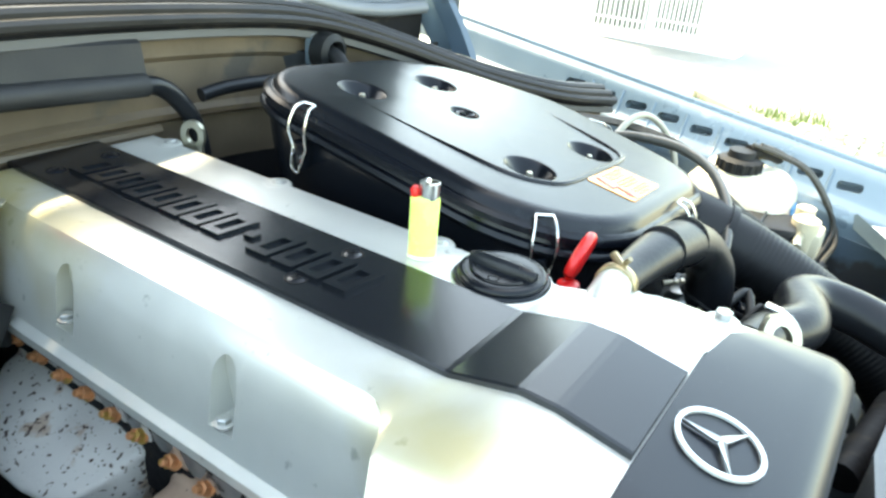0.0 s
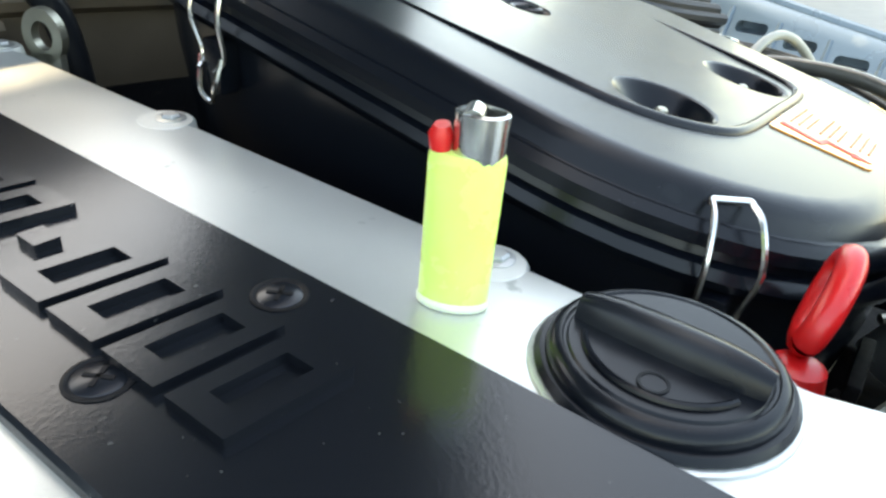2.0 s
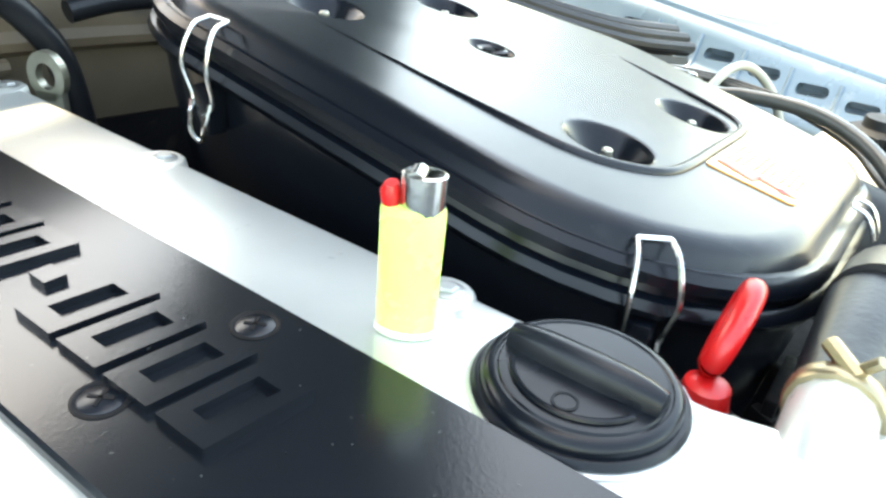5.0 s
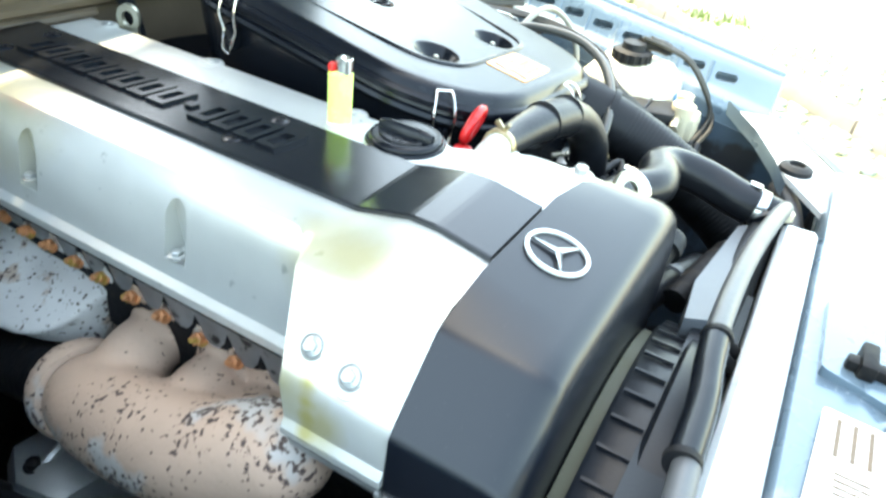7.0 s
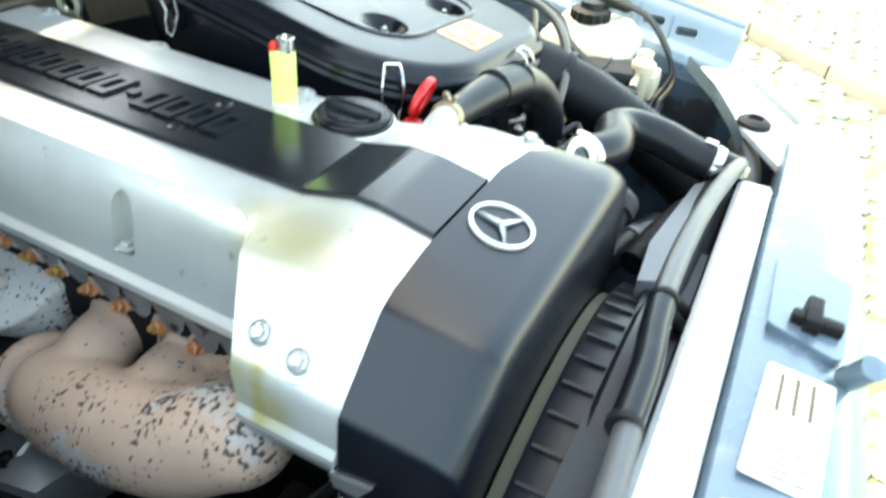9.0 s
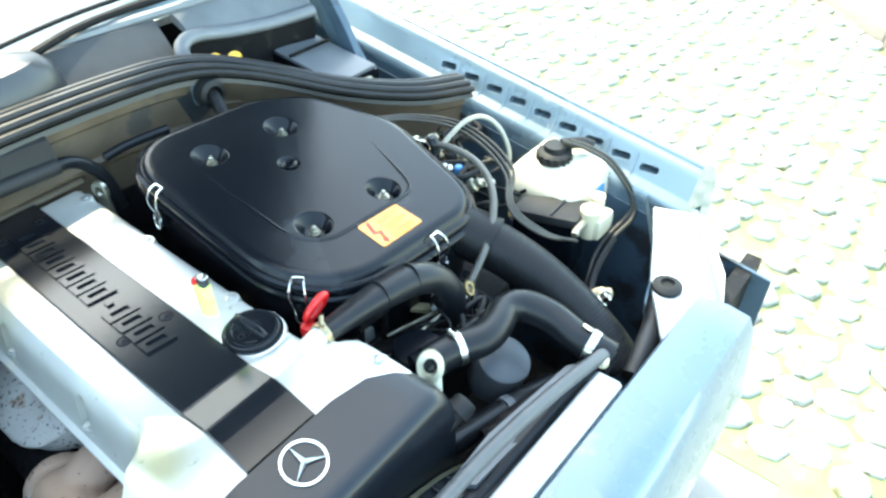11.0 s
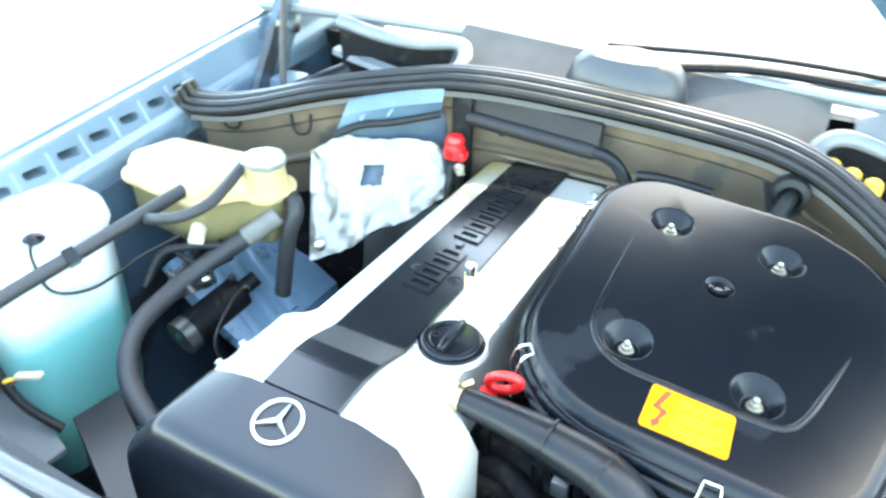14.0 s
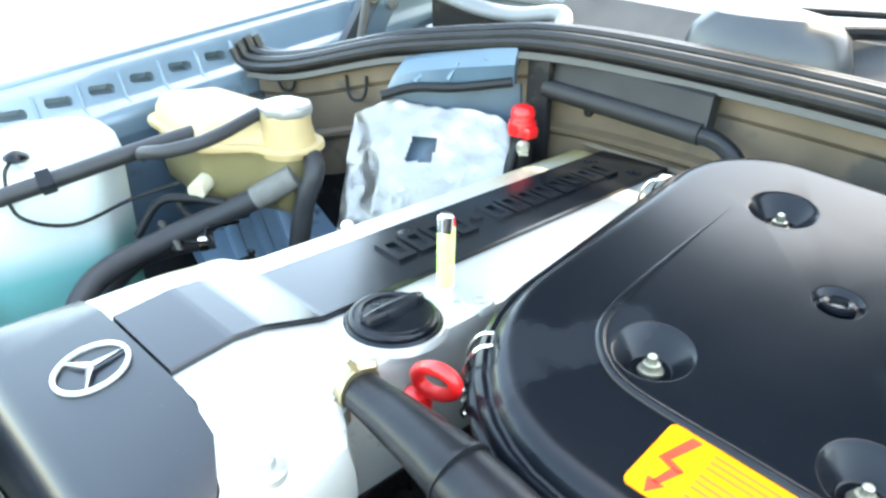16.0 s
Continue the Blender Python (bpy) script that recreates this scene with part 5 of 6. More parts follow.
for k in range(3):
    part("printed_bar", loft([[(x, y, nose_z(x) + 0.0056 + h) for x, y in ((-0.07, -0.432 - 0.010 * k), (-0.03, -0.433 - 0.010 * k), (-0.03, -0.436 - 0.010 * k), (-0.07, -0.435 - 0.010 * k))] for h in (0, 0.0006)]), DARK_INK, st)
for x in (-0.165, -0.245):
    hk = thing("grille_hook", "worn pale metal hook holding the grille", "bracket", "grille hooks")
    part("strap", tube([(x, -0.412, nose_z(x) + 0.004), (x - 0.004, -0.432, nose_z(x) + 0.016), (x - 0.008, -0.455, nose_z(x) + 0.010), (x - 0.010, -0.462, nose_z(x) - 0.01)], 0.008, 8, flat=0.25), ZINC, hk)
    part("slot", box(x - 0.030, x + 0.006, -0.472, -0.458, nose_z(x) - 0.004, nose_z(x) + 0.005, 0.002), DARK, hk)

# ---- side of the bay with the brake and steering parts ----
rs = thing("fluid_reservoir", "milky white fluid reservoir with a ribbed black cap", "reservoir")
part("tank", loft([[(0.622 + a * r, -0.096 + b * r * 1.05, z) for a, b in rounded([(-1, -1, 0.45), (1, -1, 0.45), (1, 1, 0.45), (-1, 1, 0.45)], 5)] for r, z in ((0.055, -0.19), (0.066, -0.18), (0.070, -0.12), (0.066, -0.085), (0.050, -0.064), (0.032, -0.058))]), RES_TANK, rs)
cap = part("cap", lathe([(0.027, -0.060), (0.028, -0.045), (0.024, -0.042), (0.018, -0.041), (0.017, -0.032), (0.0, -0.031)], 24, (0.608, -0.090, 0.0)), RUBBER, rs, "black ribbed cap")
for k in range(16):
    a = 2 * math.pi * k / 16
    part("grip", tube([(0.608 + 0.028 * math.cos(a), -0.090 + 0.028 * math.sin(a), -0.058), (0.608 + 0.028 * math.cos(a), -0.090 + 0.028 * math.sin(a), -0.045)], 0.0025, 6), RUBBER, cap)
part("nipple", tube([(0.62, -0.095, -0.036), (0.645, -0.115, -0.038), (0.66, -0.130, -0.045)], 0.010, 10), RUBBER, rs)
rb = thing("relay_box", "black plastic relay box beside the reservoir", "box")
RBO = rounded([(0.487, -0.086, 0.008), (0.522, -0.190, 0.008), (0.586, -0.180, 0.008), (0.536, -0.086, 0.008)], 3)
part("case", prism(inset(RBO, 0.003), -0.20, -0.106), PLASTIC, rb)
part("lid", prism(RBO, -0.107, -0.092, 0.004, 2), TRAY_BLACK, rb)
part("rib", bar((0.512, -0.148, -0.0905), (0.562, -0.146, -0.0905), 0.003, 0.004, 0.001), COVER_BLACK, rb)
sn = thing("cream_connector", "cream plastic valve block with pipe unions", "connector")
part("body", join(box(0.547, 0.597, -0.217, -0.177, -0.138, -0.098, 0.010), lathe([(0.016, -0.03), (0.017, 0.02), (0.010, 0.024)], 14, (0.557, -0.194, -0.105)), lathe([(0.012, -0.03), (0.012, 0.022), (0.008, 0.024)], 14, (0.590, -0.187, -0.103))), CREAM, sn)
part("union", tube([(0.552, -0.194, -0.103), (0.530, -0.192, -0.102), (0.508, -0.195, -0.106)], 0.006, 8), ZINC, sn)


def line(name, label, category, pts, r, m, group=""):
    t = thing(name, label, category, group)
    part("run", tube(pts, r, 10, 5), m, t)
    return t


CLEAR = surf("grey_line", (0.060, 0.060, 0.054), 0.32, 0.0, 0.1, 30, 0.05, 200)
WHITE_LINE = surf("pale_line", (0.26, 0.26, 0.22), 0.35, 0.0, 0.1, 30, 0.05, 200)
cable = line("throttle_hose", "shiny grey hose bowing round the air cleaner", "hose", [(0.470, 0.045, -0.015), (0.468, 0.01, -0.008), (0.455, -0.045, -0.005), (0.430, -0.090, -0.013), (0.392, -0.122, -0.028), (0.350, -0.141, -0.050), (0.318, -0.148, -0.070), (0.302, -0.150, -0.079)], 0.0058, CLEAR)
part("end_cap", lathe([(0.012, -0.02), (0.014, 0.0), (0.010, 0.012), (0.006, 0.016)], 14, (0.470, 0.055, -0.020)), PLASTIC, cable)
part("ferrule", tube([(0.303, -0.150, -0.078), (0.290, -0.152, -0.088)], 0.0078, 8), BRASS, cable)
part("hex_union", lathe([(0.009, -0.006), (0.009, 0.006), (0.006, 0.007)], 6, (0.288, -0.1525, -0.0895), Euler((0, radians(50), 0)).to_matrix()), ZINC, cable)
line("vacuum_hose", "pale vacuum hose arching down to the reservoir", "hose", [(0.470, 0.05, -0.04), (0.505, 0.048, -0.018), (0.545, 0.042, -0.004), (0.575, 0.030, -0.008), (0.592, 0.010, -0.030), (0.595, -0.008, -0.065), (0.588, -0.015, -0.10)], 0.0043, WHITE_LINE)
for k, o in enumerate((0.0, 0.010, 0.020)):
    line("brake_pipe", "olive steel brake pipe clipped along the bulkhead side", "pipe", [(0.44 + o, 0.17, -0.005), (0.500 + o, 0.130, -0.014), (0.528 + o, 0.060, -0.016), (0.515 + o, -0.015, -0.020), (0.487 + o, -0.077, -0.032), (0.448 + o * 0.6, -0.107, -0.042), (0.434 + o * 0.5, -0.130, -0.052), (0.441 + o * 0.5, -0.160, -0.070), (0.464 + o * 0.3, -0.181, -0.090), (0.504, -0.197 - 0.3 * o, -0.111)], 0.0026, PIPE, "bundle of brake pipes")
for k, o in enumerate((0.0, 0.009)):
    line("steering_pipe", "bent olive hydraulic pipe from the reservoir cap", "pipe", [(0.612 + o, -0.100 - o, -0.024), (0.630 + o, -0.132, -0.034), (0.641 + o, -0.170, -0.050), (0.652 + o, -0.202, -0.088), (0.654 + o, -0.220, -0.118), (0.638, -0.220 - o, -0.138), (0.589, -0.214 - o, -0.150), (0.544, -0.216 - o, -0.165), (0.506, -0.228 - o, -0.19)], 0.0034, PIPE, "pair of hydraulic pipes")
bt = thing("blue_tag", "small blue paper tag stuck to the reservoir", "tag")
part("tag", loft([[Vector(p) + Vector((0.001 * h, -0.002 * h, 0)) for p in ((0.606, -0.1680, -0.094), (0.641, -0.1680, -0.094), (0.641, -0.1700, -0.130), (0.606, -0.1700, -0.130))] for h in (0, 1)]), BLUE, bt)
for k in range(10):
    x, y = 0.455 + 0.02 * (k % 4), 0.06 - 0.022 * (k // 4) - 0.01 * (k % 2)
    f = thing("fuel_fitting", "small metal and plastic fuel system fitting", "fitting", "fuel fittings")
    part("body", lathe([(0.007, -0.03), (0.009, -0.012), (0.0075, -0.010), (0.0075, 0.0), (0.005, 0.003)], 10, (x, y, -0.045 - 0.004 * (k % 3))), (ZINC, DARK, BRASS, PLASTIC, BLUE)[k % 5], f)
wire_rng = random.Random(5)


def loose_wire(k, x0, x1, y0, y1, z0, z1, label, group):
    pts = [Vector((wire_rng.uniform(x0, x1), wire_rng.uniform(y0, y1), wire_rng.uniform(z0, z1)))]
    for _ in range(4):
        q = pts[-1] + Vector((wire_rng.uniform(-0.05, 0.05), wire_rng.uniform(-0.05, 0.05), wire_rng.uniform(-0.02, 0.02)))
        pts.append(Vector((min(x1, max(x0, q.x)), min(y1, max(y0, q.y)), min(z1, max(z0, q.z)))))
    line("wiring", label, "wire", pts, 0.002 + 0.0012 * (k % 3), (RUBBER, DARK, PIPE, PLASTIC, RUBBER)[k % 5], group)


for k in range(22):
    loose_wire(k, 0.44, 0.60, -0.08, 0.12, -0.11, -0.045, "tangled thin dark wire among the fuel fittings", "loom of thin wires")
for k in range(30):
    loose_wire(k, 0.10, 0.31, -0.20, -0.135, -0.12, -0.075, "dark wire among the throttle parts", "loom below the breather hose")
TAN = surf("tan_plastic", (0.36, 0.30, 0.18), 0.5, 0.0, 0.15, 40, 0.1, 300)
tl = thing("throttle_lever", "tan throttle lever with a round eye among dark linkages", "lever")
part("lever", bar((0.236, -0.075, -0.119), (0.2635, -0.109, -0.126), 0.015, 0.009, 0.003), TAN, tl)
part("eye", lathe([(0.013, -0.007), (0.015, -0.004), (0.015, 0.004), (0.013, 0.007), (0.006, 0.007), (0.006, 0.002), (0.0, 0.002)], 20, (0.2333, -0.0713, -0.117)), TAN, tl)
part("pin", lathe([(0.004, 0), (0.004, 0.004), (0.0, 0.005)], 10, (0.2333, -0.0713, -0.114)), DARK, tl)
lk = thing("throttle_linkage", "dull metal throttle linkage with rods and a spring", "linkage")
part("pivot", lathe([(0.014, -0.022), (0.016, -0.018), (0.016, 0.006), (0.011, 0.008), (0.011, 0.018), (0.006, 0.020)], 18, (0.2843, -0.128, -0.106), Euler((0.5, 0.3, 0)).to_matrix()), ALU, lk)
part("ring", lathe([(0.0060, -0.002), (0.0105, -0.002), (0.0105, 0.002), (0.0060, 0.002), (0.0060, -0.002)], 16, (0.282, -0.1637, -0.0674), Euler((0.9, 0.5, 0)).to_matrix()), BRASS, lk, "bright brass eyelet")
for a, b, r in (((0.17, -0.115, -0.098), (0.262, -0.148, -0.092), 0.0026), ((0.185, -0.150, -0.088), (0.285, -0.158, -0.080), 0.0022), ((0.262, -0.110, -0.085), (0.296, -0.152, -0.078), 0.0030)):
    part("rod", tube([a, b], r, 8), ZINC, lk)
part("spring", tube([Vector((0.268, -0.118, -0.082)).lerp(Vector((0.280, -0.158, -0.072)), k / 60) + Vector((0.0042 * math.cos(k * 0.9), 0, 0.0042 * math.sin(k * 0.9))) for k in range(61)], 0.0008, 5, 2), STEEL, lk)
part("crank", join(bar((0.255, -0.125, -0.088), (0.292, -0.120, -0.084), 0.012, 0.003, 0.001), bar((0.290, -0.120, -0.084), (0.284, -0.162, -0.070), 0.010, 0.003, 0.001)), ALU, lk)
fr = thing("hose_bracket", "black plastic bracket frame below the breather hose", "bracket")
for a, b in (((0.135, -0.105, -0.060), (0.138, -0.098, -0.125)), ((0.178, -0.105, -0.062), (0.181, -0.098, -0.127)), ((0.133, -0.100, -0.123), (0.183, -0.100, -0.126)), ((0.133, -0.106, -0.058), (0.180, -0.106, -0.060))):
    part("rail", bar(a, b, 0.006, 0.012, 0.0015), DARK, fr)
part("sensor", box(0.148, 0.166, -0.096, -0.082, -0.112, -0.090, 0.003), ALU, fr, "small dull metal sensor")
for k in range(7):
    ft = thing("throttle_fitting", "small bright fitting among the throttle parts", "fitting", "throttle fittings")
    at = Vector((wire_rng.uniform(0.10, 0.30), wire_rng.uniform(-0.20, -0.12), wire_rng.uniform(-0.115, -0.085)))
    part("body", lathe([(0.004, -0.008), (0.006, -0.002), (0.006, 0.002), (0.004, 0.004), (0.003, 0.010)], 8, at, Euler((wire_rng.uniform(-1, 1), wire_rng.uniform(-1, 1), 0)).to_matrix()), (ALU, ZINC, STEEL)[k % 3], ft)
im = thing("intake_manifold", "near-black intake manifold below the air cleaner", "engine part")
part("plenum", box(0.08, 0.40, -0.16, 0.26, -0.32, -0.14, 0.02), DARK, im)
for k in range(4):
    part("runner", tube([(0.04, -0.11 - 0.002 * k + 0.03 * k, -0.14), (0.10, -0.13 + 0.03 * k, -0.11), (0.18, -0.15 + 0.03 * k, -0.13)], 0.018, 12), DARK, im)
alt = thing("alternator", "dull alloy alternator below the radiator hose", "alternator")
part("body", lathe([(0.036, -0.06), (0.038, -0.01), (0.036, 0.0), (0.030, 0.003), (0.0, 0.004)], 28, (0.256, -0.243, -0.130), Matrix.Rotation(radians(18), 3, "X")), COWL, alt)
part("bracket", tube([(0.14, -0.30, -0.13), (0.20, -0.315, -0.12), (0.27, -0.325, -0.13)], 0.014, 12), DARK, alt)
part("lower_pipe", tube([(0.10, -0.270, -0.125), (0.17, -0.280, -0.140), (0.24, -0.292, -0.155), (0.29, -0.30, -0.17)], 0.015, 12), HOSE, alt)
part("pipe_collar", tube([(0.196, -0.284, -0.1455), (0.208, -0.2865, -0.148)], 0.0172, 14), COWL, alt)

# ---- side of the bay with the coolant and washer tanks ----
wt = thing("washer_tank", "milky plastic washer tank filled with teal fluid", "tank")
WO = rounded([(-0.650, -0.205, 0.035), (-0.500, -0.225, 0.040), (-0.492, -0.070, 0.040), (-0.570, -0.005, 0.035), (-0.650, -0.020, 0.035)], 5)


def wt_loop(d, z):
    return [(x, y, z) for x, y in inset(WO, d)]


part("shell", loft([wt_loop(0.012, -0.36), wt_loop(0.004, -0.30), wt_loop(0.0, -0.16), wt_loop(0.0, -0.10), wt_loop(0.0, -0.045), wt_loop(0.006, -0.025), wt_loop(0.022, -0.012), wt_loop(0.040, -0.006)]), FLUID_TANK, wt)
part("raised_crown", lathe([(0.075, -0.02), (0.070, 0.0), (0.058, 0.012), (0.03, 0.016), (0, 0.016)], 28, (-0.578, -0.085, 0.0)), WHITE_TANK, wt)
wc = part("filler_cap", lathe([(0.010, 0), (0.014, 0.004), (0.012, 0.008), (0.005, 0.012), (0, 0.013)], 16, (-0.525, -0.140, -0.002)), PLASTIC, wt, "small black cap")
part("tether", tube([(-0.525, -0.145, 0.002), (-0.505, -0.160, -0.012), (-0.484, -0.160, -0.050), (-0.478, -0.110, -0.072), (-0.455, -0.05, -0.050), (-0.43, 0.0, -0.035)], 0.0022, 8), RUBBER, wc)
et = thing("expansion_tank", "yellowed coolant expansion tank with a grey metal cap", "tank")
EO = rounded([(-0.585, 0.030, 0.03), (-0.420, 0.020, 0.035), (-0.385, 0.075, 0.03), (-0.345, 0.085, 0.028), (-0.335, 0.150, 0.03), (-0.420, 0.155, 0.03), (-0.560, 0.135, 0.03)], 5)


def et_loop(d, z):
    return [(x, y, z + 0.012 - 0.004 * (x + 0.45) / 0.15) for x, y in inset(EO, d)]


part("lower_shell", loft([et_loop(0.026, -0.095), et_loop(0.012, -0.082), et_loop(0.008, -0.06), et_loop(0.006, -0.012)]), AMBER_LOW, et)
part("weld_flange", loft([et_loop(-0.004, -0.012), et_loop(-0.005, -0.008), et_loop(-0.004, -0.004)]), AMBER_TANK, et)
part("upper_shell", loft([et_loop(0.005, -0.004), et_loop(0.008, 0.012), et_loop(0.014, 0.021), et_loop(0.021, 0.0255), et_loop(0.027, 0.027)]), AMBER_TANK, et)
part("neck", lathe([(0.030, -0.01), (0.030, 0.044)], 24, (-0.372, 0.112, 0.0)), AMBER_TANK, et)
part("metal_cap", lathe([(0.030, 0.040), (0.032, 0.044), (0.032, 0.050), (0.029, 0.053), (0.018, 0.054), (0.016, 0.057), (0, 0.057)], 9, (-0.370, 0.112, 0.0)), ALU, et, "grey metal pressure cap")
part("side_plug", tube([(-0.432, 0.035, -0.04), (-0.415, 0.010, -0.045)], 0.011, 12), CREAM, et)
line("overflow_hose", "thin dark hose from the coolant cap across the washer tank", "hose", [(-0.392, 0.112, 0.046), (-0.386, 0.080, 0.040), (-0.376, 0.038, 0.032), (-0.372, 0.002, 0.026), (-0.386, -0.028, 0.020), (-0.420, -0.040, 0.012), (-0.45, -0.03, 0.0)], 0.0078, HOSE_GREY)
oh = line("wiring_conduit", "straight black conduit across the washer tank with a clip", "hose", [(-0.443, 0.045, 0.018), (-0.462, -0.05, 0.0), (-0.483, -0.131, -0.019), (-0.505, -0.210, -0.038), (-0.512, -0.27, -0.055), (-0.49, -0.322, -0.068), (-0.44, -0.345, -0.070), (-0.40, -0.348, -0.065)], 0.0098, HOSE_GREY)
part("clip", tube([(-0.478, -0.120, -0.015), (-0.482, -0.134, -0.018)], 0.0145, 4), PLASTIC, oh)
kh = line("heater_hose", "thick black heater hose curving down past the valve cover", "hose", [(-0.350, 0.097, -0.032), (-0.376, 0.064, -0.056), (-0.400, 0.020, -0.076), (-0.412, -0.040, -0.092), (-0.406, -0.115, -0.108), (-0.380, -0.158, -0.136), (-0.335, -0.180, -0.160), (-0.285, -0.190, -0.180), (-0.24, -0.20, -0.21)], 0.0135, HOSE_GREY)
part("taped_end", tube([(-0.346, 0.102, -0.028), (-0.363, 0.081, -0.044), (-0.376, 0.064, -0.056)], 0.0150, 14), TAPE, kh)
ch = line("coolant_hose", "second black coolant hose beside the heater hose", "hose", [(-0.405, 0.02, -0.105), (-0.425, -0.03, -0.108), (-0.440, -0.075, -0.125), (-0.442, -0.11, -0.17), (-0.42, -0.14, -0.26)], 0.0125, HOSE_GREY)
part("clamp", tube([(-0.408, 0.012, -0.1045), (-0.412, 0.003, -0.105)], 0.0138, 14), STEEL, ch)
line("heater_pipe", "black hose dropping beside the foil shield", "hose", [(-0.356, 0.130, -0.010), (-0.334, 0.122, -0.012), (-0.325, 0.114, -0.026), (-0.334, 0.104, -0.065), (-0.348, 0.094, -0.16)], 0.0125, HOSE_GREY)
for x, y in ((-0.524, 0.2150), (-0.415, 0.2530)):
    line("bulkhead_cable", "thin black cable loop clipped to the bulkhead", "cable", [(x - 0.015, y - 0.006, 0.056), (x - 0.014, y - 0.005, 0.036), (x - 0.006, y - 0.004, 0.025), (x + 0.007, y + 0.001, 0.026), (x + 0.013, y + 0.004, 0.038), (x + 0.014, y + 0.005, 0.058)], 0.0022, RUBBER, "bulkhead cable loops")
fs = thing("heat_shield", "crumpled silver foil heat shield with a square hole", "heat shield")
TOP = [(-0.364, 0.207, 0.024), (-0.331, 0.242, 0.043), (-0.290, 0.268, 0.039), (-0.213, 0.314, 0.031), (-0.172, 0.317, -0.012)]
LOW = [(-0.332, 0.142, -0.126), (-0.282, 0.186, -0.106), (-0.256, 0.217, -0.083), (-0.222, 0.246, -0.074), (-0.177, 0.298, -0.038)]
NU, NV = 80, 52
top_edge, low_edge = smooth_path(TOP, 20), smooth_path(LOW, 20)
bm = bmesh.new()
grid = []
nrm = Vector((-0.50, 0.744, -0.442))
HC = Vector((-0.281, 0.245, -0.010))
for i in range(NU + 1):
    for j in range(NV + 1):
        u, v = i / NU, j / NV
        p = Vector(top_edge[i]).lerp(Vector(low_edge[i]), v)
        q = p * 1.0
        rim = max(0.0, abs(2 * u - 1) - 0.75, abs(2 * v - 1) - 0.8)
        p += nrm * (0.0030 * noise.noise(q * 14) + 0.0060 * abs(noise.noise(Vector((q.x * 30 + q.z * 8, q.y * 30, q.z * 9)))) + 0.0012 * abs(noise.noise(q * 70)) + (0.0010 + 0.012 * rim) * noise.noise(q * 60))
        if j in (0, NV) or i in (0, NU):
            p += Vector((0, 0, 0.0025 * noise.noise(q * 90)))
        grid.append(bm.verts.new(p))
for i in range(NU):
    for j in range(NV):
        a = i * (NV + 1) + j
        f4 = (grid[a], grid[a + 1], grid[a + NV + 2], grid[a + NV + 1])
        mid = sum((v.co for v in f4), Vector()) / 4 - HC
        if abs(mid.x) < 0.0125 and abs(mid.z) < 0.0145:
            continue
        bm.faces.new(f4)
bmesh.ops.solidify(bm, geom=bm.faces[:], thickness=0.0016)
part("sheet", bm, FOIL, fs, angle=60)
part("backing", loft([[HC + Vector((a * 0.030, a * 0.012 + b * 0.018, b * 0.026)) + nrm * (0.016 + h) for a, b in ((-1, -1), (1, -1), (1, 1), (-1, 1))] for h in (0.0, 0.002)]), DARK_BODY, fs)
tw = thing("strut_tower", "blue-grey painted strut tower panel below the seal", "car body", kind="structure")
low = [(-0.335, 0.232, 0.050), (-0.31, 0.262, 0.056), (-0.27, 0.296, 0.062), (-0.215, 0.338, 0.068)]
high = [(-0.335, 0.270, 0.092), (-0.31, 0.283, 0.098), (-0.27, 0.304, 0.106), (-0.205, 0.330, 0.116)]
# Body paint in a darker tone; the seal's shade is put into it.
part("panel", loft([[Vector(a), Vector(a).lerp(Vector(b), 0.55) + Vector((0.004, -0.008, 0)), Vector(b), Vector(b) + Vector((0, 0.02, 0)), Vector(a) + Vector((-0.01, 0.02, 0))] for a, b in zip(low, high)]), surf("shaded_tower_blue", (0.06, 0.105, 0.145), 0.34, 0.1, 0.2, 18, 0.06, 200, coat=0.3), tw)
for k in range(3):
    part("dent_rib", tube([Vector(low[0]).lerp(Vector(low[3]), 0.2 + 0.27 * k) + Vector((0, 0.006, 0.012)), Vector(high[0]).lerp(Vector(high[3]), 0.22 + 0.27 * k) + Vector((0, -0.002, -0.012))], 0.006, 8, flat=0.6), tw.children[0].data.materials[0], tw)
part("lower_panel", loft([[Vector(a) + Vector((0, 0.012, 0)), Vector(a) + Vector((0.01, 0.02, -0.2)), Vector(a) + Vector((0.01, 0.032, -0.2)), Vector(a) + Vector((0, 0.024, 0))] for a in low]), DARK_BODY, tw)
part("gasket_edge", tube([Vector(a) + Vector((0.002, -0.006, 0.004 * (k % 2))) for k, a in enumerate(low)], 0.006, 8, 6), RUBBER, tw)
rc = thing("jump_post", "red plastic capped jump start post by the bulkhead", "terminal")
part("cap", join(lathe([(0.0165, -0.012), (0.0170, -0.002), (0.0160, 0.004), (0.0135, 0.006), (0.0130, 0.009), (0.0142, 0.010), (0.0142, 0.016), (0.0115, 0.0205), (0.006, 0.0228), (0, 0.0232)], 22, (-0.1745, 0.3090, 0.033)), box(-0.168, -0.1535, 0.297, 0.315, 0.019, 0.033, 0.004), tube([(-0.1745, 0.292, 0.028), (-0.1745, 0.300, 0.028)], 0.007, 10)), RED, rc)
part("post", lathe([(0.014, -0.06), (0.014, 0.015), (0.010, 0.028)], 14, (-0.1745, 0.3095, 0.0)), DARK, rc)
part("cable", tube([(-0.1745, 0.300, 0.010), (-0.172, 0.285, -0.02), (-0.172, 0.290, -0.07), (-0.165, 0.30, -0.12)], 0.006, 10), RUBBER, rc)
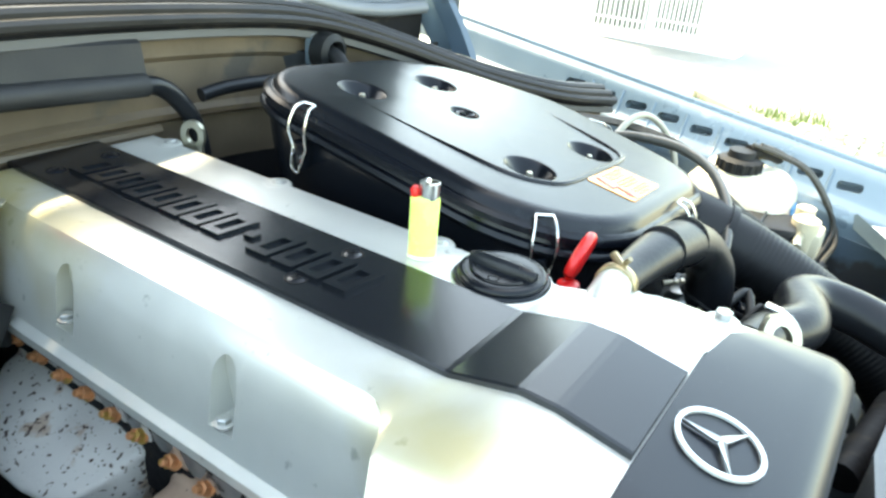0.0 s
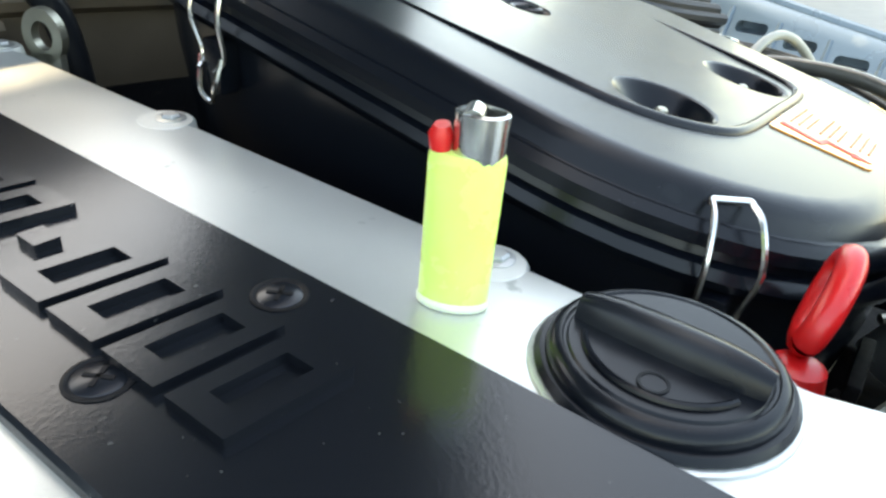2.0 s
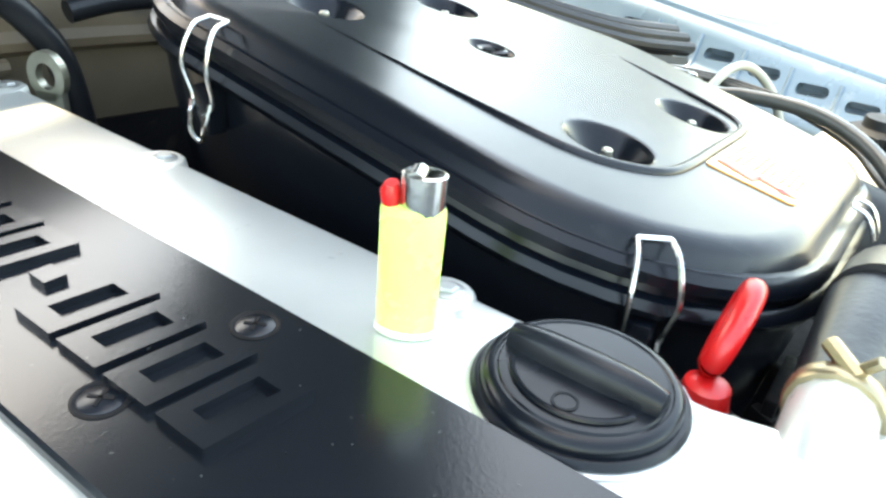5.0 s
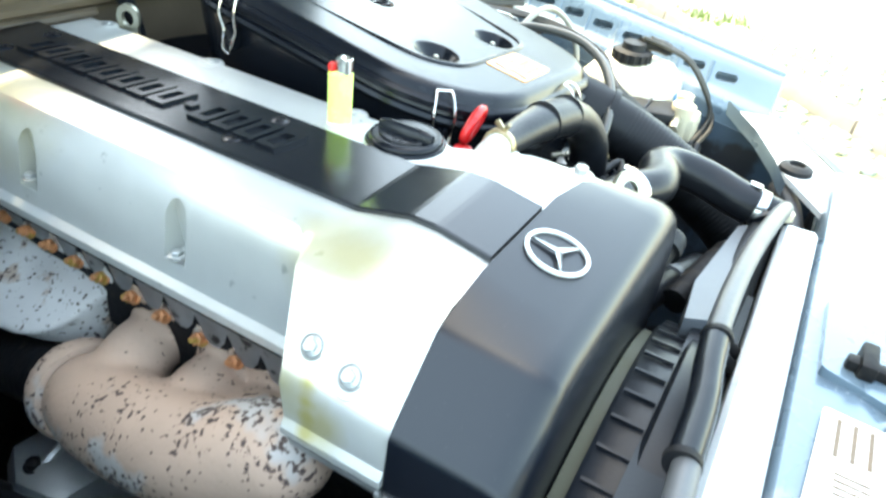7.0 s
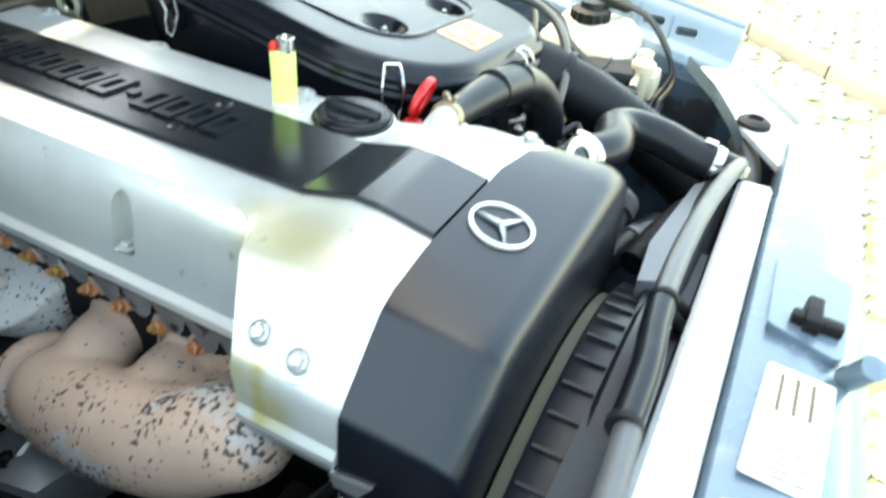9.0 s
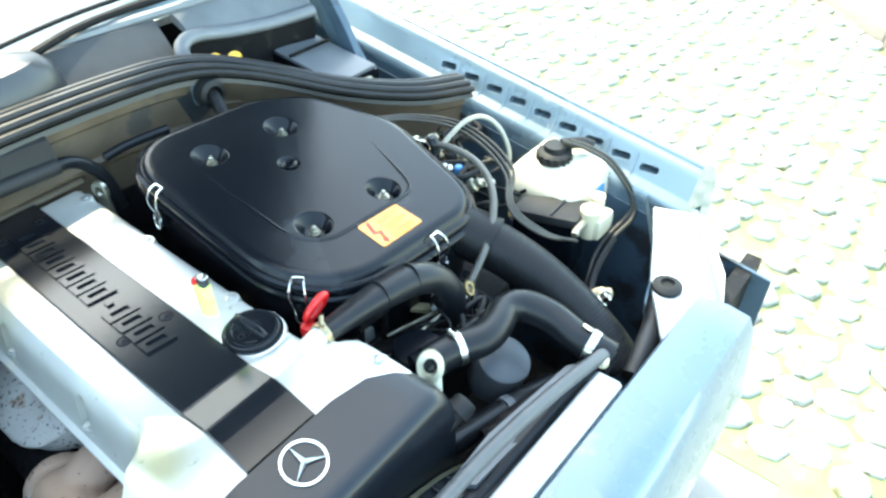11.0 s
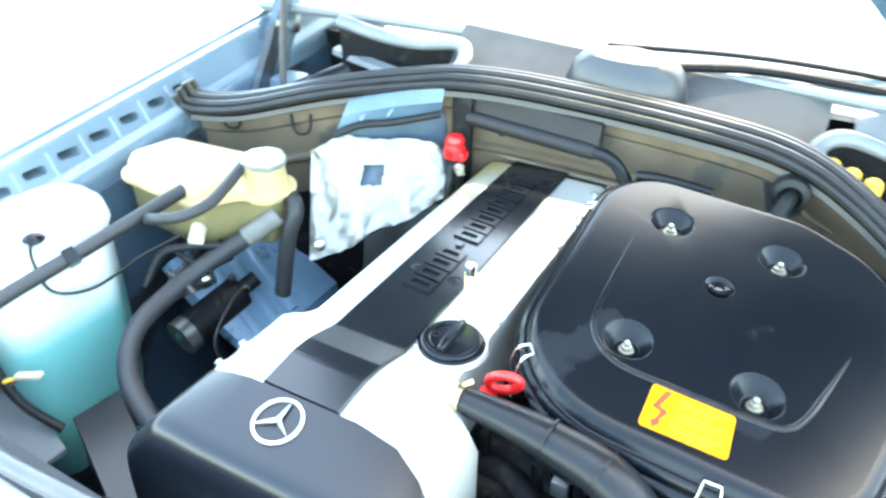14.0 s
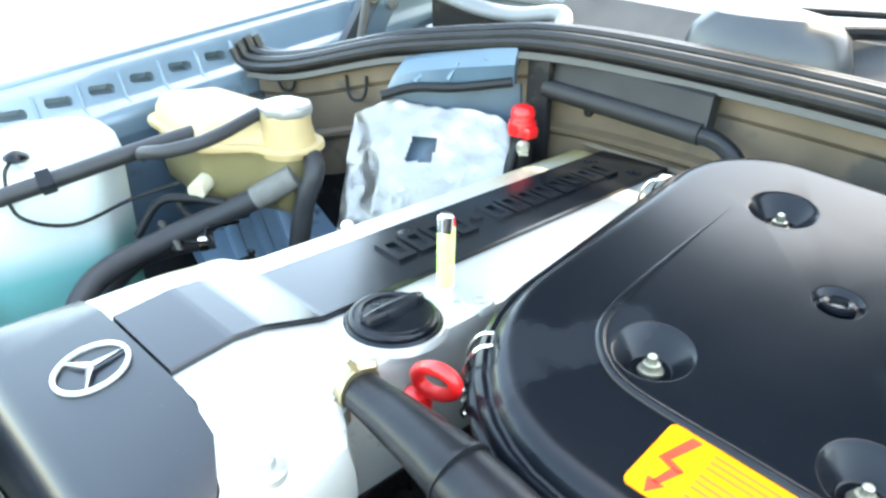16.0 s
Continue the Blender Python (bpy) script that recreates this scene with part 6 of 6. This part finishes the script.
part("terminal_nut", join(lathe([(0.008, -0.004), (0.008, 0.004), (0.004, 0.007)], 6, (-0.158, 0.292, 0.012)), bar((-0.168, 0.300, 0.010), (-0.150, 0.284, 0.006), 0.012, 0.003, 0.001)), ZINC, rc)
part("bracket", box(-0.198, -0.165, 0.340, 0.352, -0.05, 0.115, 0.004), DARK, rc)

# ---- along the bulkhead ----
cc = thing("cable_tray", "dark grey plastic cable tray along the bulkhead", "cable tray")
def tray_z(x):
    return 0.080 - 0.06 * (x + 0.17)


part("upper_face", loft([[(x, y + 0.004 * (x + 0.17) / 0.19, tray_z(x) + z) for y, z in ((0.370, 0.030), (0.358, 0.029), (0.353, 0.026), (0.349, 0.000), (0.346, -0.010), (0.352, -0.014), (0.366, -0.012))] for x in (-0.166, -0.10, -0.04, 0.028)]), TRAY_BLACK, cc)
part("lip", tube([(-0.172, 0.347, 0.070), (-0.06, 0.349, 0.0625), (0.024, 0.352, 0.056)], 0.0115, 12), TRAY_BLACK, cc)
part("rear_flange", loft([[(x, y, tray_z(x) + z) for y, z in ((0.366, 0.030), (0.374, 0.036), (0.377, 0.034), (0.370, 0.028))] for x in (-0.135, -0.09)]), TRAY_BLACK, cc)
line("bulkhead_hose", "black hose leaving the cable tray behind the engine", "hose", [(0.018, 0.352, 0.056), (0.040, 0.356, 0.052), (0.062, 0.358, 0.036), (0.080, 0.354, 0.004), (0.086, 0.350, -0.05)], 0.0095, HOSE)
line("bulkhead_pipe", "horizontal black pipe behind the air cleaner", "pipe", [(0.088, 0.352, 0.036), (0.12, 0.350, 0.040), (0.165, 0.346, 0.040), (0.19, 0.345, 0.038)], 0.0075, HOSE)
gr = thing("bulkhead_grommet", "grey rubber grommet with a cable through the bulkhead", "grommet")
part("plate", box(0.260, 0.304, 0.362, 0.374, 0.036, 0.080, 0.010), BODY, gr)
part("boot", lathe([(0.024, -0.002), (0.023, 0.018), (0.015, 0.022), (0.013, 0.008), (0, 0.008)], 20, (0.281, 0.362, 0.058), Matrix.Rotation(radians(90), 3, "X")), RUBBER, gr)
part("cable", tube([(0.281, 0.358, 0.058), (0.278, 0.335, 0.052), (0.270, 0.312, 0.036)], 0.0105, 12), RUBBER, gr)
for x, z in ((-0.128, 0.045),):
    part("weld_nut", lathe([(0.006, -0.002), (0.006, 0.004), (0.003, 0.006)], 6, (x, 0.376 - 0.2 * max(0, x - 0.27), z), Matrix.Rotation(radians(90), 3, "X")), DARK, fw)
part("swage", tube([(-0.15, 0.380, 0.005), (-0.05, 0.385, 0.0), (0.06, 0.388, -0.004)], 0.006, 8), FIREWALL, fw)

# ---- under the windscreen ----
wd = thing("wiper_gearbox", "dark glossy wiper gearbox cover below the windscreen", "wiper")
part("dome", loft([[(0.026 + a * rx, 0.462 + b * ry, 0.118 + z) for a, b in ((math.cos(t), math.sin(t)) for t in (2 * math.pi * k / 28 for k in range(28)))] for rx, ry, z in ((0.092, 0.058, -0.03), (0.090, 0.056, 0.008), (0.082, 0.050, 0.032), (0.066, 0.040, 0.048), (0.03, 0.02, 0.055))]), DOME, wd)
part("arm", tube([(0.06, 0.48, 0.150), (0.20, 0.515, 0.158), (0.38, 0.53, 0.150), (0.55, 0.52, 0.142)], 0.007, 8), DARK, wd)
part("blade", tube([(-0.02, 0.50, 0.165), (0.20, 0.535, 0.170), (0.42, 0.545, 0.162), (0.58, 0.53, 0.150)], 0.004, 8), DARK, wd)
for s, ptsn in ((-1, LIP_R), (1, LIP_L)):
    ce = thing("cowl_edge", "grey rubber edging round the cowl recess", "seal", "cowl recess edgings")
    part("lip", tube(ptsn, 0.0125, 12, flat=0.8), LIP, ce)
fb = thing("fuse_box", "black fuse box with a sloping lid under the windscreen", "fuse box")
part("lid", loft([[Vector((0.535, 0.36, 0.016 + h)) + Vector((a, b, 0.10 * b)) for a, b in ((-0.052, -0.082), (0.042, -0.082), (0.042, 0.082), (-0.052, 0.082))] for h in (0.0, 0.006)]), LIP, fb, "pale grey lid")
part("lid_seam", bar((0.483, 0.40, 0.030), (0.577, 0.395, 0.030), 0.004, 0.005), DARK, fb)
part("case", loft([[Vector((0.535, 0.36, 0.0)) + Vector((a, b, h - 0.12 * b * 0 + 0.10 * b)) for a, b in ((-0.055, -0.085), (0.045, -0.085), (0.045, 0.085), (-0.055, 0.085))] for h in (-0.10, 0.008, 0.014)]), PLASTIC, fb)
part("catch", box(0.53, 0.56, 0.268, 0.280, -0.03, 0.0, 0.004), CREAM, fb)
for k in range(3):
    rl = thing("relay", "yellow relay in the cowl recess", "relay", "yellow relays")
    part("case", lathe([(0.010, -0.03), (0.0115, -0.004), (0.0105, 0.004), (0.006, 0.008), (0, 0.009)], 14, (0.318 + 0.025 * k, 0.436 - 0.020 * k, 0.074)), YELLOW, rl)
hw = thing("heater_housing", "pale boxes and dark housing in the cowl recess", "box")
part("bright_box", loft([[(x, y, z) for x, y in rounded([(-0.505, 0.408, 0.008), (-0.412, 0.372, 0.008), (-0.398, 0.446, 0.008), (-0.500, 0.466, 0.008)], 3)] for z in (-0.03, 0.045, 0.05)]), PALE, hw)
part("box_slot", loft([[(x, y, z) for x, y in ((-0.462, 0.391), (-0.452, 0.387), (-0.440, 0.452), (-0.450, 0.455))] for z in (0.04, 0.0515)]), DARK, hw)
part("blue_cover", loft([[(x, y, z) for x, y in rounded([(-0.392, 0.350, 0.008), (-0.345, 0.335, 0.008), (-0.335, 0.405, 0.008), (-0.378, 0.425, 0.008)], 3)] for z in (-0.03, 0.042, 0.046)]), BODY, hw)
part("blue_cover", box(-0.575, -0.52, 0.36, 0.42, -0.03, 0.060, 0.014), BODY, hw)
part("ledge", loft([[Vector(p) + Vector(q) for q in ((0, -0.014, -0.006), (0, -0.011, 0.003), (0, 0.008, 0.006), (0, 0.012, -0.008))] for p in smooth_path([(-0.51, 0.480, 0.088), (-0.44, 0.462, 0.084), (-0.38, 0.446, 0.082), (-0.32, 0.424, 0.084), (-0.265, 0.405, 0.090)], 4)]), LIP, hw, "pale inner ledge of the recess")
part("bellows", tube([(-0.50, 0.30, 0.02), (-0.47, 0.36, 0.06), (-0.45, 0.42, 0.07)], 0.018, 12), HOSE, hw)
for x, o in ((-0.515, 0.0),):
    line("hinge_cable", "olive cable beside the bonnet hinge", "cable", [(x, 0.33, 0.04), (x - 0.03, 0.38 + o, 0.14), (x - 0.06, 0.45 + o, 0.30)], 0.006, PIPE, "bonnet hinge cables")


# ---- more in the side bay below the tanks ----
LEG_BLUE = surf("chassis_blue", (0.14, 0.235, 0.33), 0.35, 0.1, 0.2, 18, 0.06, 200, coat=0.3, spots=[((0.03, 0.045, 0.06), 16, 0.60, 4)])
cl = thing("chassis_leg", "light blue painted chassis leg with pressed ribs", "car body", kind="structure")
part("panel", loft([[(x, y, z) for x, z in ((-0.52, -0.13), (-0.45, -0.205), (-0.375, -0.250), (-0.365, -0.36), (-0.385, -0.36), (-0.395, -0.26), (-0.47, -0.22), (-0.54, -0.15))] for y in (0.26, 0.17, 0.10, 0.04)]), LEG_BLUE, cl)
for y in (0.105, 0.065, 0.025):
    part("pressed_rib", tube([(-0.51, y + 0.07, -0.135), (-0.45, y + 0.062, -0.202), (-0.385, y + 0.05, -0.243)], 0.010, 8, 4, flat=0.6), LEG_BLUE, cl)
pm = thing("water_pump_motor", "dark cylindrical auxiliary pump with a thin cable", "pump")
MA, MB = Vector((-0.455, -0.015, -0.212)), Vector((-0.440, 0.095, -0.190))
part("body", tube([MA, MA.lerp(MB, 0.3), MA.lerp(MB, 0.7), MB], 0.027, 18, 2), DARK, pm)
part("end_cap", tube([MA + (MA - MB) * 0.03, MA + (MB - MA) * 0.14], 0.0285, 18), CLEAR, pm, "grey end cap")
part("stub", tube([MB, MB + Vector((0.010, 0.030, 0.012))], 0.013, 12), RUBBER, pm)
part("bolt", tube([MA + Vector((0.0, -0.006, 0.006)), MA + Vector((0.0, 0.0, 0.006))], 0.007, 8), STEEL, pm)
part("cable", tube([MB + Vector((0.02, -0.01, 0.02)), MA.lerp(MB, 0.6) + Vector((0.028, 0, 0.018)), MA.lerp(MB, 0.2) + Vector((0.04, 0, -0.01)), MA + Vector((0.06, 0.02, -0.06))], 0.0025, 8), PIPE, pm)
for dx, dz in ((0.0, 0.03), (0.026, 0.018)):
    part("fixing", lathe([(0.006, 0), (0.006, 0.005), (0.004, 0.006)], 6, MB + Vector((dx, -0.01, dz))), STEEL, pm)
jb = thing("control_box", "dark grey plastic box leaning behind the front cover", "box")
BOX = [Vector(p) for p in ((-0.470, -0.195, -0.195), (-0.455, -0.132, -0.190), (-0.275, -0.215, -0.235), (-0.300, -0.270, -0.240))]
BMID = sum(BOX, Vector()) / 4
part("case", loft([[BMID + (p - BMID) * 0.98 + Vector((0, 0, h - 0.03)) for p in BOX] for h in (-0.10, -0.012)]), COVER_BLACK, jb)
part("lid", loft([[BMID + (p - BMID) * g + Vector((0, 0, h - 0.03)) for p in BOX] for g, h in ((1.0, -0.012), (1.0, -0.003), (0.975, 0.0))]), COVER_BLACK, jb)
fd = thing("splash_panel", "dull dark panel at the bottom of the front corner", "car body", kind="structure")
part("plate", loft([[(-0.62, -0.37, -0.21 + h), (-0.62, -0.20, -0.205 + h), (-0.50, -0.215, -0.215 + h), (-0.43, -0.235, -0.225 + h), (-0.44, -0.37, -0.23 + h)] for h in (-0.008, 0.0)]), COWL, fd)
for k, m in enumerate((YELLOW, BRASS)):
    line("tank_sensor_wire", "thin ochre wire below the washer tank", "wire", [(-0.62, -0.215 - 0.01 * k, -0.15 - 0.02 * k), (-0.57, -0.245, -0.165 - 0.02 * k), (-0.52, -0.245, -0.150 - 0.015 * k), (-0.49, -0.225, -0.14)], 0.0028, m, "ochre wires")
line("pump_loom", "black taped cable down the face of the washer tank", "wire", [(-0.555, -0.228, -0.05), (-0.535, -0.236, -0.09), (-0.515, -0.238, -0.14), (-0.49, -0.235, -0.18), (-0.45, -0.22, -0.215)], 0.0062, RUBBER)
part("tag", bar((-0.50, -0.228, -0.142), (-0.465, -0.215, -0.135), 0.012, 0.006, 0.002), CREAM, thing("wire_tag", "faded pink tag on the tank cable", "tag"))
line("tank_cable", "black cable with a metal clip between the tanks", "wire", [(-0.395, 0.035, -0.06), (-0.42, 0.010, -0.055), (-0.45, -0.02, -0.06), (-0.46, -0.05, -0.10)], 0.0055, RUBBER)
for k in range(6):
    loose_wire(k, -0.45, -0.39, -0.03, 0.06, -0.10, -0.06, "dark wire between the tanks", "wires between the tanks")
fl = thing("rubber_flap", "black rubber flap hanging beside the foil shield", "flap")
A, B, C, D = Vector((-0.190, 0.285, -0.052)), Vector((-0.165, 0.272, -0.075)), Vector((-0.262, 0.178, -0.150)), Vector((-0.272, 0.202, -0.096))
bmf = bmesh.new()
fg = []
for i in range(19):
    for j in range(9):
        p = A.lerp(D, i / 18).lerp(B.lerp(C, i / 18), j / 8)
        fg.append(bmf.verts.new(p + Vector((0.5, -0.5, 0.4)) * 0.018 * noise.noise(p * 14)))
for i in range(18):
    for j in range(8):
        a = i * 9 + j
        bmf.faces.new((fg[a], fg[a + 1], fg[a + 10], fg[a + 9]))
bmesh.ops.solidify(bmf, geom=bmf.faces[:], thickness=0.004)
part("sheet", bmf, SEAL_RUBBER, fl, angle=60)
part("shield_fixing", lathe([(0.009, 0), (0.008, 0.003), (0.004, 0.004)], 12, (-0.322, 0.158, -0.102), Euler((radians(70), 0, radians(45))).to_matrix()), STEEL, fs)
# more along the right side of the bay
for k, (x, y, z, r, m) in enumerate(((0.484, 0.066, -0.035, 0.013, ZINC), (0.512, 0.092, -0.045, 0.011, CREAM), (0.463, 0.025, -0.05, 0.010, STEEL), (0.490, 0.012, -0.06, 0.009, BLUE), (0.472, -0.025, -0.065, 0.012, ZINC), (0.50, -0.03, -0.075, 0.010, STEEL), (0.53, 0.045, -0.07, 0.010, BRASS))):
    f = thing("line_union", "small bright pipe union among the fuel lines", "fitting", "pipe unions")
    ang = Euler((radians(25 + 17 * (k % 3)), radians(-20 + 14 * k), 0)).to_matrix()
    part("body", lathe([(r * 0.7, -0.016), (r * 0.75, -0.006), (r, -0.005), (r, 0.004), (r * 0.6, 0.006), (r * 0.6, 0.014), (r * 0.35, 0.016)], 8, (x, y, z), ang), m, f)
for k in range(3):
    f = thing("steering_fitting", "corroded metal pipe fitting below the pipes", "fitting", "steering fittings")
    part("body", lathe([(0.010, -0.02), (0.012, 0.0), (0.009, 0.002), (0.009, 0.012), (0.005, 0.014)], 8, (0.455 + 0.022 * k, -0.262 - 0.01 * (k % 2), -0.165 - 0.01 * k), Euler((0.5 * k, 0.4, 0)).to_matrix()), (ZINC, STEEL, CREAM)[k], f)
line("wing_hose", "thick grey hose running along below the hydraulic pipes", "hose", [(0.470, -0.262, -0.200), (0.506, -0.236, -0.188), (0.544, -0.227, -0.166), (0.589, -0.224, -0.152)], 0.0075, HOSE)

# ---- outside: paving, kerb, house ----
LAWN = surf("thin_grass", (0.140, 0.175, 0.080), 0.9, 0.0, 0.4, 14, 0.6, 60, spots=[((0.20, 0.18, 0.12), 8, 0.55, 5)])
pv = thing("pavement", "sunlit pale paving stones with grass in the joints", "pavement", kind="structure")
# Front and near beds, mostly out of view, darken the front cover's reflections.
part("front_bed", box(-4.0, 4.6, -7.0, -3.6, GROUND_Z - 0.1, GROUND_Z + 0.004), LAWN, pv)
part("near_bed", box(-4.0, 0.86, -3.6, -0.60, GROUND_Z - 0.1, GROUND_Z + 0.004), LAWN, pv)
part("bed", box(0.86, 4.6, -3.6, 3.4, GROUND_Z - 0.1, GROUND_Z + 0.004), LAWN, pv)
ks = thing("kerb", "low pale stone kerb beside the paving", "kerb", kind="structure")
KA, KB = Vector((4.55, 0.95)), Vector((1.55, -2.15))
kd = (KB - KA).normalized()
for k in range(8):
    a, b = KA + kd * (0.54 * k + 0.005), KA + kd * (0.54 * k + 0.535)
    part("kerb_stone", bar((*a, GROUND_Z + 0.04), (*b, GROUND_Z + 0.04), 0.11, 0.09, 0.01), KERB, ks)
hs2 = thing("house", "far white house with two barred windows", "house")
part("wall", box(6.5, 6.8, 1.2, 2.9, GROUND_Z, 1.3), WALL_PAINT, hs2)
part("roof", box(6.2, 9.0, 1.0, 3.1, 1.3, 1.45, 0.03), STONE, hs2)
PANE = surf("curtained_glass", (0.20, 0.20, 0.18), 0.1, 0.0, 0.3, 4, 0.0)
for y0, y1, zb in ((2.08, 2.58, -0.74), (1.56, 1.97, -0.70)):
    w = part("window", box(6.47, 6.51, y0, y1, zb, 0.85), PANE, hs2, "window behind pale bars")
    n = 10
    for k in range(n + 1):
        yb = y0 + (y1 - y0) * k / n
        part("window_bar", box(6.44, 6.455, yb - 0.009, yb + 0.009, zb - 0.03, 0.88), WHITE_PLASTIC, w)
    for k in range(4):
        part("cross_bar", box(6.435, 6.45, y0 - 0.02, y1 + 0.02, zb + 0.07 + 0.40 * k, zb + 0.085 + 0.40 * k), WHITE_PLASTIC, w)
BLADE = surf("green_blade", (0.24, 0.31, 0.11), 0.7, 0.0, 0.3, 30, 0.0)
brng = random.Random(21)
for tx, ty, size in ((4.48, 0.92, 0.10), (4.44, 0.52, 0.09), (4.46, 0.38, 0.12), (4.56, 0.22, 0.12)):
    gt = thing("grass_tuft", "small green grass tuft growing between the paving", "grass", "grass tufts")
    gb = bmesh.new()
    for k in range(45):
        a = brng.uniform(0, 6.283)
        r = size * math.sqrt(brng.random())
        p = Vector((tx + r * math.cos(a), ty + r * math.sin(a), GROUND_Z))
        lean = Vector((brng.uniform(-0.05, 0.05), brng.uniform(-0.05, 0.05), brng.uniform(0.05, 0.11)))
        side = Vector((math.cos(a + 1), math.sin(a + 1), 0)) * 0.005
        vs = [gb.verts.new(q) for q in (p - side, p + side, p + lean * 0.6 + side * 0.7, p + lean, p + lean * 0.6 - side * 0.7)]
        gb.faces.new(vs)
    bmesh.ops.solidify(gb, geom=gb.faces[:], thickness=0.0012)
    part("clump", gb, BLADE, gt)
# Unseen wall, added so the lid and strip reflect something dark.
nb = thing("wall_behind", "plain dark wall added out of view for reflections in the lid", "wall", kind="structure")
part("face", loft([[(5.9, 3.8, z), (2.2, 8.5, z), (2.4, 8.7, z), (6.1, 4.0, z)] for z in (GROUND_Z, 3.6)]), REFLECTED_DARK, nb)
prng = random.Random(11)


def stone_loops(cx, cy, w, d):
    n = 7
    o = [(cx + w * math.cos(2 * math.pi * k / n + 0.3) * prng.uniform(0.82, 1.08), cy + d * math.sin(2 * math.pi * k / n + 0.3) * prng.uniform(0.82, 1.08)) for k in range(n)]
    h = GROUND_Z + 0.012 + prng.uniform(0, 0.012)
    return [[(x, y, GROUND_Z) for x, y in o], [(x, y, h - 0.006) for x, y in o], [(cx + (x - cx) * 0.9, cy + (y - cy) * 0.9, h) for x, y in o]]


far, count = [], 0
for i in range(-22, 54):
    for j in range(70):
        cx = 1.05 + 0.092 * i + prng.uniform(-0.012, 0.012) + (0.03 if j % 2 else 0)
        cy = -3.5 + 0.099 * j + prng.uniform(-0.012, 0.012)
        if cx > 4.5 or cy > 3.3 or (cx < 0.92 and cy > -0.66) or prng.random() < 0.05:
            continue
        loops = stone_loops(cx, cy, 0.051 * prng.uniform(0.85, 1.1), 0.054 * prng.uniform(0.85, 1.1))
        if count < 290 and 1.3 < cx < 3.1 and -1.5 < cy < 0.5 and (Vector((cx, cy)) - Vector((2.2, -0.5))).length < 0.85:
            part("paving_stone", loft(loops), STONE, pv)
            count += 1
        else:
            far.append(loops)
verts, faces = [], []
for loops in far:
    for a, lp in enumerate(loops):
        base = len(verts)
        verts += lp
        n = len(lp)
        if a:
            faces += [(base - n + q, base - n + (q + 1) % n, base + (q + 1) % n, base + q) for q in range(n)]
    faces.append(tuple(range(base, base + n)))
me = bpy.data.meshes.new("far_paving")
me.from_pydata(verts, [], faces)
me.materials.append(STONE)
fp = shade(new("far_paving", me))
fp.parent = pv
tagged(fp, "further paving stones with grassy joints", kind="stuff")
